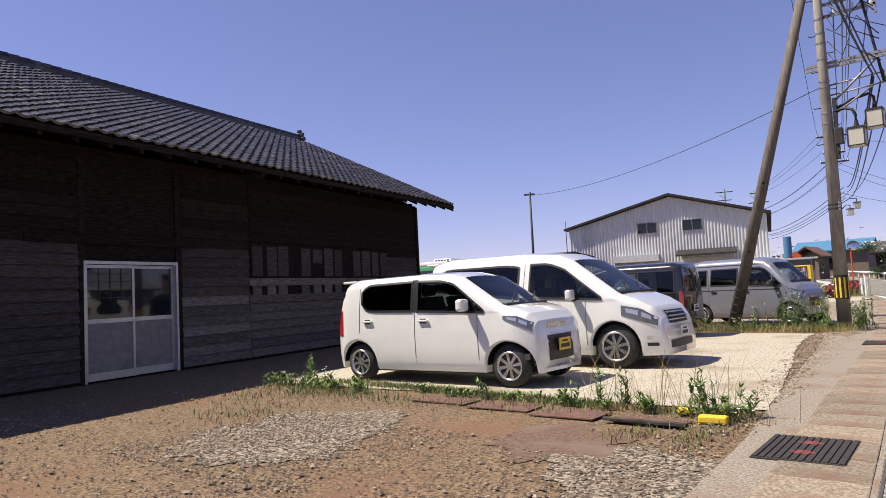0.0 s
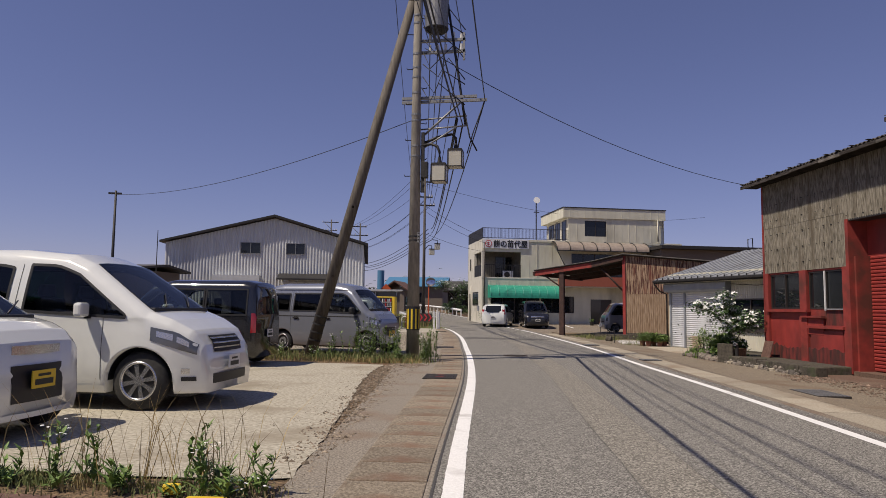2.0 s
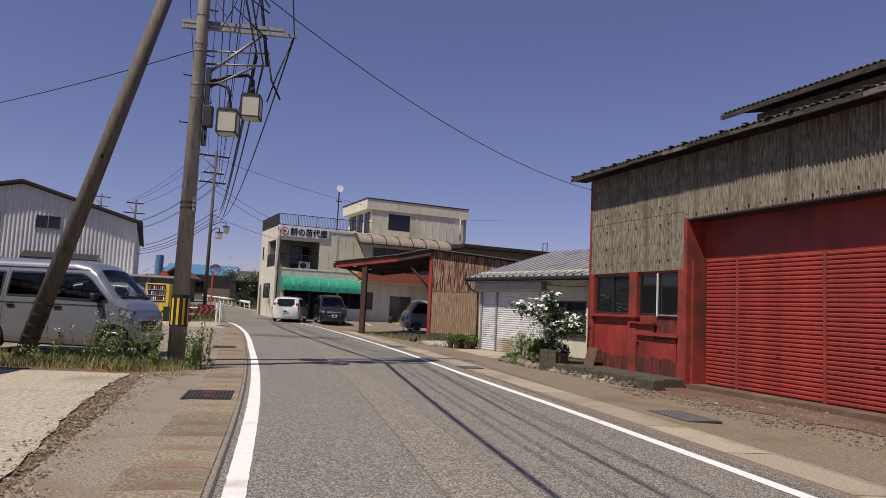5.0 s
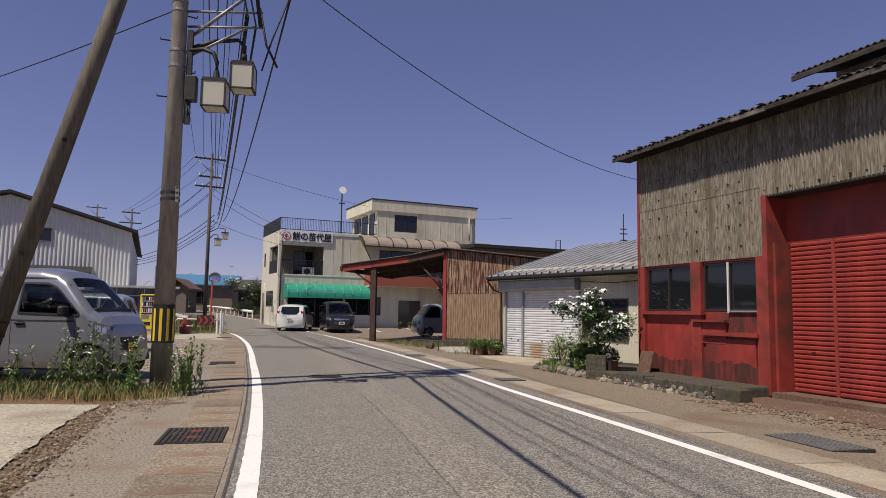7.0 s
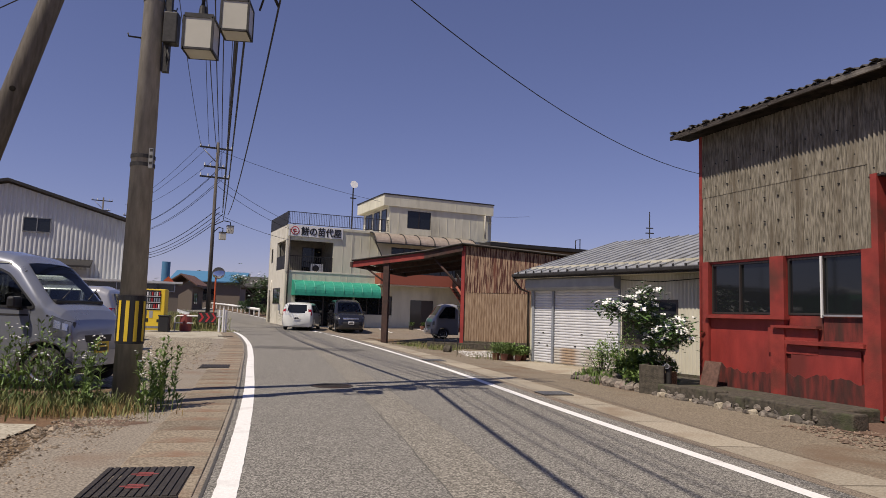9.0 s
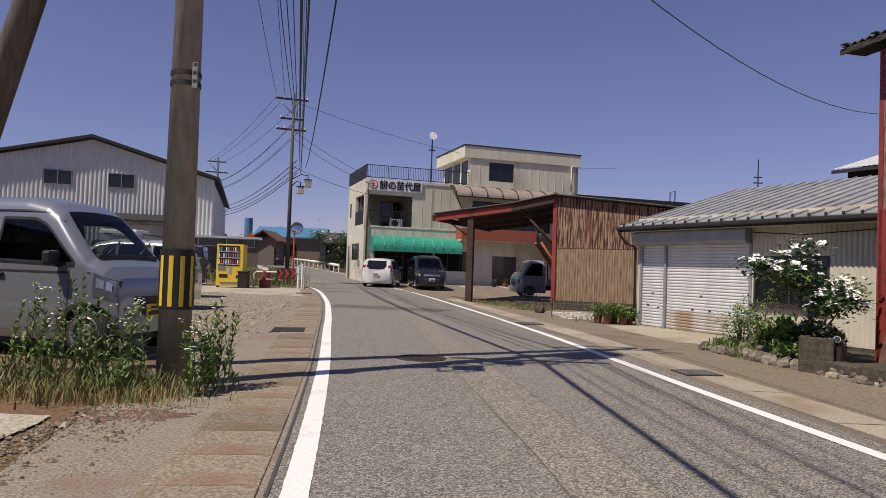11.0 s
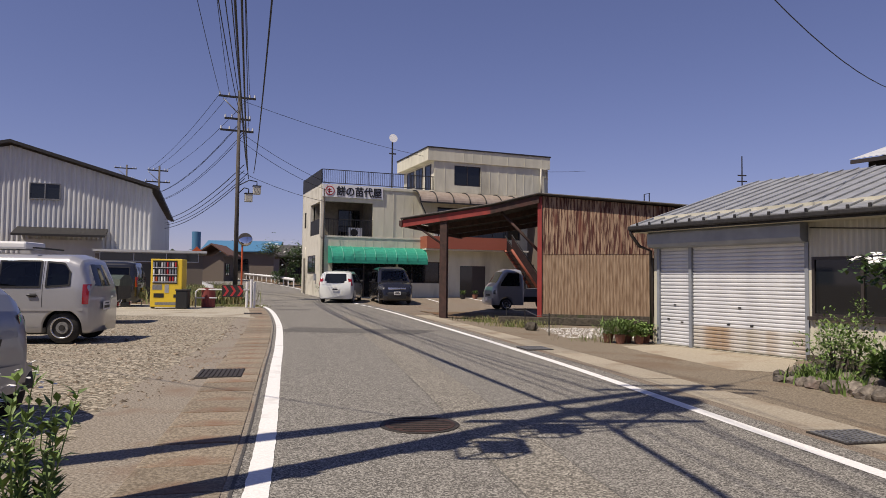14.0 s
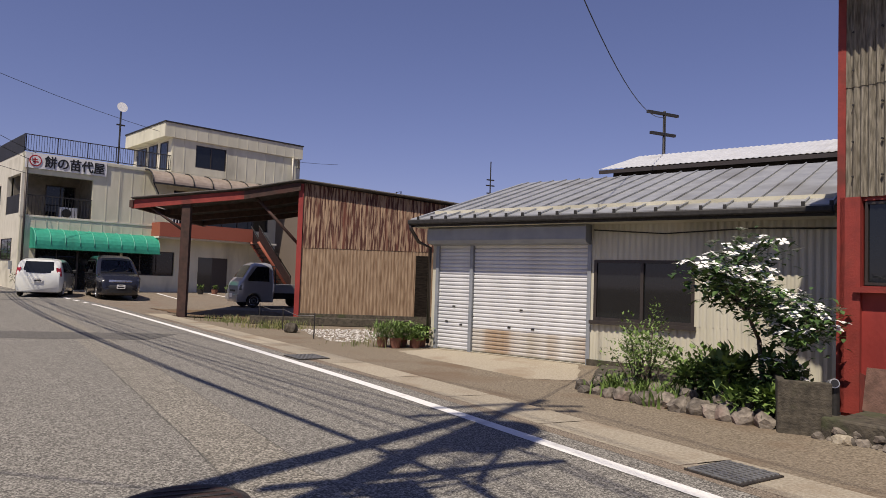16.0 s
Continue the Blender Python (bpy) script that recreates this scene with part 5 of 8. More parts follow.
def ring(x, y, z, r1, r0, s):
    bm = bmesh.new()
    seg = 28
    rr = [(r1, 0.0), (r1, 0.012), (r0, 0.012), (r0, -0.04)]
    R = [[bm.verts.new((x + q * math.cos(k * math.tau / seg), y + s * d, z + q * math.sin(k * math.tau / seg))) for k in range(seg)] for q, d in rr]
    for a, b in zip(R, R[1:]):
        for k in range(seg):
            bm.faces.new((a[k], a[(k + 1) % seg], b[(k + 1) % seg], b[k]))
    return bm


def arch_liner(parent, x, s, sh):
    """The black inner wing behind a wheel."""
    bm = bmesh.new()
    rr, n = sh.r * 1.16, 16
    y1, y0 = s * (sh.W - 0.06), s * (sh.W - 0.26)
    A, B = [], []
    for k in range(n + 1):
        a = math.pi * k / n
        A.append(bm.verts.new((x + rr * math.cos(a), y1, sh.r + rr * math.sin(a))))
        B.append(bm.verts.new((x + rr * math.cos(a), y0, sh.r + rr * math.sin(a))))
    for k in range(n):
        bm.faces.new((A[k], A[k + 1], B[k + 1], B[k]))
    low = [bm.verts.new((x - rr, y0, sh.under)), bm.verts.new((x + rr, y0, sh.under))]
    bm.faces.new(B + low)
    part("arch_liner", bm, black, parent)


class Shell:
    """A car body as a smooth shell: roofline top(x), underside with wheel arches, sides that lean in above the belt line."""
    def __init__(self, L, W, tops, wheels, r, belt, under=0.2, lean=0.16, front_round=0.28, rear_round=0.16):
        self.L, self.W, self.tops, self.wheels, self.r, self.belt, self.under = L, W / 2, tops, wheels, r, belt, under
        self.lean, self.fr, self.rr = lean, front_round, rear_round

    def top(self, x):
        return lin(self.tops, x)

    def low(self, x):
        z = self.under
        for w in self.wheels:
            d = self.r * 1.19
            if abs(x - w) < d:
                z = max(z, self.r + math.sqrt(d * d - (x - w) ** 2) * 0.98)
        return z

    def hw(self, x, z):
        w = self.W
        f, b = self.L - x, x
        if f < self.fr * 2:
            w -= self.fr * 0.55 * (1 - f / (self.fr * 2)) ** 2.2
        if b < self.rr * 2:
            w -= self.rr * 0.5 * (1 - b / (self.rr * 2)) ** 2.2
        if z > self.belt:
            w -= self.lean * ((z - self.belt) / 0.7) ** 1.25
        if z < 0.42:
            w -= 0.05 * ((0.42 - z) / 0.25) ** 2
        t = self.top(x)
        k = (t - z) / 0.12
        if k < 1:
            w -= 0.11 * (1 - max(0, k)) ** 2.2
        w += 0.012 * math.sin((z - 0.35) * 5.0) if z < self.belt else 0
        return max(0.05, w)

    def window_lines(self, wins):
        """Sills and heads of all side windows as two lines along the body."""
        bot, head = [], []
        for x0, x1, b, t in sorted(wins, key=lambda w: w[0]):
            for k in range(9):
                x = x0 + (x1 - x0) * k / 8
                bot.append((x, lin(b, x))), head.append((x, lin(t, x)))
        return bot, head

    def body(self, name, mat, parent, wins=(), screen=None, inset=0.0):
        """The outer skin, open at its windows; with an inset, the cabin lining."""
        stops = {round(i * self.L / 64, 4) for i in range(65)} | {round(w + self.r * 1.19 * c, 4) for w in self.wheels for c in (-1, -0.97, -0.9, -0.75, -0.5, -0.2, 0, 0.2, 0.5, 0.75, 0.9, 0.97, 1) if 0 < w + self.r * 1.19 * c < self.L} | {p[0] for p in self.tops}
        stops |= {v for w in wins for v in w[:2]} | (set(screen[:2]) if screen else set())
        xs = [x for x in sorted(stops) if 0 <= x <= self.L]
        if inset:
            xs = [x for x in xs if 0.12 <= x <= self.L - 0.5]
        bot, head = self.window_lines(wins) if wins else ([(0, 9)], [(0, 9)])
        low_f, mid_f, up_f = [0, 0.06, 0.18, 0.38, 0.6, 0.8, 0.93, 1.0], [0.25, 0.5, 0.75, 1.0], [0.3, 0.55, 0.75, 0.87, 0.95, 1.0]
        bm = bmesh.new()
        rows = []
        for x in xs:
            lo, t = self.low(x), self.top(x) - inset
            if inset:
                lo = self.belt - 0.32
            zb = min(lin(bot, x), lo + (t - lo) * 0.85)
            zt = max(zb + 0.02, min(lin(head, x), t - 0.05))
            zs = [lo + f * (zb - lo) for f in low_f] + [zb + f * (zt - zb) for f in mid_f] + [zt + f * (t - zt) for f in up_f]
            rise = 0.035 * min(1, t - 0.6)
            rr = []
            for s in (1, -1):
                ln = [(self.hw(x, z) - inset, z) for z in zs]
                w = ln[-1][0]
                ln += [(w * 0.93, t + rise * 0.2), (w * 0.6, t + rise * 0.75)]
                rr.append([bm.verts.new((x, s * y, z)) for y, z in ln])
            rows.append([bm.verts.new((x, 0, lo))] + rr[0] + [bm.verts.new((x, 0, t + rise))] + rr[1][::-1])
        n = len(rows[0])
        half = n // 2
        g0, g1 = len(low_f), len(low_f) + len(mid_f)
        for i, (a, b) in enumerate(zip(rows, rows[1:])):
            xm = (xs[i] + xs[i + 1]) / 2
            open_side = any(w[0] < xm < w[1] for w in wins)
            open_top = screen and screen[0] < xm < screen[1]
            for k in range(n):
                q = k if k < half else n - 1 - k
                if open_side and g0 <= q < g1:
                    continue
                if open_top and q >= half - 2:
                    continue
                bm.faces.new((a[k], a[(k + 1) % n], b[(k + 1) % n], b[k]))
        if not inset:
            bm.faces.new(rows[0]), bm.faces.new(rows[-1][::-1])
        return part(name, bm, mat, parent, smooth=True)

    def side_panel(self, name, poly_top, poly_bot, x0, x1, s, mat, parent, off=0.007, n=14, m=5, label=""):
        """A patch on the side between the lines poly_bot(x) and poly_top(x)."""
        bm = bmesh.new()
        g = []
        for i in range(n + 1):
            x = x0 + (x1 - x0) * i / n
            a, b = lin(poly_bot, x), lin(poly_top, x)
            g.append([bm.verts.new((x, s * (self.hw(x, a + (b - a) * j / m) + off), a + (b - a) * j / m)) for j in range(m + 1)])
        for p, q in zip(g, g[1:]):
            for j in range(m):
                bm.faces.new((p[j], p[j + 1], q[j + 1], q[j]))
        return part(name, bm, mat, parent, label, smooth=True)

    def screen(self, name, x0, x1, mat, parent, off=0.006, n=10):
        """A pane lying on the roofline between two stations (windscreen)."""
        bm = bmesh.new()
        g = []
        for i in range(n + 1):
            x = x0 + (x1 - x0) * i / n
            t = self.top(x)
            half, rise = self.hw(x, t) * 0.93, 0.035 * min(1, t - 0.6)
            row = []
            for j in range(11):
                u = -1 + j / 5
                z = t + rise * float(np.interp(abs(u) * 0.93, [0, 0.6, 0.93], [1, 0.75, 0.2]))
                row.append(bm.verts.new((x + off, u * half, z + off)))
            g.append(row)
        for p, q in zip(g, g[1:]):
            for j in range(10):
                bm.faces.new((p[j], p[j + 1], q[j + 1], q[j]))
        return part(name, bm, mat, parent, smooth=True)

    def cabin(self, parent, wins, screen):
        """Lining, seats, dashboard and steering wheel behind the glass."""
        self.body("cabin_lining", cabin_grey, parent, wins, screen, 0.035)
        sx, w = screen[2] - 0.55, self.W
        for y in (-w * 0.45, w * 0.45):
            s = new("seat")
            s.parent = parent
            part("cushion", bx(sx - 0.25, y - 0.24, 0.45, sx + 0.27, y + 0.24, self.belt - 0.35, 0.05), seat_cloth, s)
            part("backrest", prism(bmesh.new(), [(sx - 0.22, self.belt - 0.4), (sx - 0.36, self.belt + 0.22), (sx - 0.26, self.belt + 0.24), (sx - 0.1, self.belt - 0.38)], "y", y - 0.22, y + 0.22), seat_cloth, s)
            part("headrest", bx(sx - 0.4, y - 0.12, self.belt + 0.25, sx - 0.3, y + 0.12, self.belt + 0.42, 0.03), seat_cloth, s)
        part("rear_seat", bx(sx - 1.25, -w * 0.75, 0.45, sx - 1.08, w * 0.75, self.belt + 0.12, 0.05), seat_cloth, parent)
        part("dashboard", bx(screen[1] - 0.42, -w + 0.12, self.belt - 0.35, screen[1] - 0.12, w - 0.12, self.belt - 0.02, 0.04), black, parent)
        part("steering_wheel", cy((screen[1] - 0.5, -w * 0.45, self.belt - 0.02), (screen[1] - 0.47, -w * 0.45, self.belt - 0.01), 0.17, seg=20), black, parent)

    def window_trim(self, x0, x1, bot, head, s, mat, parent):
        """Dark surround of one side window."""
        w = 0.022
        low = [(x, lin(bot, x)) for x in (x0 + (x1 - x0) * k / 12 for k in range(13))]
        up = [(x, lin(head, x)) for x in (x0 + (x1 - x0) * k / 12 for k in range(13))]
        self.side_panel("window_trim", [(x, z + w) for x, z in low], [(x, z - 0.012) for x, z in low], x0, x1, s, mat, parent, 0.011, 14, 2)
        self.side_panel("window_trim", [(x, z + 0.012) for x, z in up], [(x, z - w) for x, z in up], x0, x1, s, mat, parent, 0.011, 14, 2)
        for xa in (x0 - 0.01, x1 - w):
            self.side_panel("window_trim", up, low, xa, xa + w + 0.01, s, mat, parent, 0.011, 1, 5)

    def end_panel(self, name, front, z0, z1, y0, y1, mat, parent, off=0.008, label="", curve=0.1):
        """A patch on the nose or the tail."""
        bm = bmesh.new()
        g = []
        for i in range(7):
            y = y0 + (y1 - y0) * i / 6
            row = []
            for j in range(5):
                z = z0 + (z1 - z0) * j / 4
                u = abs(y) / self.W
                bend = curve * u * u
                if front:
                    x = self.L + off - bend
                    for q in range(60):
                        xx = self.L - q * 0.02
                        if self.top(xx) >= z - 0.03:
                            x = xx + off + 0.02 - bend
                            break
                else:
                    x = -off + bend
                    for q in range(60):
                        xx = q * 0.02
                        if self.top(xx) >= z - 0.03:
                            x = xx - off - 0.02 + bend
                            break
                row.append(bm.verts.new((x, y, z)))
            g.append(row)
        for p, q in zip(g, g[1:]):
            for j in range(4):
                bm.faces.new((p[j], p[j + 1], q[j + 1], q[j]))
        return part(name, bm, mat, parent, label, smooth=True)


def car(name, m, paint, label, category, sh, style, wins, seams, screen, rear, head=None, tail=None, extra=None, plate=plate_white, plate_bars=True):
    c = root(name, m, label, category)
    sh.body("body", paint, c, wins, screen)
    sh.cabin(c, wins, screen)
    front = max(w[1] for w in wins)
    for s in (1, -1):
        for x0, x1, bot, top_ in wins:
            sh.side_panel("side_window", top_, bot, x0, x1, s, car_glass if x1 == front else privacy_glass, c)
            sh.window_trim(x0, x1, bot, top_, s, black, c)
        for x, z0, z1 in seams:
            sh.side_panel("door_seam", [(x - 1, z1), (x + 1, z1)], [(x - 1, z0), (x + 1, z0)], x - 0.004, x + 0.004, s, black, c, 0.003, 1, 8)
        if seams:
            mid = seams[min(1, len(seams) - 1)][0]
            for hx in (mid + 0.07, mid - 0.24 if sh.L > 3.4 else seams[0][0] + 0.08):
                zz = sh.belt - 0.11
                yy = sh.hw(hx, zz)
                # dark panel on the flush side paints the shade behind the handle
                sh.side_panel("handle_recess", flat(zz + 0.035), flat(zz - 0.035), hx + 0.02, hx + 0.13, s, dark_steel, c, 0.002, 2, 2)
                part("door_handle", bx(hx, min(s * yy, s * (yy + 0.04)), zz - 0.012, hx + 0.17, max(s * yy, s * (yy + 0.04)), zz + 0.02, 0.01), paint if style == "spoke" else black, c)
        for wx in sh.wheels:
            wheel(c, wx, s * (sh.W - 0.03), sh.r, s, style)
            arch_liner(c, wx, s, sh)
        sh.side_panel("sill", [(0, sh.under + 0.09), (9, sh.under + 0.09)], [(0, sh.under + 0.01), (9, sh.under + 0.01)], sh.wheels[0] + sh.r * 1.2, sh.wheels[1] - sh.r * 1.2, s, paint, c, 0.012, 6, 3)
        if head:
            x0, x1, b, t = head
            sh.side_panel("headlamp", t, b, x0, x1, s, lamp_clear, c, 0.008, 8, 3, "clear headlamp")
            for f0, f1 in ((0.14, 0.5), (0.58, 0.84)):
                mid = lambda tab_b, tab_t, f: [(x0 + (x1 - x0) * q / 4, lin(tab_b, x0 + (x1 - x0) * q / 4) * (1 - f) + lin(tab_t, x0 + (x1 - x0) * q / 4) * f) for q in range(5)]
                sh.side_panel("lamp_reflector", mid(b, t, 0.82), mid(b, t, 0.42), x0 + (x1 - x0) * f0, x0 + (x1 - x0) * f1, s, chrome, c, 0.011, 4, 2)
        if tail:
            x0, x1, z0, z1 = tail
            sh.side_panel("tail_lamp", [(0, z1), (9, z1)], [(0, z0), (9, z0)], x0, x1, s, lamp_red, c, 0.01, 3, 5, "red tail lamp")
        mx, mz = screen[2], sh.belt + 0.1
        yy = sh.hw(mx, mz)
        part("mirror", bx(mx - 0.06, min(s * (yy + 0.04), s * (yy + 0.23)), mz - 0.08, mx + 0.05, max(s * (yy + 0.04), s * (yy + 0.23)), mz + 0.09, 0.035), paint if style == "spoke" else black, c)
        part("mirror_arm", bx(mx - 0.02, min(s * (yy - 0.03), s * (yy + 0.06)), mz - 0.1, mx + 0.04, max(s * (yy - 0.03), s * (yy + 0.06)), mz - 0.04), black, c)
    sh.screen("windscreen", screen[0], screen[1], car_glass, c)
    bx_w, tz = sh.hw(screen[1], sh.top(screen[1])), sh.top(screen[1])
    part("cowl", bx(screen[1] - 0.05, -bx_w * 0.92, tz - 0.03, screen[1] + 0.05, bx_w * 0.92, tz + 0.028, 0.012), black, c)
    for y in (-0.35, 0.25):
        xm = screen[1] - 0.3 * (screen[1] - screen[0])
        tube("wiper", [(screen[1], y, tz + 0.04), (xm + 0.012, y + 0.38, sh.top(xm) + 0.045)], 0.009, black, c)
    if rear:
        sh.end_panel("rear_window", False, rear[0], rear[1], -rear[2], rear[2], glass, c, 0.012)
    part("underbody", bx(0.15, -sh.W + 0.2, sh.under - 0.04, sh.L - 0.2, sh.W - 0.2, sh.under + 0.25), black, c)
    if extra:
        extra(c, sh)
    for front in (True, False):
        pz = 0.46 if front else 0.6
        px = sh.L + 0.046 if front else -0.056
        p = part("number_plate", bx(px, -0.165, pz, px + 0.012, 0.165, pz + 0.165), plate, c, "number plate with plain bars")
        if plate_bars:
            qx = px + 0.0125 if front else px - 0.0025
            part("plate_bar", bx(qx, -0.13, pz + 0.03, qx + 0.002, 0.13, pz + 0.085), black, c)
            part("plate_bar", bx(qx, -0.09, pz + 0.11, qx + 0.002, 0.09, pz + 0.135), black, c)
    return c


def place(front_wheel, heading, sh, z=0.012, side=-1, k=1.0):
    """Pose whose near-side front wheel (side -1: the car's right) touches the ground at the given point."""
    base = pose(front_wheel[0], front_wheel[1], z, 0, 0, heading)
    return base @ Matrix.Diagonal((k, 1, 1, 1)) @ Matrix.Translation((-sh.wheels[1], -side * (sh.W - 0.1), 0))


flat = lambda z: [(0, z), (9, z)]

# white kei wagon
s1 = Shell(3.31, 1.48, [(0, 0.95), (0.03, 1.1), (0.1, 1.36), (0.17, 1.53), (0.35, 1.58), (1.5, 1.6), (1.98, 1.585), (2.22, 1.52), (2.82, 1.11), (3.02, 1.06), (3.17, 0.99), (3.27, 0.88), (3.31, 0.5)], (0.42, 2.92), 0.29, 1.03, 0.19, 0.1, 0.22, 0.14)


def wagon_extra(c, sh):
    sh.end_panel("grille", True, 0.34, 0.68, -0.36, 0.36, black, c, 0.01, "black lower grille")
    sh.end_panel("grille_bar", True, 0.78, 0.86, -0.34, 0.34, chrome, c, 0.012, "bright grille bar")
    sh.end_panel("front_lip", True, 0.2, 0.25, -0.6, 0.6, car_white, c, 0.03)
    part("rear_spoiler", bx(-0.06, -0.5, 1.54, 0.2, 0.5, 1.58, 0.015), car_white, c)
    for s in (1, -1):
        sh.side_panel("fog_lamp", flat(0.46), flat(0.38), 3.15, 3.21, s, lamp_clear, c, 0.01, 2, 2)
        sh.side_panel("pillar_trim", flat(1.53), flat(1.06), 1.43, 1.53, s, black, c, 0.0085, 2, 6)


car("kei_wagon", place((-4.43, 9.62), 5, s1, k=1.1), car_white, "white boxy kei wagon with alloy wheels and yellow plate", "car", s1, "spoke",
    [(0.5, 1.44, [(0.5, 1.2), (0.6, 1.08), (1.5, 1.06)], [(0.5, 1.38), (0.62, 1.49), (1.5, 1.51)]), (1.52, 2.6, [(1.5, 1.06), (2.6, 1.02)], [(1.5, 1.51), (1.9, 1.5), (2.12, 1.45), (2.6, 1.06)])],
    [(0.46, 0.75, 1.5), (1.48, 0.3, 1.57), (2.5, 0.36, 1.02)], (2.22, 2.82, 2.36), (1.1, 1.5, 0.5),
    (2.88, 3.25, [(2.88, 0.92), (3.25, 0.75)], [(2.88, 0.97), (3.08, 0.96), (3.25, 0.87)]), (0.02, 0.11, 0.7, 1.1), wagon_extra, plate_yellow)

# white large minivan
s2 = Shell(4.62, 1.82, [(0, 1.1), (0.03, 1.5), (0.14, 1.86), (0.5, 1.93), (2.1, 1.93), (2.8, 1.87), (3.1, 1.75), (3.93, 1.17), (4.2, 1.07), (4.43, 0.94), (4.56, 0.76), (4.62, 0.5)], (0.92, 3.86), 0.345, 1.08, 0.2, 0.17, 0.42, 0.18)


def van_extra(c, sh):
    sh.end_panel("grille", True, 0.68, 0.88, -0.42, 0.42, dark_steel, c, 0.012, "slatted grille")
    for z in (0.72, 0.78, 0.84):
        sh.end_panel("grille_slat", True, z, z + 0.018, -0.42, 0.42, chrome, c, 0.022)
    sh.end_panel("intake", True, 0.3, 0.42, -0.6, 0.6, black, c, 0.012)
    for s in (1, -1):
        sh.side_panel("fog_lamp", flat(0.5), flat(0.44), 4.36, 4.45, s, chrome, c, 0.008, 3, 3)
        sh.side_panel("intake_slot", flat(0.4), flat(0.35), 4.36, 4.52, s, black, c, 0.008, 3, 3)
    part("rear_spoiler", bx(-0.1, -0.62, 1.84, 0.2, 0.62, 1.885, 0.018), car_pearl, c)


car("minivan", place((-4.1, 12.0), 4, s2), car_pearl, "large white minivan with tinted windows and alloy wheels", "van", s2, "spoke",
    [(0.25, 2.12, [(0.25, 1.36), (2.12, 1.16)], [(0.25, 1.62), (0.5, 1.74), (1.9, 1.74), (2.12, 1.7)]), (2.34, 3.68, [(2.3, 1.16), (3.7, 1.09)], [(2.3, 1.74), (2.7, 1.73), (3.0, 1.62), (3.68, 1.13)])],
    [(0.95, 0.8, 1.2), (2.23, 0.3, 1.74), (3.4, 0.36, 1.1)], (3.1, 3.9, 3.2), (1.2, 1.7, 0.65),
    (4.0, 4.52, [(4.0, 0.83), (4.52, 0.66)], [(4.0, 0.99), (4.3, 0.93), (4.52, 0.78)]), (0.0, 0.1, 0.8, 1.4), van_extra)

# black kei wagon, tail to the road
s3 = Shell(3.5, 1.5, [(0, 1.1), (0.02, 1.5), (0.08, 1.72), (0.3, 1.77), (1.9, 1.77), (2.3, 1.68), (2.85, 1.12), (3.25, 1.0), (3.42, 0.85), (3.5, 0.6)], (0.5, 3.0), 0.285, 1.0, 0.19, 0.1, 0.28, 0.12)
car("black_kei_wagon", pose(-5.85, 17.8, 0.012, 0, 0, 184) @ Matrix.Translation((-s3.wheels[0], -(s3.W - 0.1), 0)), car_black, "black boxy kei wagon parked tail to the road", "car", s3, "spoke",
    [(0.2, 1.1, flat(1.06), flat(1.6)), (1.14, 2.5, [(1.1, 1.06), (2.6, 1.02)], [(1.1, 1.6), (2.0, 1.6), (2.6, 1.1)])], [(1.12, 0.3, 1.6), (2.3, 0.36, 1.0)], (2.3, 2.83, 2.2), (1.08, 1.62, 0.6),
    None, (0.0, 0.1, 0.7, 1.1))

# silver kei van behind the poles
s4 = Shell(3.4, 1.5, [(0, 1.2), (0.02, 1.6), (0.1, 1.82), (0.4, 1.87), (2.1, 1.87), (2.4, 1.81), (2.58, 1.7), (3.06, 1.16), (3.24, 1.06), (3.35, 0.93), (3.39, 0.75), (3.4, 0.5)], (0.52, 3.06), 0.29, 1.05, 0.2, 0.15, 0.3, 0.12)


def kv_extra(c, sh):
    sh.end_panel("bumper", True, 0.28, 0.5, -0.7, 0.7, car_silver, c, 0.03)
    sh.end_panel("grille", True, 0.62, 0.72, -0.4, 0.4, black, c, 0.012)
    for s in (1, -1):
        sh.side_panel("rail_line", flat(1.0), flat(0.975), 0.1, 3.1, s, dark_steel, c, 0.004, 10, 1)
        sh.side_panel("roof_gutter", [(0, 1.72), (2.4, 1.72), (2.7, 1.58)], [(0, 1.7), (2.4, 1.7), (2.7, 1.56)], 0.1, 2.65, s, black, c, 0.012, 10, 1)


car("kei_van", place((-4.2, 22.08), -12, s4, 0.02, k=1.03), car_silver, "silver-blue kei van with steel wheels among weeds", "van", s4, "steel",
    [(0.12, 0.72, flat(1.13), flat(1.6)), (0.84, 1.66, flat(1.13), flat(1.61)), (1.86, 2.9, [(1.8, 1.11), (3.0, 1.08)], [(1.8, 1.62), (2.3, 1.62), (2.48, 1.54), (2.9, 1.13)])],
    [(0.78, 0.5, 1.72), (1.76, 0.3, 1.72), (2.86, 0.5, 1.1)], (2.58, 3.04, 2.72), (1.2, 1.7, 0.6),
    (3.14, 3.37, [(3.14, 0.72), (3.37, 0.68)], [(3.14, 1.0), (3.37, 0.9)]), (0.0, 0.08, 0.7, 1.1), kv_extra, plate_yellow)

# silver hatch, tail to the road, in the gravel yard
s5 = Shell(3.4, 1.48, [(0, 0.9), (0.03, 1.08), (0.2, 1.52), (0.4, 1.6), (1.7, 1.61), (2.1, 1.52), (2.7, 1.02), (3.12, 0.92), (3.32, 0.8), (3.4, 0.55)], (0.46, 2.86), 0.29, 0.98, 0.2, 0.14, 0.26, 0.14)


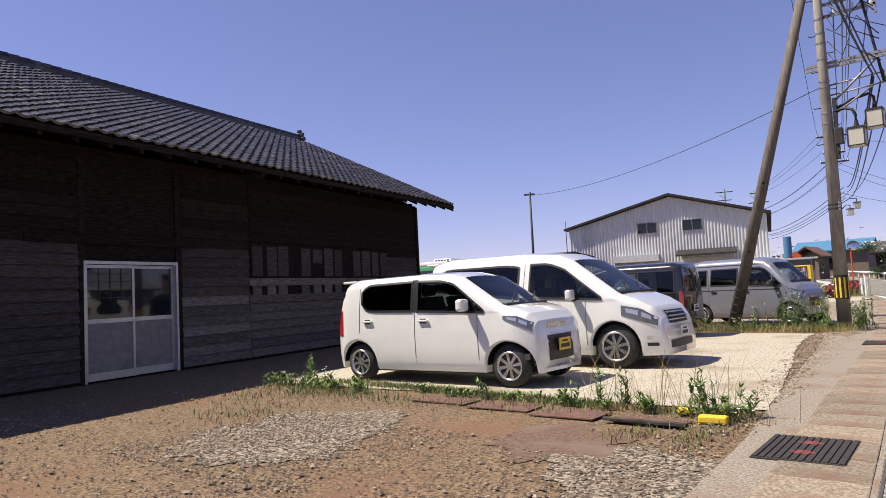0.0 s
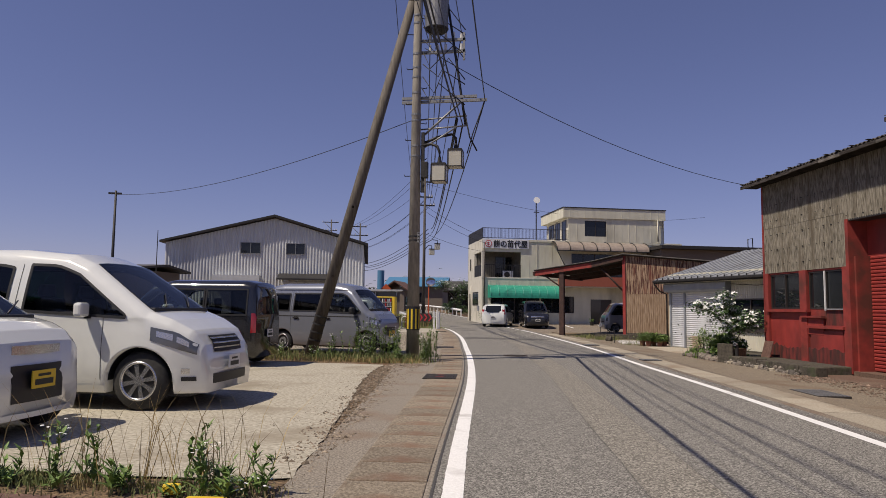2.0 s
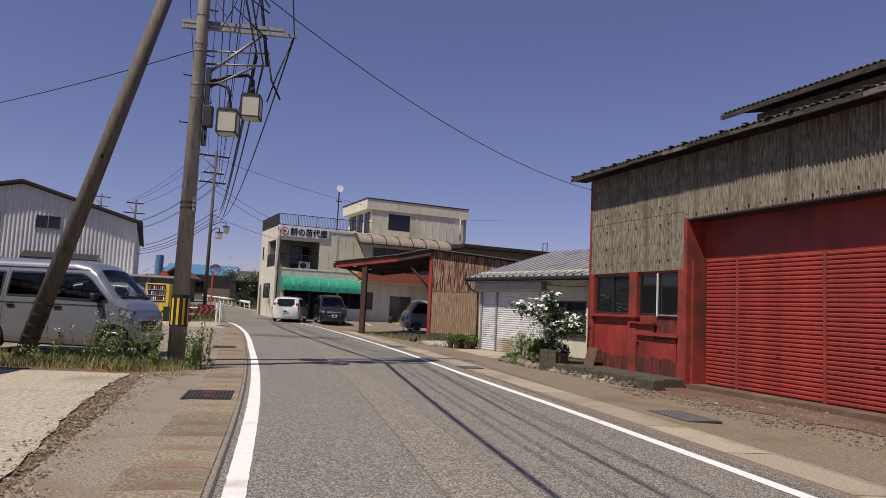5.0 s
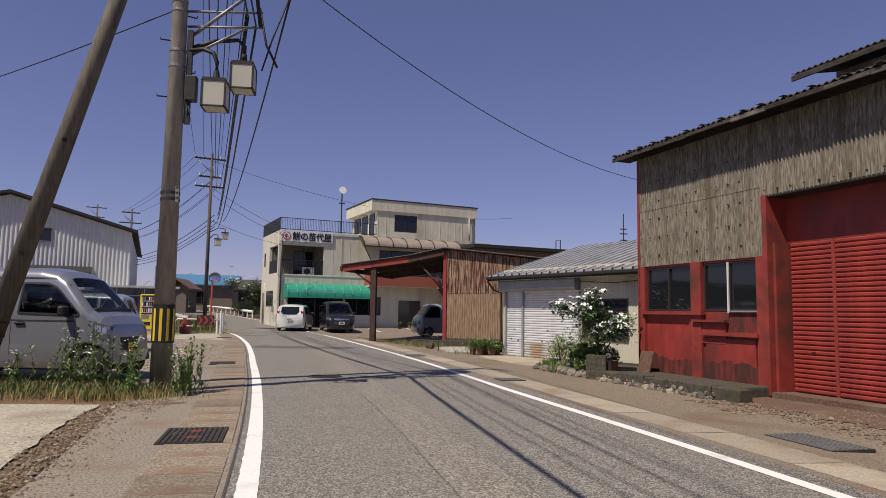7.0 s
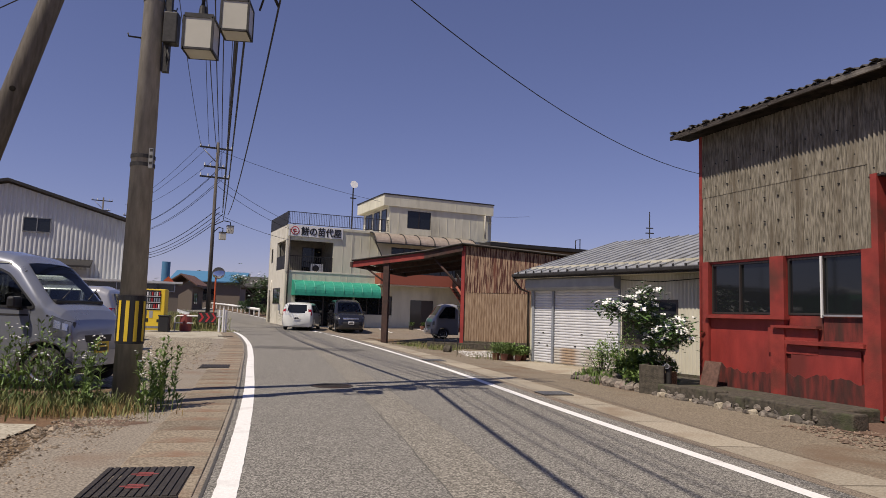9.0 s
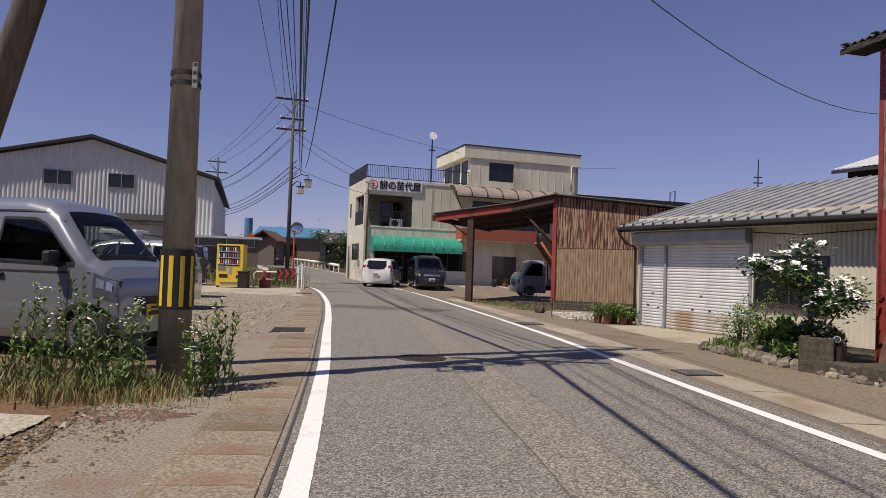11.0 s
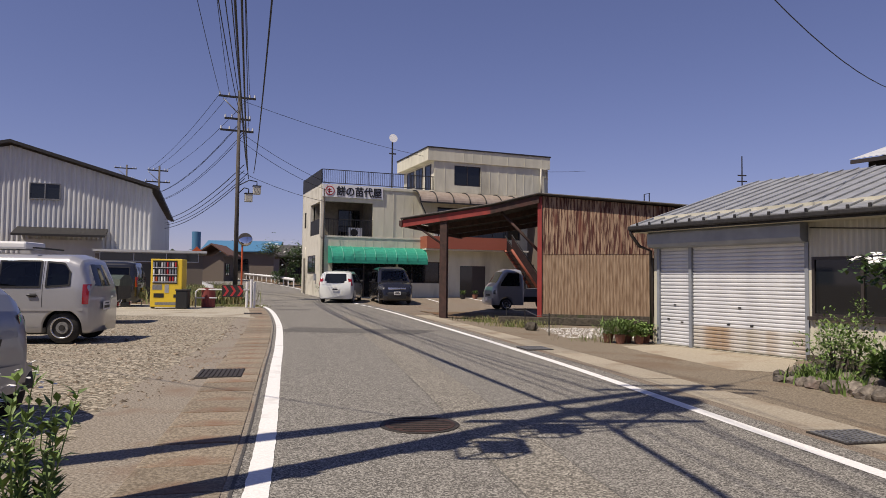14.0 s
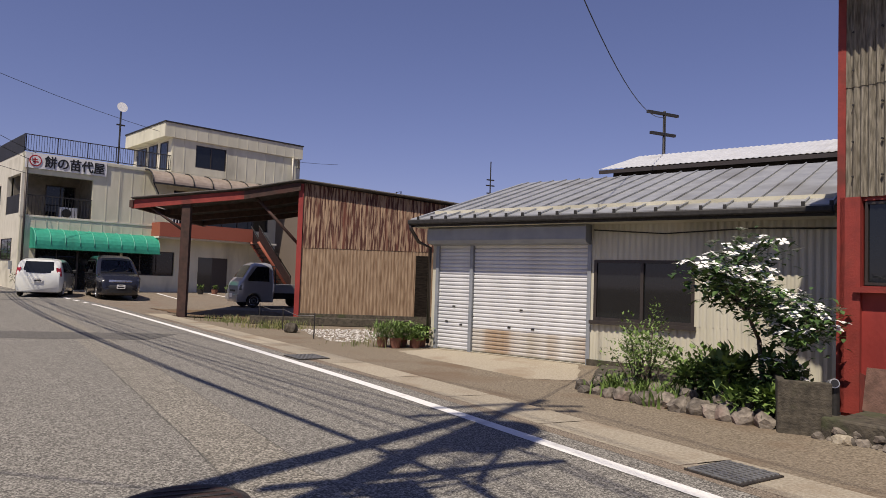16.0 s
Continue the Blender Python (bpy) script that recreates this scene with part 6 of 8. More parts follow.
def rack(c, sh):
    for x in (1.0, 1.9):
        part("roof_bar", bx(x, -0.6, 1.72, x + 0.05, 0.6, 1.75), black, c)
    part("roof_box", bx(1.3, -0.5, 1.72, 2.2, 0.3, 1.86, 0.04), white_plastic, c)
    for s in (1, -1):
        sh.side_panel("side_moulding", flat(0.66), flat(0.6), 0.1, 3.1, s, car_silver2, c, 0.015, 8, 1)


car("kei_hatchback", pose(-6.62, 30.2, 0.01, 0, 0, 183) @ Matrix.Translation((-s5.wheels[0], -(s5.W - 0.1), 0)), car_silver2, "silver kei hatchback with a roof rack on gravel", "car", s5, "steel",
    [(0.34, 0.75, [(0.3, 1.06), (0.8, 1.02)], [(0.34, 1.3), (0.45, 1.46), (0.8, 1.49)]), (0.84, 1.55, flat(1.02), flat(1.5)), (1.62, 2.5, [(1.6, 1.02), (2.6, 0.99)], [(1.6, 1.5), (2.0, 1.44), (2.6, 1.03)])],
    [(0.8, 0.6, 1.5), (1.58, 0.3, 1.5), (2.4, 0.36, 1.0)], (2.12, 2.68, 2.1), (1.05, 1.45, 0.5), None, (0.02, 0.12, 0.72, 1.08), rack)

# white hatchback and grey van before the shop
s6 = Shell(3.9, 1.72, [(0, 0.9), (0.03, 1.05), (0.25, 1.48), (0.6, 1.55), (1.8, 1.56), (2.2, 1.48), (3.1, 0.98), (3.6, 0.86), (3.82, 0.7), (3.9, 0.5)], (0.65, 3.15), 0.3, 0.95, 0.2, 0.18, 0.35, 0.22)
car("white_hatchback", pose(-3.7, 51.3, gz(-3.7, 52.5), 0, 0, 85), car_white, "white compact hatchback parked before the shop", "car", s6, "steel",
    [(0.4, 1.35, flat(1.0), flat(1.42)), (1.4, 2.7, flat(1.0), [(1.4, 1.42), (2.0, 1.4), (2.7, 1.05)])], [(1.37, 0.3, 1.42), (2.5, 0.36, 1.0)], (2.2, 3.05, 2.3), (0.98, 1.44, 0.66), None, (0.02, 0.15, 0.85, 1.2))
s7 = Shell(4.3, 1.7, [(0, 1.1), (0.04, 1.6), (0.15, 1.8), (0.5, 1.85), (2.4, 1.84), (2.75, 1.72), (3.5, 1.1), (3.95, 0.98), (4.2, 0.8), (4.3, 0.5)], (0.75, 3.5), 0.31, 1.02, 0.2, 0.15, 0.35, 0.18)


def grey_extra(c, sh):
    sh.end_panel("grille", True, 0.72, 0.82, -0.45, 0.45, chrome, c, 0.012, "bright grille bar")
    sh.end_panel("intake", True, 0.28, 0.6, -0.62, 0.62, black, c, 0.01)


car("grey_van", pose(-1.4, 55.4, gz(-1.4, 54), 0, 0, -80), car_grey, "dark grey van parked nose out before the shop", "van", s7, "steel",
    [(0.3, 1.4, flat(1.08), flat(1.62)), (1.5, 2.4, flat(1.08), flat(1.62)), (2.46, 3.3, [(2.4, 1.08), (3.4, 1.05)], [(2.4, 1.62), (2.7, 1.55), (3.4, 1.08)])], [(1.45, 0.3, 1.7), (2.43, 0.3, 1.66)], (2.78, 3.47, 2.8), (1.1, 1.6, 0.6),
    (3.6, 4.15, [(3.6, 0.82), (4.15, 0.7)], [(3.6, 0.98), (4.15, 0.84)]), (0, 0.08, 0.9, 1.5), grey_extra)


def kei_truck():
    sh = Shell(3.4, 1.48, [(1.95, 1.0), (1.96, 1.5), (2.02, 1.74), (2.2, 1.78), (2.6, 1.74), (2.8, 1.62), (3.2, 1.08), (3.34, 0.95), (3.4, 0.5)], (0.75, 2.75), 0.27, 1.05, 0.22, 0.14, 0.2, 0.05)
    c = root("kei_truck", pose(6.75, 48.4, gz(4, 48), 0, 0, 190), "silver kei truck with an open bed under the shed", "truck")
    body = Shell(1.45, 1.48, [(0, 1.0), (0.02, 1.6), (0.08, 1.76), (0.25, 1.8), (0.75, 1.78), (0.9, 1.69), (1.24, 1.16), (1.37, 1.03), (1.43, 0.86), (1.45, 0.4)], (0.8,), 0.27, 1.05, 0.22, 0.14, 0.2, 0.05)
    cab = new("cab")
    cab.parent = c
    cab.location = (1.95, 0, 0)
    body.body("cab_shell", car_silver2, cab)
    for s in (1, -1):
        body.side_panel("side_window", [(0, 1.64), (0.7, 1.64), (1.12, 1.1)], flat(1.06), 0.2, 1.08, s, glass, cab)
        body.side_panel("headlamp", flat(0.9), flat(0.7), 1.3, 1.4, s, lamp_clear, cab, 0.01, 3, 3)
        for x in (0.6, 2.75):
            wheel(c, x, s * 0.7, 0.27, s, "steel")
    body.screen("windscreen", 0.92, 1.22, glass, cab)
    body.end_panel("grille", True, 0.62, 0.7, -0.4, 0.4, black, cab)
    part("bumper", bx(1.4, -0.7, 0.28, 1.5, 0.7, 0.52, 0.03), car_silver2, cab)
    part("number_plate", bx(1.502, -0.16, 0.4, 1.512, 0.16, 0.55), plate_white, cab)
    part("bed", box(box(box(bx(0, -0.72, 0.6, 1.92, 0.72, 0.66), 0, -0.72, 0.66, 1.92, -0.68, 0.95), 0, 0.68, 0.66, 1.92, 0.72, 0.95), 0, -0.68, 0.66, 0.04, 0.68, 0.95), car_silver2, c)
    part("chassis", bx(0.1, -0.4, 0.35, 2.4, 0.4, 0.6), black, c)
    part("guard_frame", box(box(bx(1.86, -0.7, 0.95, 1.9, -0.66, 1.7), 1.86, 0.66, 0.95, 1.9, 0.7, 1.7), 1.86, -0.66, 1.66, 1.9, 0.66, 1.7), dark_steel, c)
    return c


kei_truck()


def covered_pickup():
    c = root("covered_pickup", pose(-9.9, 36.6, 0.01, 0, 0, 184), "dark pickup bed covered with a green tarpaulin", "truck")
    part("bed", bx(-0.2, -0.75, 0.5, 2.4, 0.75, 0.95, 0.03), car_black, c)
    part("tarpaulin", bx(-0.4, -0.8, 0.95, 2.4, 0.8, 1.12, 0.04), leaf_dark, c, "dark green tarpaulin")
    part("cab", bx(2.4, -0.78, 0.4, 4.0, 0.78, 1.75, 0.12), car_black, c)
    for x in (0.5, 3.2):
        for s in (1, -1):
            wheel(c, x, s * 0.74, 0.3, s, "steel")
    return c


covered_pickup()
s8 = Shell(4.2, 1.7, [(0, 1.0), (0.04, 1.4), (0.15, 1.75), (0.5, 1.8), (2.4, 1.8), (3.4, 1.1), (4.0, 0.95), (4.2, 0.55)], (0.75, 3.4), 0.31, 1.02, 0.2, 0.15, 0.35, 0.18)
car("black_van", pose(-11.2, 46.4, 0.01, 0, 0, 188), car_black, "black van parked beside the vending machine", "van", s8, "steel",
    [(0.3, 1.4, flat(1.08), flat(1.6)), (1.5, 2.4, flat(1.08), flat(1.6))], [], (2.5, 3.3, 2.6), (1.1, 1.6, 0.6), None, (0, 0.08, 0.8, 1.2), None, plate_yellow)


# ---- poles, lamps and cables ----
def band(bm, x, y, z, r, h=0.05):
    return cyl(bm, (x, y, z - h / 2), (x, y, z + h / 2), r, seg=20)


PX, PY = -2.67, 20.72


def utility_pole():
    p = root("utility_pole", pose(PX, PY, 0), "grey concrete utility pole with striped guard and transformer", "utility pole")
    H = 13.0
    rad = lambda z: 0.157 - 0.0072 * z
    part("shaft", cy((0, 0, -0.1), (0, 0, H), rad(0), rad(H), 24), pole_mat, p, smooth=True)
    part("guard_sleeve", cy((0, 0, 0.73), (0, 0, 1.3), 0.163, 0.16, 32), black, p, "black sleeve with yellow stripes")
    for k in range(10):
        a = k * math.tau / 10 + 0.2
        bm = bmesh.new()
        for i in range(3):
            a0, a1 = a + i * 0.085, a + (i + 1) * 0.085
            v = [bm.verts.new((0.1665 * math.cos(t), 0.1665 * math.sin(t), z)) for t, z in ((a0, 0.76), (a1, 0.76), (a1, 1.24), (a0, 1.24))]
            bm.faces.new(v)
        part("yellow_stripe", bm, yellow, p)
    for z in (2.9, 3.0, 5.0, 5.25, 5.9, 6.05, 6.6, 7.0, 7.25, 7.6, 8.4, 8.6, 9.0):
        part("steel_band", band(bmesh.new(), 0, 0, z, rad(z) + 0.008, 0.045), galv if z > 4 else dark_steel, p)
    for k, z in enumerate([1.8 + 0.45 * i for i in range(6, 22)]):
        a = 0.4 if k % 2 else 0.4 + math.pi
        r = rad(z)
        tube("step_bolt", [(r * math.cos(a), r * math.sin(a), z), ((r + 0.14) * math.cos(a), (r + 0.14) * math.sin(a), z - 0.01), ((r + 0.15) * math.cos(a), (r + 0.15) * math.sin(a), z + 0.03)], 0.011, dark_steel, p)
    part("label_plate", bx(0.1, -0.115, 2.85, 0.15, -0.09, 3.1), galv, p, "dull metal plate with unreadable marks")
    for z in (2.68, 2.76, 2.84):
        part("plate_mark", bx(0.11, -0.117, z + 0.22, 0.145, -0.1155, z + 0.25), dark_steel, p)
    # cross arms reach over the road
    for z, a, b in ((6.38, -0.4, 1.75), (6.48, -0.4, 1.5), (7.65, -0.1, 1.2), (7.95, -0.1, 1.2), (10.8, -0.9, 1.0), (11.6, -0.9, 0.9)):
        part("cross_arm", bx(a, 0.1, z, b, 0.17, z + 0.065), galv, p)
    for z in (5.95, 5.7):
        tube("side_arm", [(0.1, 0.1, z), (1.25, 0.15, z + 0.08)], 0.02, galv, p)
    tube("brace", [(0.12, 0.1, 5.5), (1.1, 0.14, 6.38)], 0.028, galv, p)
    tube("brace", [(0.12, 0.1, 5.2), (1.0, 0.14, 5.75)], 0.022, galv, p)
    part("hanger", bx(1.14, 0.1, 7.45, 1.19, 0.16, 8.15), galv, p)
    for x in (0.3, 0.5, 0.7, 0.9, 1.1):
        for z in (7.715, 8.015):
            part("insulator", cy((x, 0.14, z), (x, 0.14, z + 0.16), 0.045, 0.03, 8), insul, p)
    for x in (-0.8, 0.1, 0.9):
        part("insulator", cy((x, 0.14, 10.88), (x, 0.14, 11.06), 0.05, 0.035, 8), insul, p)
    tr = new("transformer")
    tr.parent = p
    part("tank", cy((0.48, 0.05, 8.25), (0.48, 0.05, 9.35), 0.29, 0.29, 24), galv, tr, "grey transformer drum", smooth=False)
    part("cap", cy((0.48, 0.05, 9.35), (0.48, 0.05, 9.43), 0.31, 0.27, 24), galv, tr)
    part("bottom_rim", cy((0.48, 0.05, 8.19), (0.48, 0.05, 8.25), 0.26, 0.3, 24), dark_steel, tr)
    for k in range(3):
        part("bushing", cy((0.35 + 0.13 * k, -0.05, 9.43), (0.35 + 0.13 * k, -0.05, 9.65), 0.04, 0.025, 8), insul, tr)
    tube("hanging_cable", [(0.75, 0.1, 8.9), (0.95, 0.12, 7.6), (1.1, 0.14, 6.6), (1.22, 0.14, 5.8)], 0.035, cable_mat, p)
    tube("hanging_cable", [(1.7, 0.14, 6.42), (1.4, 0.2, 5.6), (1.25, 0.25, 5.1)], 0.014, cable_mat, p)
    tube("hanging_cable", [(1.2, 0.14, 6.1), (1.32, 0.16, 5.5), (1.5, 0.2, 5.15)], 0.02, cable_mat, p)
    part("meter_box", bx(0.15, -0.1, 4.45, 0.32, 0.06, 4.85, 0.015), dark_steel, p)
    part("cable_duct", bx(0.14, -0.03, 4.1, 0.22, 0.05, 5.6), dark_steel, p)
    tube("hanging_cable", [(0.2, -0.05, 4.4), (0.25, -0.08, 4.25), (0.22, -0.06, 4.18), (0.18, -0.04, 4.35)], 0.008, cable_mat, p)
    for k in range(7):
        z = 6.7 + k * 0.32
        tube("jumper_cable", [(0.15, 0.0, z), (0.35 + 0.1 * (k % 3), -0.05, z - 0.35 - 0.1 * (k % 2)), (0.55 + 0.12 * (k % 4), 0.05, z + 0.15), (1.2, 0.12, z - 0.4 + 0.2 * (k % 2))], 0.014, cable_mat, p)
    return p


utility_pole()


def strut_pole():
    foot, head = Vector((-5.33, 20.75, -0.1)), Vector((PX + 0.1, PY + 0.28, 10.2))
    p = root("strut_pole", pose(*foot), "brown leaning timber strut pole bracing the utility pole", "pole")
    d = head - foot
    part("shaft", cy((0, 0, 0), d, 0.155, 0.105, 20), strut_mat, p, smooth=True)
    u = d.normalized()
    for t in (0.55, 0.75, 0.95, 1.15):
        part("iron_band", cy(u * t * 1.0, u * (t + 0.035), 0.162 - t * 0.003, seg=20), dark_steel, p)
    for t in (2.2, 4.0):
        part("knot", cy(u * t + Vector((0.05, -0.13, 0)), u * t + Vector((0.05, -0.15, 0)), 0.035, seg=8), dark_wood, p)


strut_pole()


def street_lamp(x, y, z, arm, label):
    l = root("street_lamp", pose(PX, PY, 0), label, "street lamp", "lamps on the utility pole")
    tube("arm", arm, 0.035, dark_steel, l, seg=8)
    s = 0.172
    part("socket", cy((x, y, z + 0.25), (x, y, z + 0.42), 0.06, 0.04, 10), dark_steel, l)
    fr = bmesh.new()
    for a in (-s, s):
        for b in (-s, s):
            box(fr, x + a - 0.014, y + b - 0.014, z - 0.2, x + a + 0.014, y + b + 0.014, z + 0.22)
    for zz in (z - 0.2, z + 0.2):
        for a in (-s, s):
            box(fr, x - s, y + a - 0.014, zz, x + s, y + a + 0.014, zz + 0.025)
            box(fr, x + a - 0.014, y - s, zz, x + a + 0.014, y + s, zz + 0.025)
    part("lamp_frame", fr, dark_steel, l)
    part("lid", bx(x - s, y - s, z + 0.222, x + s, y + s, z + 0.26), dark_steel, l)
    for q in ((x - s, y - s - 0.004, x + s, y - s + 0.004), (x - s, y + s - 0.004, x + s, y + s + 0.004), (x - s - 0.004, y - s, x - s + 0.004, y + s), (x + s - 0.004, y - s, x + s + 0.004, y + s)):
        part("pane", bx(q[0], q[1], z - 0.175, q[2], q[3], z + 0.2), lamp_pane, l).visible_shadow = False
    part("pane", bx(x - s, y - s, z - 0.2, x + s, y + s, z - 0.19), lamp_pane, l).visible_shadow = False


street_lamp(0.62, -0.1, 4.52, [(0.15, 0, 5.27), (0.4, -0.05, 5.29), (0.56, -0.09, 5.22), (0.62, -0.1, 5.07), (0.62, -0.1, 4.92)], "boxy street lamp with grey panes on a bent arm")
street_lamp(0.95, 0.35, 4.97, [(0.15, 0.05, 5.32), (0.5, 0.2, 5.52), (0.85, 0.33, 5.62), (0.95, 0.35, 5.52), (0.95, 0.35, 5.37)], "boxy street lamp with yellowed panes on a bent arm")


def far_pole(x, y, z0, h, label, arms=((0.3, 1.0), (1.4, 0.7), (2.0, 0.9)), r=0.125, lamp=False, ang=20):
    p = root("utility_pole", pose(x, y, z0, 0, 0, ang), label, "utility pole")
    part("shaft", cy((0, 0, -0.2), (0, 0, h), r, r * 0.6, 14), far_pole_mat if r > 0.1 else dark_steel, p, smooth=True)
    for d, w in arms:
        part("cross_arm", bx(-w, -0.05, h - d - 0.09, w * 0.8, 0.05, h - d), dark_steel, p)
        for k in () if r < 0.1 else (-0.95, -0.5, 0.5, 0.75):
            part("insulator", cy((w * k, 0, h - d), (w * k, 0, h - d + 0.15), 0.05, 0.03, 8), insul, p)
    if r > 0.1:
        tube("brace", [(0, 0, h - 1.2), (-0.8, 0, h - 0.45)], 0.03, galv, p)
    if lamp:
        for k, (dx, zz) in enumerate(((0.55, 5.1), (0.95, 5.5))):
            tube("lamp_arm", [(0.05, 0, zz + 0.3), (dx * 0.6, 0, zz + 0.6), (dx, 0, zz + 0.55), (dx, 0, zz + 0.3)], 0.03, dark_steel, p)
            part("lamp", bx(dx - 0.18, -0.18, zz - 0.1, dx + 0.18, 0.18, zz + 0.3, 0.02), lamp_pane, p, "boxy lamp")
            part("lamp_lid", bx(dx - 0.2, -0.2, zz + 0.3, dx + 0.2, 0.2, zz + 0.34), dark_steel, p)
    return p


far_pole(-8.72, 52.0, 0.05, 10.6, "far concrete utility pole with cross arms and lamps", lamp=True)
far_pole(-19.5, 72, 0.4, 9.5, "distant utility pole with a transformer", ((0.3, 0.8), (1.2, 1.0)))
far_pole(-27.5, 86, 0.7, 11.5, "distant utility pole against the sky", ((0.3, 1.1), (1.3, 0.9)))
far_pole(-21.7, 35.85, 0, 7.1, "thin dark pole behind the house", ((0.1, 0.35),), 0.09)
far_pole(15.8, 37.0, 0, 7.3, "distant pole with two short arms behind the shed", ((0.05, 0.75), (0.75, 0.6)), 0.08, ang=0)
an = root("roof_antenna", pose(16.6, 50.5, 0), "thin dark antenna mast behind the sheds", "antenna")
part("mast", cy((0, 0, 0), (0, 0, 7.6), 0.05, 0.03, 8), dark_steel, an)
for z, w in ((6.3, 0.25), (6.6, 0.22), (5.9, 0.2)):
    part("element", bx(-w, -0.02, z, w, 0.02, z + 0.06), dark_steel, an)
an2 = root("roof_antenna", pose(-22.2, 40.5, 0), "thin aerial mast beside the warehouse", "antenna")
part("mast", cy((0, 0, 0), (0, 0, 5.6), 0.04, 0.02, 8), dark_steel, an2)


def cable(p, q, sag, r=0.012, label="thin black overhead cable", n=14):
    p, q = Vector(p), Vector(q)
    pts = [p.lerp(q, i / n) - Vector((0, 0, sag * 4 * (i / n) * (1 - i / n))) for i in range(n + 1)]
    c = tube("overhead_cable", pts, r, cable_mat, None, "", 5)
    return tagged(c, label, "cable", "overhead cables")


A = (PX, PY)
B = (-8.72, 52.0)
ux, uy = math.cos(radians(20)), math.sin(radians(20))
for x, z, zb, k in ((-0.8, 11.05, 10.4, -0.95), (0.1, 11.05, 10.4, -0.5), (0.9, 11.05, 10.4, 0.5)):
    cable((A[0] + x, A[1] + 0.14, z), (B[0] + k * ux, B[1] + k * uy, zb), 0.5)
    cable((A[0] + x, A[1] + 0.14, z), (A[0] + x + 3.6, A[1] - 32, 11.2), 0.5)
    cable((B[0] + k * ux, B[1] + k * uy, zb), (-19.5 + k, 72, 9.6), 0.4)
for x, z, zb, r in ((0.3, 7.87, 9.1, 0.014), (0.5, 7.87, 9.1, 0.014), (0.7, 8.17, 8.5, 0.014), (1.1, 8.17, 8.5, 0.014), (1.0, 6.05, 6.9, 0.022), (1.02, 5.95, 6.6, 0.02), (1.7, 6.42, 6.5, 0.018), (1.15, 5.8, 6.2, 0.02)):
    cable((A[0] + x, A[1] + 0.14, z), (B[0] + 0.45 * x, B[1] + 0.1, zb), 0.7, r)
    cable((B[0] + 0.3 * x, B[1], zb), (-19.5 + 0.4 * x, 72, zb - 1.2), 0.5, r)
    cable((A[0] + x, A[1] + 0.1, z), (A[0] + 0.6 * x + 3.2, A[1] - 32, z + 0.3), 0.7, r * 0.7)
# service drops
cable((A[0] + 0.2, A[1], 7.75), (15.8, 37, 7.1), 1.75, 0.01, "thin twisted cable running over the road to a far pole", 24)
cable((A[0], A[1], 5.95), (-21.7, 35.85, 6.9), 0.55, 0.01, "thin service cable running off behind the house")
cable((B[0], B[1], 8.6), (-4.6, 57.1, 6.7), 0.2, 0.012, "service cable to the shop")
cable((B[0], B[1], 8.2), (-4.3, 57.3, 6.2), 0.3, 0.012, "service cable to the shop")
cable((B[0], B[1], 10.2), (14, 70, 9.9), 1.2, 0.012, "thin cable crossing over the shop")
cable((B[0], B[1], 6.6), (-4.4, 57.2, 5.6), 0.2, 0.012, "service cable to the shop")


# ---- plants ----
def leaf_quads(VS, FS, c, d, up, ln, w, fold=0.25):
    """One pointed leaf of two folded halves from c along d."""
    d = d.normalized()
    s = d.cross(up)
    s = s.normalized() if s.length > 1e-4 else Vector((1, 0, 0))
    n = s.cross(d)
    o = len(VS)
    VS += [tuple(c), tuple(c + d * ln * 0.45 + s * w + n * w * fold), tuple(c + d * ln - n * ln * 0.12), tuple(c + d * ln * 0.45 - s * w + n * w * fold), tuple(c + d * ln * 0.5)]
    FS += [(o, o + 1, o + 4), (o + 1, o + 2, o + 4), (o, o + 4, o + 3), (o + 4, o + 2, o + 3)]


def rnd_dir(r, up=0.3):
    a = r.uniform(0, math.tau)
    z = r.uniform(-0.4, 1) * 1.0 + up
    return Vector((math.cos(a), math.sin(a), z)).normalized()


def grass(name, spots, label, mat, h0, h1, seed, width=0.006, kind="stuff"):
    """Blades: spots are (x, y, spread x, spread y, count)."""
    r = random.Random(seed)
    VS, FS = [], []
    for x, y, sx, sy, n in spots:
        for _ in range(n):
            px, py = x + r.gauss(0, sx), y + r.gauss(0, sy)
            z = gz(px, py)
            h = r.uniform(h0, h1)
            a = r.uniform(0, math.tau)
            b = r.uniform(0, math.tau)
            w = width * r.uniform(0.6, 1.6)
            lx, ly = math.cos(a) * h * r.uniform(0.1, 0.7), math.sin(a) * h * r.uniform(0.1, 0.7)
            wx, wy = math.cos(b) * w, math.sin(b) * w
            o = len(VS)
            VS += [(px - wx, py - wy, z), (px + wx, py + wy, z), (px + lx * 0.4 + wx * 0.8, py + ly * 0.4 + wy * 0.8, z + h * 0.65), (px + lx * 0.4 - wx * 0.8, py + ly * 0.4 - wy * 0.8, z + h * 0.65), (px + lx, py + ly, z + h)]
            FS += [(o, o + 1, o + 2, o + 3), (o + 3, o + 2, o + 4)]
    return tagged(raw(name, VS, FS, mat), label, kind=kind)


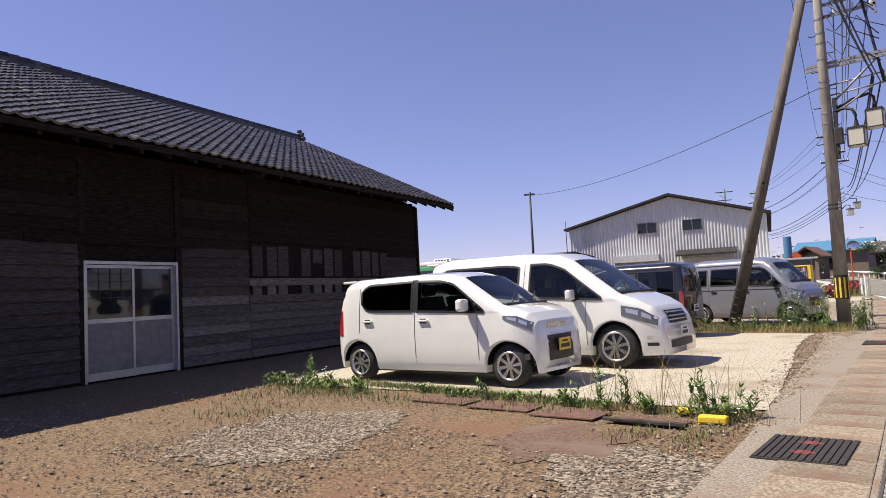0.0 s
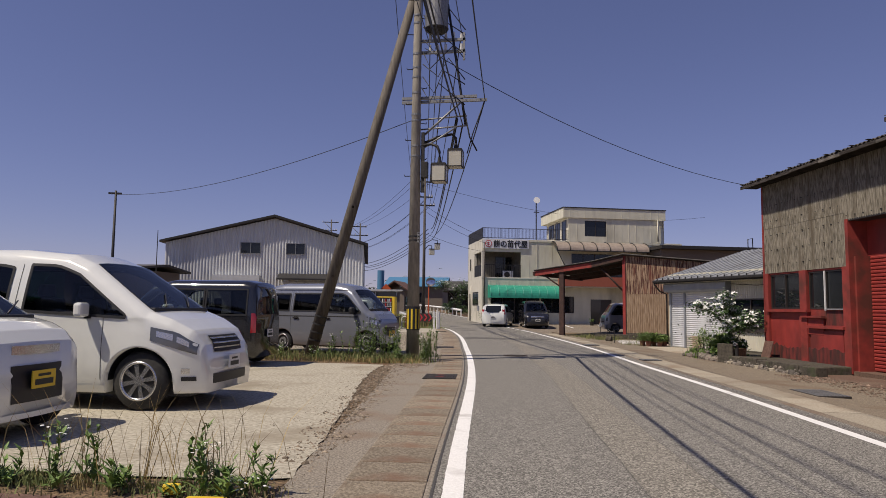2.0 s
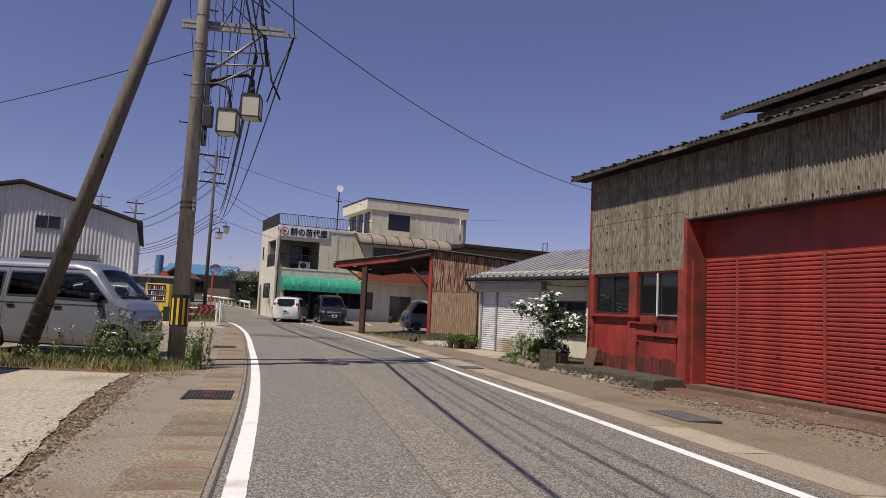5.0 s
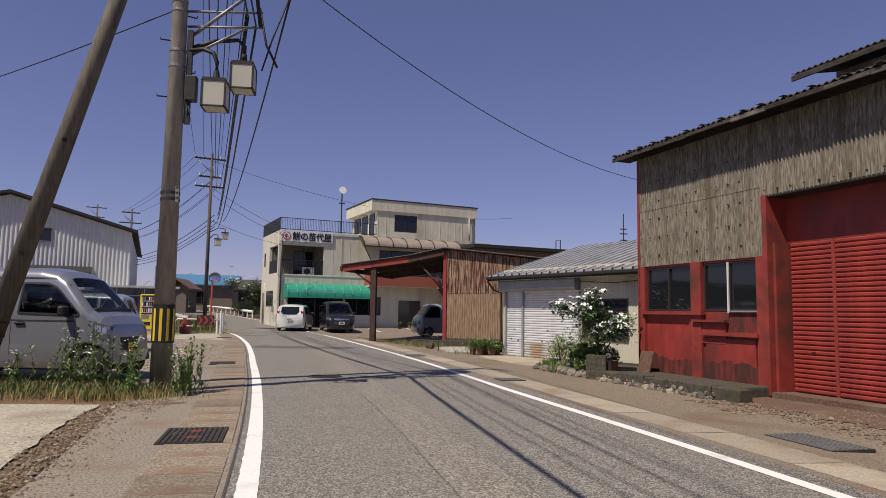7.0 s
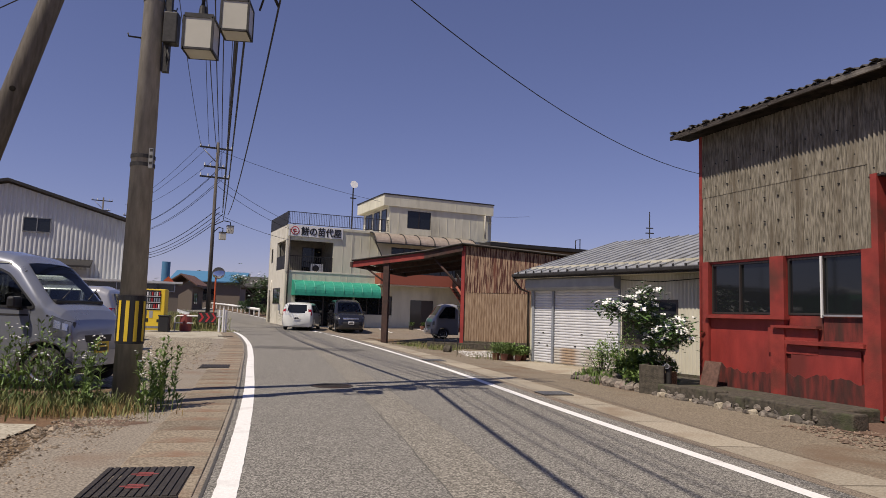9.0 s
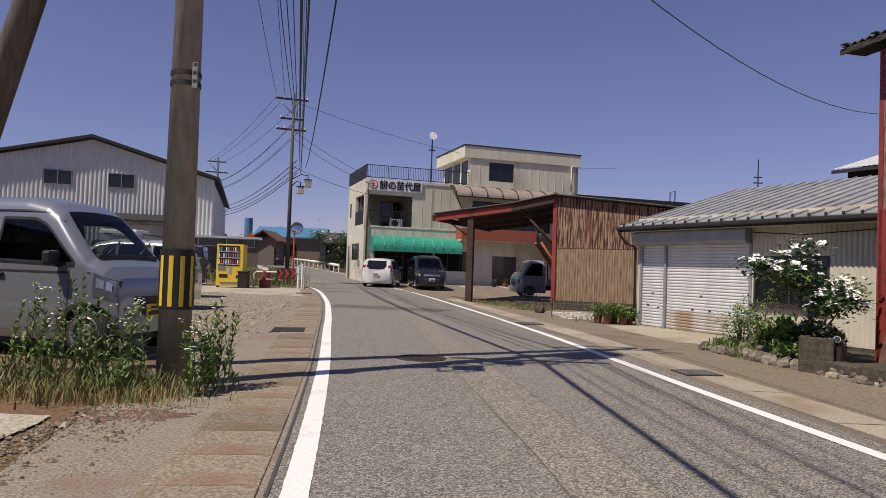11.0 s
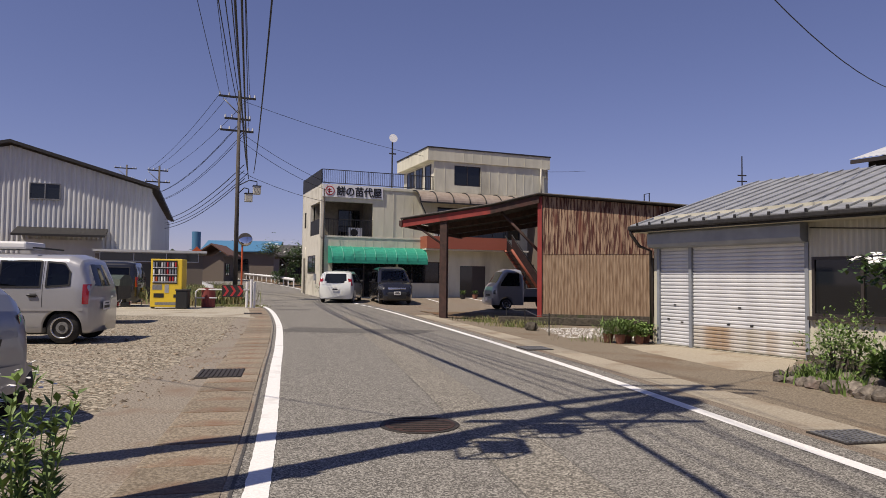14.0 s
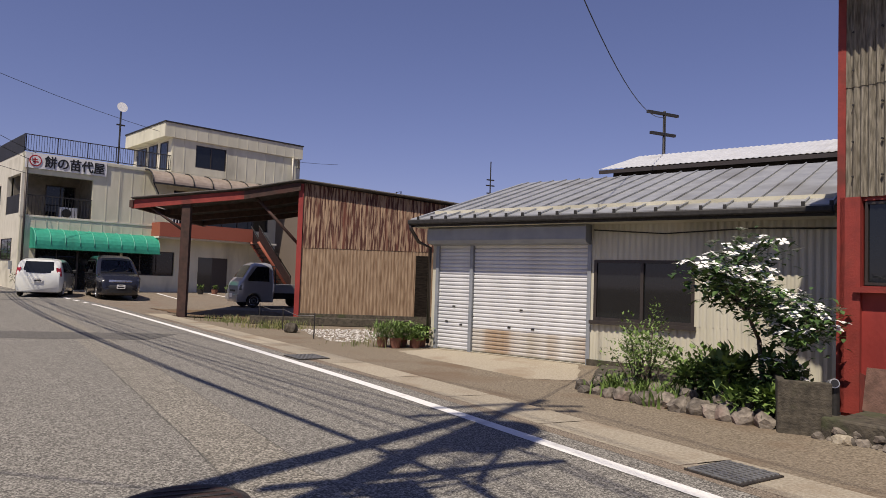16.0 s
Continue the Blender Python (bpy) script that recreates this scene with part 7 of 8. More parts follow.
def weed(x, y, h, seed, flowers=True, spread=0.28, stems=7):
    """A clump of tall leafy weeds with small white flower heads."""
    r = random.Random(seed)
    w = root("weed", pose(x, y, gz(x, y)), "tall leafy roadside weed with small white flowers" if flowers else "tall leafy green roadside weed", "weed", "roadside weeds")
    SV, SF, LV, LF, PV, PF = [], [], [], [], [], []
    for _ in range(stems):
        a = r.uniform(0, math.tau)
        d = r.uniform(0, spread)
        b = Vector((math.cos(a) * d, math.sin(a) * d, 0))
        hh = h * r.uniform(0.55, 1.0)
        lean = Vector((r.uniform(-0.2, 0.2), r.uniform(-0.2, 0.2), 1))
        n = 7
        pts = [b + lean * hh * i / n + Vector((r.uniform(-0.012, 0.012), r.uniform(-0.012, 0.012), 0)) for i in range(n + 1)]
        for i in range(n):
            o = len(SV)
            q = 0.006 * (1.2 - i / n)
            SV += [tuple(pts[i] + Vector((q, 0, 0))), tuple(pts[i] + Vector((-q / 2, q, 0))), tuple(pts[i] + Vector((-q / 2, -q, 0))), tuple(pts[i + 1] + Vector((q, 0, 0))), tuple(pts[i + 1] + Vector((-q / 2, q, 0))), tuple(pts[i + 1] + Vector((-q / 2, -q, 0)))]
            SF += [(o, o + 1, o + 4, o + 3), (o + 1, o + 2, o + 5, o + 4), (o + 2, o, o + 3, o + 5)]
        for k in range(int(26 * hh / 0.8) + 8):
            t = r.uniform(0.05, 0.98)
            p = pts[min(n - 1, int(t * n))].lerp(pts[min(n, int(t * n) + 1)], t * n % 1)
            leaf_quads(LV, LF, p, rnd_dir(r, 0.5), Vector((0, 0, 1)), r.uniform(0.07, 0.15) * (1.25 - 0.6 * t), r.uniform(0.010, 0.019))
        if flowers:
            for k in range(r.randint(2, 6)):
                p = pts[-1] + Vector((r.uniform(-0.07, 0.07), r.uniform(-0.07, 0.07), r.uniform(-0.05, 0.04)))
                o = len(PV)
                m = 7
                PV.append(tuple(p + Vector((0, 0, 0.004))))
                PV += [tuple(p + Vector((math.cos(q * math.tau / m) * 0.014, math.sin(q * math.tau / m) * 0.014, r.uniform(-0.004, 0.004)))) for q in range(m)]
                PF += [(o, o + 1 + q, o + 1 + (q + 1) % m) for q in range(m)]
    tagged(raw("stem", SV, SF, leaf_green, w), kind="stuff")
    tagged(raw("foliage", LV, LF, leaf_green, w), kind="stuff")
    if PV:
        tagged(raw("flower", PV, PF, petal, w, "small white flowers"), kind="stuff")
    return w


def bush(name, x, y, rx, ry, h, seed, label, mat, leaf=0.07, dens=900, z0=0.05, group="garden shrubs", flowers=0, clumps=9, parent_z=None):
    r = random.Random(seed)
    zb = gz(x, y) if parent_z is None else parent_z
    w = root(name, pose(x, y, zb), label, "shrub", group)
    LV, LF, SV, PV, PF = [], [], [], [], []
    cl = []
    for _ in range(clumps):
        a = r.uniform(0, math.tau)
        q = math.sqrt(r.random())
        cl.append((Vector((math.cos(a) * rx * q * 0.75, math.sin(a) * ry * q * 0.75, z0 + (h - z0) * r.uniform(0.3, 0.85))), r.uniform(0.22, 0.42)))
    for _ in range(dens):
        c, s = cl[r.randrange(clumps)]
        d = Vector((r.gauss(0, 1), r.gauss(0, 1), r.gauss(0, 1))).normalized() * (r.random() ** 0.45)
        p = c + Vector((d.x * rx * s * 1.3, d.y * ry * s * 1.3, d.z * h * s * 0.8))
        p.z = max(0.02, p.z)
        leaf_quads(LV, LF, p, (d + rnd_dir(r, 0.1) * 0.8), Vector((0, 0, 1)), leaf * r.uniform(0.7, 1.5), leaf * r.uniform(0.2, 0.4))
        if flowers and r.random() < flowers and d.z > -0.2:
            flower(PV, PF, p + d * 0.04, r, 0.05)
    st = bmesh.new()
    for c, s in cl:
        cyl(st, (c.x * 0.15, c.y * 0.15, 0), (c.x * 0.6, c.y * 0.6, c.z * 0.6), 0.016, 0.011, 6)
        cyl(st, (c.x * 0.6, c.y * 0.6, c.z * 0.6), c, 0.011, 0.005, 6)
    tagged(part("stem", st, bark, w), kind="stuff")
    tagged(raw("foliage", LV, LF, mat, w), kind="stuff")
    if PV:
        tagged(raw("blossom", PV, PF, petal, w, "white blossom"), kind="stuff")
    return w


def flower(PV, PF, p, r, s):
    o = len(PV)
    t = Vector((r.uniform(-0.5, 0.3), r.uniform(-0.8, 0.2), 1)).normalized()
    u = t.cross(Vector((1, 0.2, 0))).normalized()
    v = t.cross(u)
    PV.append(tuple(p))
    for k in range(4):
        a = k * math.pi / 2 + 0.3
        e, f = u * math.cos(a) + v * math.sin(a), -u * math.sin(a) + v * math.cos(a)
        PV += [tuple(p + e * s * 0.6 + f * s * 0.4 + t * s * 0.12), tuple(p + e * s * 1.1 + t * s * 0.05), tuple(p + e * s * 0.6 - f * s * 0.4 + t * s * 0.12)]
        PF.append((o, o + 1 + 3 * k, o + 2 + 3 * k, o + 3 + 3 * k))


def blossom_tree(x, y, zb, seed, lean, levels, label, name="dogwood_tree", leaf=0.085, fl=0.16, n_leaf=34):
    r = random.Random(seed)
    w = root(name, pose(x, y, zb), label, "tree")
    bm = bmesh.new()
    tips = []
    def grow(p, d, ln, rad, lev):
        q = p + d * ln
        mid = p.lerp(q, 0.5) + Vector((r.uniform(-1, 1), r.uniform(-1, 1), r.uniform(-0.5, 0.5))) * ln * 0.08
        cyl(bm, p, mid, rad, rad * 0.85, 7), cyl(bm, mid, q, rad * 0.85, rad * 0.65, 7)
        if lev == 0:
            tips.append((q, d)), tips.append((mid, d))
            return
        for _ in range(3 if lev > 1 else 4):
            a = r.uniform(0, math.tau)
            nd = (d * 0.55 + Vector((math.cos(a), math.sin(a), r.uniform(-0.05, 0.55))) * 0.8).normalized()
            grow(q if r.random() < 0.6 else mid, nd, ln * r.uniform(0.55, 0.8), rad * 0.55, lev - 1)
    grow(Vector((0, 0, -0.02)), Vector(lean).normalized(), levels[0], levels[1], levels[2])
    part("trunk", bm, bark, w, smooth=True)
    LV, LF, PV, PF = [], [], [], []
    for p, d in tips:
        for _ in range(n_leaf):
            o = Vector((r.gauss(0, 1), r.gauss(0, 1), r.gauss(0, 0.7))) * levels[3]
            leaf_quads(LV, LF, p + o, rnd_dir(r, -0.2), Vector((0, 0, 1)), leaf * r.uniform(0.7, 1.3), leaf * r.uniform(0.22, 0.34))
            if r.random() < fl and o.z > -0.02:
                flower(PV, PF, p + o + Vector((0, 0, 0.03)), r, levels[4])
    tagged(raw("crown", LV, LF, leaf_dark, w), kind="stuff")
    tagged(raw("blossom", PV, PF, petal, w, "white four-petalled blossom"), kind="stuff")
    return w


# weeds round the poles and along the slab
rw = random.Random(5)
for i, (x, y, h) in enumerate([(-3.05, 20.3, 0.9), (-2.28, 20.6, 0.85), (-3.35, 20.5, 1.0), (-3.6, 20.3, 0.95), (-3.15, 20.9, 0.9), (-4.2, 20.6, 0.85), (-4.0, 20.9, 1.0), (-4.7, 20.5, 0.6), (-3.0, 20.05, 0.5), (-5.0, 20.1, 0.4), (-6.0, 20.6, 0.4), (-3.75, 21.1, 1.05)]):
    weed(x, y, h, 100 + i, i % 3 != 2, 0.2, 5)
for i, (x, y, h) in enumerate([(-2.32, 20.3, 0.7), (-2.15, 20.55, 0.75), (-2.45, 20.95, 0.8)]):
    weed(x, y, h, 150 + i, i % 2 == 0, 0.16, 7)
for i, (x, y, h) in enumerate([(-2.75, 8.95, 0.55), (-2.45, 8.9, 0.75), (-3.0, 8.85, 0.4), (-1.75, 9.0, 0.55), (-1.5, 8.85, 0.5), (-2.1, 8.75, 0.3), (-1.3, 8.6, 0.4), (-4.2, 8.75, 0.35), (-7.0, 8.5, 0.5), (-8.3, 9.2, 0.55), (-1.15, 8.95, 0.4)]):
    weed(x, y, h * 0.8, 200 + i, i % 4 == 0, 0.14, 3)
rl_ = random.Random(61)
for i in (0, 1, 2, 4, 5, 6, 9, 10, 12, 13, 17, 18, 21):
    weed(-1.25 - 0.2 * i + rl_.uniform(-0.1, 0.1), 8.86 + rl_.uniform(-0.1, 0.06), rl_.uniform(0.06, 0.15), 700 + i, i % 7 == 0, 0.15, 4)
for i in range(12):
    weed(-6.2 - 0.2 * i, 8.7 + rl_.uniform(-0.25, 0.1), rl_.uniform(0.1, 0.22), 740 + i, False, 0.16, 5)
grass("grass_tufts", [(-2.6 - 0.35 * i, 8.85 + 0.02 * i, 0.22, 0.09, 420) for i in range(14)] + [(-1.3, 8.75, 0.2, 0.15, 300), (-1.9, 8.85, 0.3, 0.1, 300), (-7.5, 8.6, 0.6, 0.3, 900), (-6.5, 8.2, 0.7, 0.25, 700), (-1.75, 7.7, 0.15, 0.2, 160), (-1.2, 7.9, 0.1, 0.3, 160), (-6.2, 6.6, 0.35, 0.35, 240), (-3.6, 8.4, 0.8, 0.15, 300), (-7.4, 7.6, 0.5, 0.5, 300), (-5.2, 8.2, 1.0, 0.2, 300)], "low green and straw-coloured grass tufts along the slab edge", grass_mat, 0.015, 0.085, 11, 0.0042)
grass("tall_grass", [(-2.5, 8.95, 0.3, 0.1, 60), (-1.6, 9.0, 0.3, 0.1, 60)], "thin tall grass stalks gone to seed", dry_grass, 0.3, 0.75, 12, 0.0025)
grass("weed_grass", [(-3.0, 20.2, 0.35, 0.25, 1100), (-4.2, 20.3, 0.7, 0.3, 600), (-6.2, 20.2, 0.9, 0.3, 600), (-8.0, 20.3, 1.0, 0.3, 500), (-5.2, 21.0, 0.9, 0.3, 700)], "rough green grass under the poles", grass_mat, 0.05, 0.24, 13, 0.006)
grass("dry_grass", [(-2.9, 20.0, 0.3, 0.14, 1100), (-3.6, 19.95, 0.5, 0.12, 450), (-5.4, 19.85, 0.9, 0.12, 450)], "straw-coloured dry grass at the slab edge", dry_grass, 0.03, 0.14, 14, 0.004)
grass("yard_grass", [(-8.2, 46.9, 0.5, 0.35, 900), (-7.2, 47.0, 0.5, 0.3, 900)], "short grass at the yard edge", grass_mat, 0.03, 0.13, 15)
grass("shed_grass", [(2.9, 36.6, 0.4, 0.2, 500), (2.2, 38.6, 0.4, 0.3, 400), (4.0, 32.2, 0.5, 0.2, 150)], "grass tufts beside the gutter", grass_mat, 0.05, 0.25, 16)
grass("bridge_grass", [(-9.6, 50.5, 0.7, 1.2, 2500), (-11, 54, 0.8, 2.0, 2500)], "overgrown green verge behind the barrier", grass_mat, 0.3, 0.9, 17, 0.02)

# loose stones
def pebbles(name, areas, label, mat, seed):
    r = random.Random(seed)
    VS, FS = [], []
    for x, y, sx, sy, n, s in areas:
        for _ in range(n):
            px, py = x + r.uniform(-1, 1) * sx, y + r.uniform(-1, 1) * sy
            q = s * r.uniform(0.4, 1.0) * (2.0 if r.random() < 0.03 else 1)
            o = len(VS)
            z = gz(px, py) + q * 0.15
            a = r.uniform(0, math.tau)
            for k in range(5):
                t = a + k * math.tau / 5
                VS.append((px + math.cos(t) * q * r.uniform(0.7, 1.1), py + math.sin(t) * q * r.uniform(0.7, 1.1), z))
            VS += [(px + r.uniform(-0.3, 0.3) * q, py + r.uniform(-0.3, 0.3) * q, z + q * r.uniform(0.45, 0.8)), (px, py, z - q * 0.5)]
            for k in range(5):
                FS += [(o + k, o + (k + 1) % 5, o + 5), (o + (k + 1) % 5, o + k, o + 6)]
    return tagged(raw(name, VS, FS, mat), label, kind="stuff")


stone_i = M("gravel_stone", (0.1, 0.074, 0.048), (0.31, 0.25, 0.185), 12, 0.9, 0, 0, rnd=0.55, island=True)
pebbles("loose_gravel", [(-4.4, 5.9, 1.4, 1.2, 2600, 0.017), (-2.2, 4.6, 1.6, 2.2, 2600, 0.016), (-6.8, 6.6, 2.6, 2.0, 1600, 0.015), (-1.2, 7.0, 0.35, 1.8, 700, 0.02), (-5.5, 3.5, 3.5, 1.5, 1800, 0.02)], "loose grey and brown gravel on the earth", stone_i, 21)
pebbles("edge_gravel", [(-1.35 - 0.2 * i, 10.5 + 1.2 * i, 0.22, 0.7, 260, 0.022) for i in range(8)] + [(-2.5, 19.2, 0.35, 0.6, 500, 0.02)], "broken gravel along the slab edge", stone_i, 22)
pebbles("strip_gravel", [(-1.15 - 0.14 * i, 9.2 + 1.25 * i, 0.12, 0.7, 150, 0.012) for i in range(9)] + [(-1.9 - 0.2 * i, 12.0 + 1.1 * i, 0.3, 0.6, 160, 0.014) for i in range(7)], "fine grit on the worn roadside strip", stone_i, 26)
pebbles("yard_gravel", [(-5.0, 26.5, 2.0, 2.6, 1600, 0.024), (-5.5, 32, 1.6, 3.5, 900, 0.03)], "pale gravel in the yard", stone_i, 23)
pebbles("door_rubble", [(6.9, 17.6, 1.1, 1.6, 1400, 0.025), (7.2, 14.5, 1.0, 1.6, 700, 0.025), (5.9, 19.6, 0.5, 0.8, 420, 0.03)], "brown rubble before the red shutter", M("rubble", (0.1, 0.065, 0.045), (0.26, 0.19, 0.14), 10, 0.95, 0, 0, rnd=0.4, island=True), 24)
pebbles("shed_gravel", [(4.2, 34.6, 0.9, 1.6, 900, 0.03)], "white gravel between the sheds", M("pale_gravel", (0.45, 0.43, 0.4), (0.65, 0.63, 0.6), 10, 0.9, 0, 0, rnd=0.3, island=True), 25)


def blotch(name, x, y, rx, ry, ang, dz, mat, label, seed):
    """An irregular lobed patch lying on the ground."""
    pts = []
    for k in range(110):
        a = k * math.tau / 110
        c = Vector((math.cos(a) * 1.6, math.sin(a) * 1.6, seed))
        q = 1 + 0.45 * noise.noise(c) + 0.22 * noise.noise(c * 3.1) + 0.16 * noise.noise(c * 9.0)
        pts.append(Vector((math.cos(a) * rx * q, math.sin(a) * ry * q)))
    ca, sa = math.cos(radians(ang)), math.sin(radians(ang))
    vs = [(x + p.x * ca - p.y * sa, y + p.x * sa + p.y * ca) for p in pts]
    ob = raw(name, [(u, v, gz(u, v) + dz) for u, v in vs], [tuple(range(len(vs)))], mat)
    return tagged(ob, label, kind="structure")


blotch("gravel_patch", -4.68, 6.25, 1.05, 1.26, 28, -0.004, yard_gravel, "grey gravel patch on the brown earth", 1.0)
blotch("stained_patch", -2.14, 7.19, 0.58, 0.69, 29, -0.005, stained_earth, "dark reddish stain on the earth", 2.0)
blotch("gravel_patch", -1.20, 6.59, 0.64, 0.70, 31, -0.003, yard_gravel, "pale gravel strip beside the gutter", 3.0)
blotch("stained_patch", -2.48, 19.40, 0.37, 0.23, 7, 0.004, stained_earth, "reddish gritty patch beside the strut pole", 4.0)

# rusty steel plates over the ditch
for i, (x, y, w, d, a, tz) in enumerate([(-3.65, 8.38, 0.8, 0.42, 6, 1.5), (-2.75, 8.3, 0.75, 0.44, 2, -1), (-4.6, 8.42, 0.85, 0.36, 3, 0.5), (-1.85, 8.3, 0.7, 0.3, 3, 0)]):
    pl_ = root("steel_plate", pose(x, y, 0.002, 0, tz * 0.5, a), "rusty brown steel plate laid over the ditch", "plate", "rusty ditch plates")
    part("plate", bx(-w / 2, -d / 2, 0, w / 2, d / 2, 0.012), rust_plate_mat, pl_)
pn = root("timber_offcut", pose(-1.85, 8.12, 0.02, 0, 0, 2), "grey weathered timber offcut in the grass", "timber")
part("offcut", bx(-0.4, -0.03, 0, 0.42, 0.03, 0.03, 0.005), old_wood, pn)
for x, y, w, d in ((-1.33, 8.5, 0.13, 0.06), (-1.72, 8.78, 0.06, 0.03)):
    yb = root("yellow_block", pose(x, y, 0.0, 0, 0, 8), "worn yellow plastic kerb block in the grass", "block")
    part("block", bx(-w, -d, 0, w, d, 0.07, 0.015), yellow, yb)


# ---- garden beside the white shed ----
def boulder(parent, x, y, z, s, seed, name="stone", mat=stone):
    r = random.Random(seed)
    bm = bmesh.new()
    bmesh.ops.create_icosphere(bm, subdivisions=2, radius=1)
    k = (r.uniform(0.8, 1.3), r.uniform(0.75, 1.1), r.uniform(0.65, 0.95))
    for v in bm.verts:
        f = (1 + 0.34 * noise.noise(v.co * 1.9 + Vector((seed, seed * 2, 0)))) / max(0.82, max(abs(v.co.x), abs(v.co.y), abs(v.co.z)) ** 0.6)
        v.co = Vector((v.co.x * k[0], v.co.y * k[1], v.co.z * k[2])) * s * f
    ob = part(name, bm, mat, parent)
    ob.matrix_world = pose(x, y, z + s * k[2] * 0.75, r.uniform(-25, 25), r.uniform(-25, 25), r.uniform(0, 360))
    return ob


ed = root("rock_edging", pose(0, 0, 0), "row of rounded field stones edging the garden bed", "rock edging")
r5 = random.Random(9)
t = 0.0
i = 0
while t < 1.0:
    x, y = 4.6 + (5.1 - 4.6) * t, 26.3 + (24.05 - 26.3) * t
    boulder(ed, x + r5.uniform(-0.03, 0.03), y, -0.1, r5.uniform(0.08, 0.115) + 0.045 * t, 30 + i)
    if i % 2:
        boulder(ed, x + 0.14, y + 0.05, 0.04, r5.uniform(0.06, 0.1), 70 + i)
    t += r5.uniform(0.065, 0.1)
    i += 1
for k in range(5):
    boulder(ed, 4.7 + 0.25 * k, 26.5 + 0.12 * k, -0.1, 0.09, 120 + k)
bed = patch("garden_bed", [(4.65, 26.3), (5.12, 24.05), (5.6, 23.8), (7.3, 25.4), (6.2, 28.0), (5.6, 27.4)], 0.1, mossy, "dark soil of the garden bed")
blossom_tree(5.5, 24.45, 0.0, 4, (-0.02, 0.06, 1), (0.76, 0.037, 3, 0.12, 0.07), "small dogwood tree covered in white blossom", leaf=0.11, n_leaf=34, fl=0.15)
bush("shrub", 5.05, 25.85, 0.42, 0.4, 0.8, 3, "thin green shrub with bare lower stems", leaf_green, 0.055, 900)
bush("shrub", 5.25, 25.15, 0.42, 0.4, 0.6, 4, "leafy bright green garden shrub", leaf_green, 0.08, 1300, group="garden shrubs")
bush("shrub", 5.35, 24.75, 0.36, 0.3, 0.58, 5, "large-leaved green garden plant", leaf_green, 0.13, 500)
bush("shrub", 5.2, 24.3, 0.32, 0.3, 0.36, 6, "low leafy garden plants", leaf_green, 0.1, 600)
bush("shrub", 5.5, 24.2, 0.32, 0.28, 0.78, 12, "young dogwood with white blossom", leaf_dark, 0.1, 620, flowers=0.09)
bush("shrub", 5.6, 26.3, 0.45, 0.4, 1.15, 8, "loose shrub under the shed window", leaf_green, 0.05, 800)
grass("bed_grass", [(4.92, 25.6, 0.1, 0.25, 450), (5.22, 24.5, 0.08, 0.25, 320), (4.85, 26.0, 0.1, 0.15, 300)], "bright lily leaves and grass in the bed", leaf_green, 0.12, 0.3, 31, 0.012)
bx_ = root("concrete_box", pose(4.99, 23.87, -0.1, 0, 0, -48), "dark concrete box wall beside the garden bed", "planter")
part("front", bx(0, 0, 0, 0.46, 0.07, 0.52, 0.012), mossy, bx_)
part("side", bx(0, 0.07, 0, 0.07, 0.6, 0.52, 0.012), mossy, bx_)
part("soil", bx(0.07, 0.07, 0.0, 0.44, 0.6, 0.4), dirt, bx_)
wp = root("drain_pipe", pose(5.42, 23.6, -0.1), "short grey plastic drain pipe standing in the gap", "pipe")
part("pipe", cy((0, 0, 0), (0, 0, 0.5), 0.05, seg=14), dark_steel, wp)
part("elbow", cy((0.0, 0.03, 0.5), (-0.06, -0.05, 0.52), 0.04, 0.045, seg=14), alu, wp)
part("mouth", cy((-0.061, -0.051, 0.52), (-0.064, -0.055, 0.521), 0.035, seg=14), black, wp)
# rubble stones at the foot of the plinth
rp = random.Random(3)
pe = root("plinth_stones", pose(0, 0, 0), "dark and pale rubble stones along the workshop plinth", "stones")
for k in range(34):
    t = k / 33
    x, y = 5.18 + (5.92 - 5.18) * t, 23.56 + (20.5 - 23.56) * t
    boulder(pe, x + rp.uniform(-0.05, 0.04), y + rp.uniform(-0.04, 0.04), -0.11, rp.uniform(0.045, 0.08), 200 + k, mat=apron_light if k % 7 == 2 else stone)
    if k % 2:
        boulder(pe, x + 0.06, y + rp.uniform(-0.04, 0.04), -0.03, rp.uniform(0.04, 0.06), 260 + k)
lb = root("leaning_board", pose(6.12, 23.55, 0.1, 0, 0, -76), "rusty brown board leaning on the workshop wall", "board")
part("board", prism(bmesh.new(), [(-0.02, 0), (0.1, 0.42), (0.115, 0.42), (0.0, 0)], "x", -0.2, 0.2), rust_plate_mat, lb)

# flower pots beside the shutters
for k, (x, y, h, s) in enumerate([(3.98, 31.95, 0.36, 7), (4.18, 31.75, 0.4, 8), (4.4, 31.95, 0.42, 9), (4.58, 31.72, 0.3, 10), (4.78, 31.9, 0.32, 11)]):
    p = root("flower_pot", pose(x, y, gz(x, y)), "terracotta pot with a leafy green plant", "flower pot", "pots beside the shutters")
    part("pot", cy((0, 0, 0), (0, 0, 0.18), 0.085, 0.115, 16), terracotta, p)
    part("rim", cy((0, 0, 0.165), (0, 0, 0.195), 0.125, 0.125, 16), terracotta, p)
    r = random.Random(s)
    LV, LF = [], []
    for _ in range(420):
        d = rnd_dir(r, 0.5)
        leaf_quads(LV, LF, Vector((r.gauss(0, 0.1), r.gauss(0, 0.1), 0.14 + r.uniform(0, h * 0.8))), d, Vector((0, 0, 1)), r.uniform(0.08, 0.2) if k in (0, 1) else r.uniform(0.05, 0.1), 0.01 if k in (0, 1) else 0.026)
    tagged(raw("plant", LV, LF, leaf_green, p), kind="stuff")
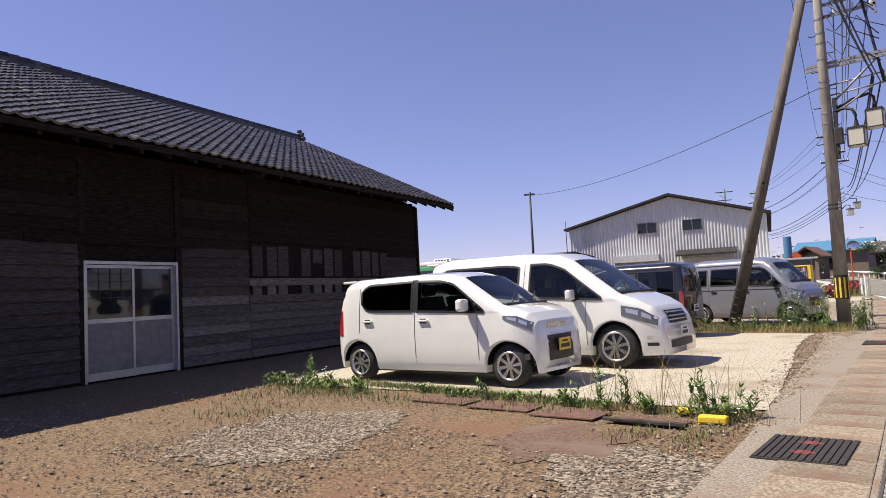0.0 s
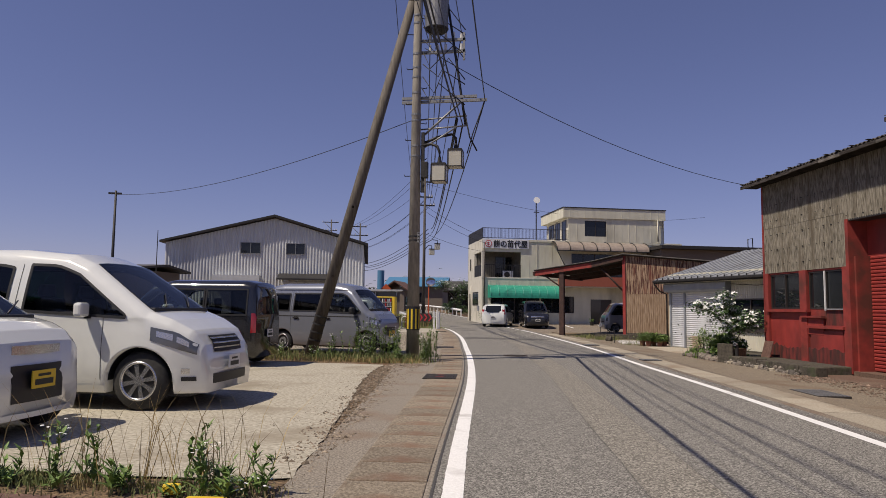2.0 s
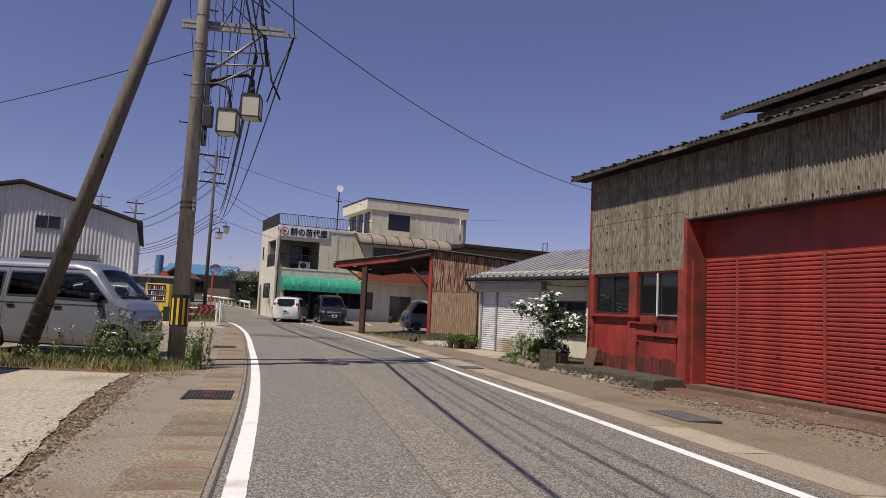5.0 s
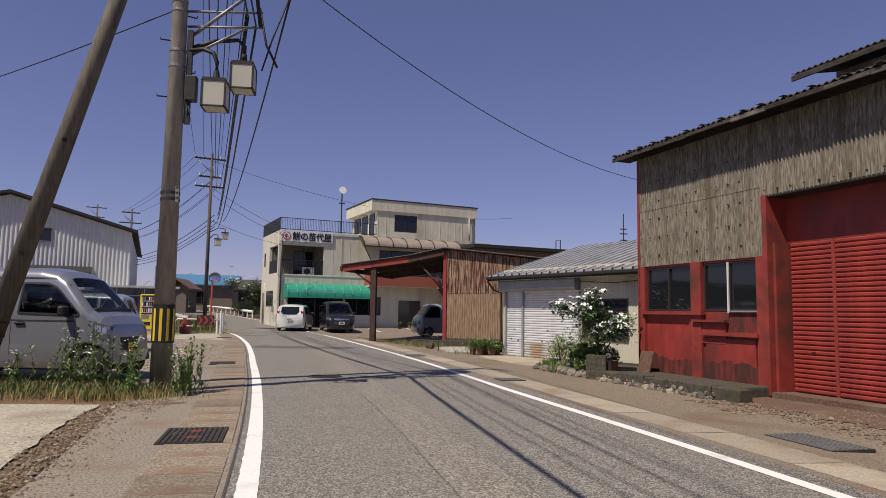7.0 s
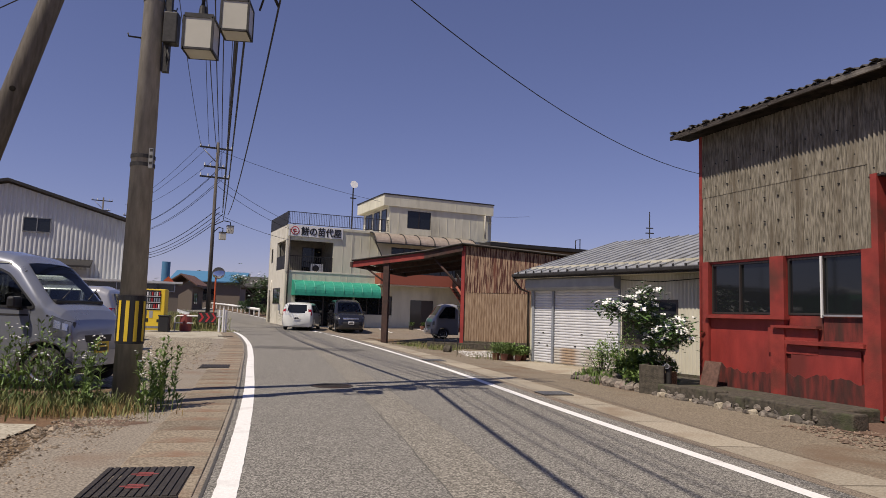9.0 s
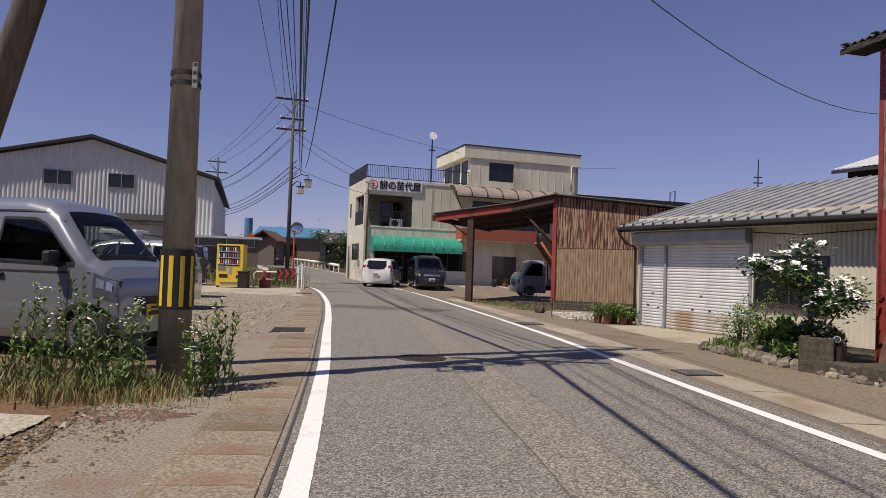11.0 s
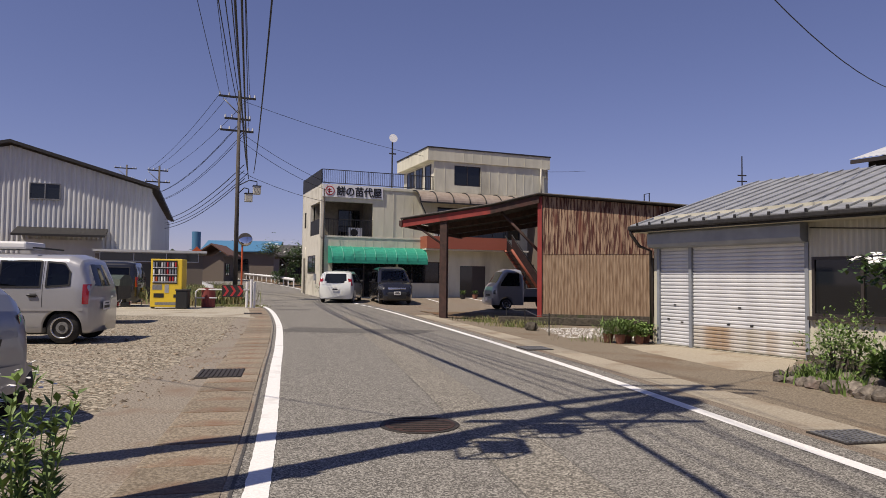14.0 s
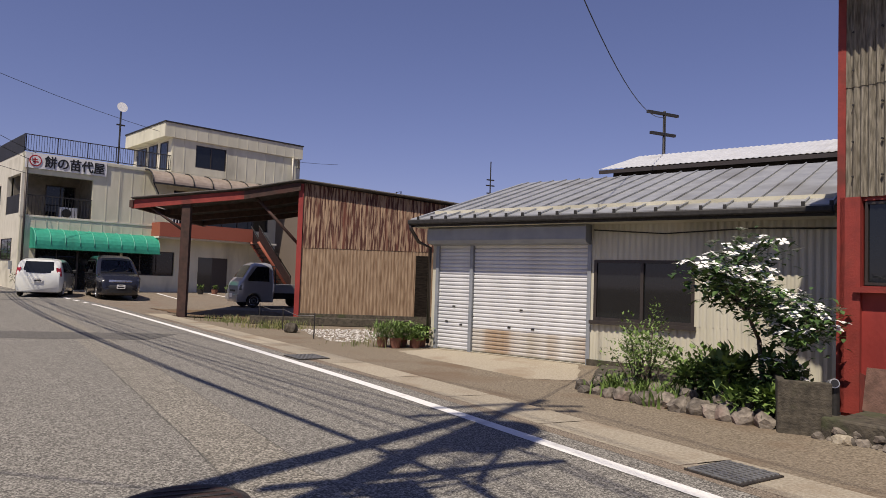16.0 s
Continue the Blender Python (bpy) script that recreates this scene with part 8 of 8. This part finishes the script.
for k, (x, y) in enumerate([(3.05, 33.6), (2.95, 36.2), (2.75, 38.2)]):
    sp = root("rope_post", pose(x, y, gz(x, y)), "thin dark iron post", "post", "rope posts")
    part("rod", cy((0, 0, 0), (0, 0, 0.55), 0.014, seg=8), dark_steel, sp)
tagged(tube("rope", [(3.05, 33.6, 0.42), (3.0, 34.9, 0.34), (2.95, 36.2, 0.42), (2.85, 37.2, 0.36), (2.75, 38.2, 0.42)], 0.006, galv), "pale rope strung between thin posts", "rope")
rk = root("dark_block", pose(2.95, 35.3, gz(3, 35.3)), "dark broken stone block beside the gutter", "block")
boulder(rk, 2.95, 35.3, -0.08, 0.15, 400, "block", mossy)
lw = root("low_kerb", pose(3.2, 38.9, -0.08, 0, 0, -22), "low dark concrete kerb before the open shed", "kerb")
part("kerb", bx(-0.4, -0.9, 0, 4.0, -0.75, 0.22, 0.02), mossy, lw)


# ---- vending machine, barrier, mirror and distance ----
def vending():
    v = root("vending_machine", pose(-9.48, 44.2, 0.02, 0, 0, 4), "yellow drinks vending machine with lit rows of cans", "vending machine")
    part("body", bx(-0.58, 0, 0.06, 0.58, 0.75, 1.9, 0.02), yellow, v)
    part("display_recess", bx(-0.5, -0.006, 0.95, 0.4, 0.0, 1.84), black, v)
    r = random.Random(8)
    cols = [red_plain, white_plastic, orange, grey_blue, dark_steel, galv]
    for z in (1.05, 1.33, 1.6):
        part("shelf", bx(-0.5, -0.02, z - 0.05, 0.4, -0.006, z - 0.01), white_plastic, v)
        for i in range(9):
            x = -0.45 + i * 0.1
            part("can", cy((x, -0.03, z), (x, -0.03, z + 0.17), 0.032, seg=10), cols[r.randrange(6)], v)
    part("panel", bx(-0.5, -0.01, 0.72, -0.15, 0.0, 0.92), galv, v)
    part("panel", bx(-0.05, -0.01, 0.6, 0.1, 0.0, 0.92), alu, v)
    part("slot", bx(-0.45, -0.012, 0.42, -0.08, 0.0, 0.58), black, v)
    part("slot", bx(0.28, -0.012, 0.42, 0.45, 0.0, 0.54), black, v)
    part("lower_panel", bx(-0.4, -0.008, 0.14, 0.4, 0.0, 0.24), galv, v)
    for x in (-0.5, 0.5):
        part("foot", bx(x - 0.06, 0.05, 0, x + 0.06, 0.15, 0.06), dark_steel, v)
    bin_ = root("waste_bin", pose(-8.9, 44.4, 0.02), "dark plastic waste bin beside the vending machine", "bin")
    part("bin", bx(-0.22, -0.2, 0, 0.22, 0.2, 0.68, 0.03), black, bin_)
    part("lid", bx(-0.24, -0.22, 0.68, 0.24, 0.22, 0.74, 0.02), dark_steel, bin_)


vending()


def chevron_sign():
    s = root("chevron_sign", pose(-7.3, 45.6, 0.02, 0, 0, 3), "red and white chevron board on a low white barrier", "road sign")
    part("board", bx(-0.42, -0.03, 0.42, 0.42, 0.0, 0.92), dark_steel, s)
    for x in (-0.38, -0.1, 0.18):
        b = bmesh.new()
        prism(b, [(x, 0.46), (x + 0.1, 0.46), (x + 0.24, 0.67), (x + 0.1, 0.88), (x, 0.88), (x + 0.14, 0.67)], "y", -0.036, -0.03)
        part("chevron", b, red_plain, s)
    tube("barrier_bar", [(-1.45, 0.02, 0), (-1.45, 0.02, 0.62), (-1.35, 0.02, 0.72), (0.65, 0.02, 0.72)], 0.035, white_plastic, s)
    tube("barrier_bar", [(-1.45, 0.02, 0.38), (-0.62, 0.02, 0.38)], 0.03, white_plastic, s)
    part("red_drum", cy((-1.0, 0.25, 0), (-1.0, 0.25, 0.78), 0.27, seg=20), faded_red, s)
    for x in (0.55, 0.85):
        part("post", cy((x, 0.05, 0), (x, 0.05, 1.05), 0.05, seg=10), white_plastic, s)
    part("delineator", cy((0.75, -0.1, 0), (0.75, -0.1, 1.15), 0.05, seg=10), white_plastic, s)


chevron_sign()


def mirror_post():
    m = root("traffic_mirror", pose(-8.0, 50.2, 0.03), "round convex traffic mirror on an orange post", "mirror")
    part("post", cy((0, 0, 0), (0, 0, 3.1), 0.045, seg=10), orange, m)
    part("mirror_back", cy((0.15, -0.1, 3.0), (0.13, -0.02, 3.03), 0.33, 0.3, 28), galv, m)
    bm = bmesh.new()
    bmesh.ops.create_uvsphere(bm, u_segments=24, v_segments=12, radius=0.31)
    for v in bm.verts:
        v.co.z *= 0.2
    bmesh.ops.transform(bm, matrix=pose(0.16, -0.11, 3.0, 80, 0, 8), verts=bm.verts)
    part("mirror_face", bm, plain("mirror_steel", (0.7, 0.7, 0.72), 0.08, 1.0), m, smooth=True)


mirror_post()


def guard(name, pts, label, mat, pales=True, h=0.9):
    g = root(name, pose(0, 0, 0), label, "guard rail")
    for (xa, ya), (xb, yb) in zip(pts, pts[1:]):
        n = max(1, int(math.hypot(xb - xa, yb - ya) / 0.5 if pales else math.hypot(xb - xa, yb - ya) / 2.5))
        for i in range(n):
            t = i / n
            x, y = xa + (xb - xa) * t, ya + (yb - ya) * t
            z = gz(x, y)
            part("post", bx(x - 0.05, y - 0.05, z, x + 0.05, y + 0.05, z + h), mat, g)
        for zz in ((0.45, 0.75) if pales else (0.6,)):
            tube("rail", [(xa, ya, gz(xa, ya) + zz), (xb, yb, gz(xb, yb) + zz)], 0.05 if pales else 0.13, mat, g)


guard("guard_fence", [(-8.9, 48.5), (-11.5, 56), (-15.5, 68), (-20.5, 82)], "white pale fence along the road verge", white_plastic)
guard("guard_rail", [(-9.2, 74), (-13.6, 88), (-20.5, 106), (-30, 128)], "white guard rail along the bridge approach", white_plastic, False, 0.75)


def far_house(x, y, z, w, d, hh, roof_h, ang, wallm, roofm, label):
    h = root("far_house", pose(x, y, z, 0, 0, ang), label, "house")
    part("wall", bx(0, 0, -1, w, d, hh), wallm, h)
    b = bmesh.new()
    prism(b, [(-0.6, hh), (d / 2, hh + roof_h), (d + 0.6, hh), (d + 0.6, hh + 0.15), (d / 2, hh + roof_h + 0.15), (-0.6, hh + 0.15)], "x", -0.6, w + 0.6)
    part("roof", b, roofm, h)
    n = max(1, int(w / 3))
    for i in range(n):
        window(h, 0.6 + i * 3, 2.2 + i * 3, hh * 0.3, hh * 0.75, -0.05, 2, alu_dark, glass)


far_house(-24.7, 104, 1.0, 8.3, 9, 3.4, 1.5, 4, far_wall, blue_roof, "distant low building with a bright blue roof")
far_house(-13.5, 92, 0.8, 9, 8, 2.7, 1.3, 10, dark_wood, roof_dark, "distant dark timber house beside the road")
far_house(-18.9, 90, 0.6, 5, 2.4, 2.8, 1.2, 90, far_wall, rust_plate_mat, "distant brown gabled house")
far_house(-31.7, 45, 0, 5.0, 6, 3.6, 0.35, 5, far_wall, roof_dark, "low grey building behind the parked cars")
tk = root("water_tank", pose(-24.7, 100, 1.0), "tall blue cylindrical tank in the distance", "tank")
part("tank", cy((0, 0, 0), (0, 0, 5.6), 0.5, seg=20), blue_roof, tk)
ws = root("warning_sign", pose(-18.2, 78, 0.5, 0, 0, 8), "orange diamond warning sign on a white post", "road sign")
part("post", cy((0, 0, 0), (0, 0, 2.6), 0.04, seg=8), white_plastic, ws)
b = bmesh.new()
prism(b, [(0, 2.3), (0.55, 2.85), (0, 3.4), (-0.55, 2.85)], "y", -0.06, -0.03)
part("board", b, orange, ws)
blossom_tree(-10.6, 79.0, gz(-10.6, 79), 14, (0, 0, 1), (1.7, 0.11, 3, 0.35, 0.11), "rounded flowering tree beside the road", "roadside_tree", 0.22, 0.1, 26)
bush("hedge", -7.6, 76.0, 1.6, 1.2, 1.3, 40, "clipped green hedge beside the road", leaf_dark, 0.14, 2000, group="far hedges", parent_z=gz(-7.6, 76))
bush("hedge", -11.0, 81.0, 1.6, 1.2, 1.4, 41, "green bushes beside the road", leaf_dark, 0.14, 2000, group="far hedges", parent_z=gz(-11, 81))
bush("shop_shrub", -4.9, 56.2, 0.35, 0.3, 1.0, 42, "small potted shrub beside the shop corner", leaf_green, 0.07, 500, group="", parent_z=gz(-4.9, 56.2))
for k in range(7):
    rr = random.Random(500 + k)
    x, y = 3.2 + k * 0.75, 57.6 + k * 0.32
    fp = root("flower_pot", pose(x, y, gz(x, y)), "dark pot with small plants before the shop", "flower pot", "pots before the shop")
    part("pot", cy((0, 0, 0), (0, 0, 0.25), 0.13, 0.18, 12), terracotta if k % 2 else dark_steel, fp)
    LV, LF = [], []
    for _ in range(80):
        leaf_quads(LV, LF, Vector((rr.gauss(0, 0.08), rr.gauss(0, 0.08), 0.25 + rr.uniform(0, 0.2))), rnd_dir(rr, 0.5), Vector((0, 0, 1)), rr.uniform(0.08, 0.16), 0.03)
    tagged(raw("plant", LV, LF, leaf_green, fp), kind="stuff")
for x0, y0, x1, y1 in ((-1.9, 56.6, -1.2, 52.6), (1.0, 57.4, 1.7, 53.4), (3.6, 58.4, 4.4, 54.4)):
    n = 1
    dx, dy = x1 - x0, y1 - y0
    patch("bay_line", [(x0, y0), (x0 + 0.14, y0), (x1 + 0.14, y1), (x1, y1)], 0.012, paint_white, "white parking bay line")


def tarped_truck():
    """Tail of a small truck under a dark tarpaulin."""
    c = root("tarped_truck", pose(-8.0, 36.2, 0.01, 0, 0, 8), "small truck with a dark green tarpaulin over its bed", "truck")
    part("bed", bx(-1.7, -0.7, 0.62, 0.1, 0.7, 1.0, 0.02), dark_steel, c)
    b = bmesh.new()
    prism(b, [(-0.73, 0.98), (-0.66, 1.16), (-0.25, 1.27), (0.25, 1.27), (0.66, 1.16), (0.73, 0.98)], "x", -1.74, 0.14)
    part("tarpaulin", b, M("green_tarpaulin", (0.03, 0.045, 0.035), (0.07, 0.09, 0.07), 5, 0.7, 0, 0.4, 9), c)
    part("bumper", bx(0.02, -0.65, 0.42, 0.1, 0.65, 0.52, 0.01), dark_steel, c)
    for y in (-0.6, 0.6):
        part("tail_lamp", bx(0.1, y - 0.09, 0.45, 0.125, y + 0.09, 0.55, 0.01), lamp_red, c)
        wheel(c, -0.6, y, 0.27, 1 if y > 0 else -1, "steel")
    part("cab", bx(-3.1, -0.7, 0.3, -1.8, 0.7, 1.7, 0.12), car_grey, c)
    part("cab_window", bx(-1.82, -0.5, 1.1, -1.79, 0.5, 1.5, 0.01), glass, c)
    for y in (-0.6, 0.6):
        wheel(c, -2.5, y, 0.27, 1 if y > 0 else -1, "steel")


tarped_truck()


def green_bus():
    """Tall vehicle in the yard whose roof shows above the parked vans."""
    c = root("green_bus", pose(-35.2, 40.0, 0.0, 0, 0, 4), "parked bus with a green body and white roof", "bus")
    green = plain("green_bus_paint", (0.05, 0.32, 0.12), 0.35, 0, 0.6)
    part("body", bx(0, 0, 0.4, 2.9, 7.5, 3.45, 0.12), green, c)
    part("roof", bx(0.05, 0.05, 3.44, 2.85, 7.45, 3.75, 0.1), white_plastic, c)
    part("roof_unit", bx(0.6, 1.2, 3.74, 2.3, 3.2, 4.0, 0.08), white_plastic, c, "white cooling unit")
    for i in range(5):
        part("vent", bx(0.8 + i * 0.28, 1.19, 3.8, 1.0 + i * 0.28, 1.202, 3.92), dark_steel, c)
    part("windscreen", bx(0.2, -0.012, 1.6, 2.7, 0.01, 3.1), glass, c)
    for x in (0.0, 2.72):
        for y in (1.4, 6.0):
            part("wheel", cy((x, y, 0.46), (x + 0.18, y, 0.46), 0.46, seg=20), rubber, c)


green_bus()
# far hills close the horizon
hv, hf = [], []
for i in range(61):
    a = radians(20 + i * 2.6)
    d = 1100
    hgt = 26 + 20 * noise.noise(Vector((i * 0.21, 0, 0))) + 9 * noise.noise(Vector((i * 0.7, 3, 0)))
    hv += [(d * math.cos(a), d * math.sin(a), -6), (d * math.cos(a) * 1.02, d * math.sin(a) * 1.02, hgt)]
    if i:
        hf.append((2 * i - 2, 2 * i, 2 * i + 1, 2 * i - 1))
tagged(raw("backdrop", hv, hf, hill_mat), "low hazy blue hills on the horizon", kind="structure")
tv, tf = [], []
for i in range(400):
    r = random.Random(i)
    a = radians(r.uniform(60, 150))
    d = r.uniform(140, 260)
    x, y = d * math.cos(a), d * math.sin(a)
    for _ in range(60):
        p = Vector((x + r.gauss(0, 3), y + r.gauss(0, 3), 1.0 + abs(r.gauss(0, 2.2))))
        leaf_quads(tv, tf, p, rnd_dir(r), Vector((0, 0, 1)), r.uniform(0.8, 1.6), 0.4)
tagged(raw("far_woods", tv, tf, leaf_dark), "distant low belt of dark trees", kind="stuff")
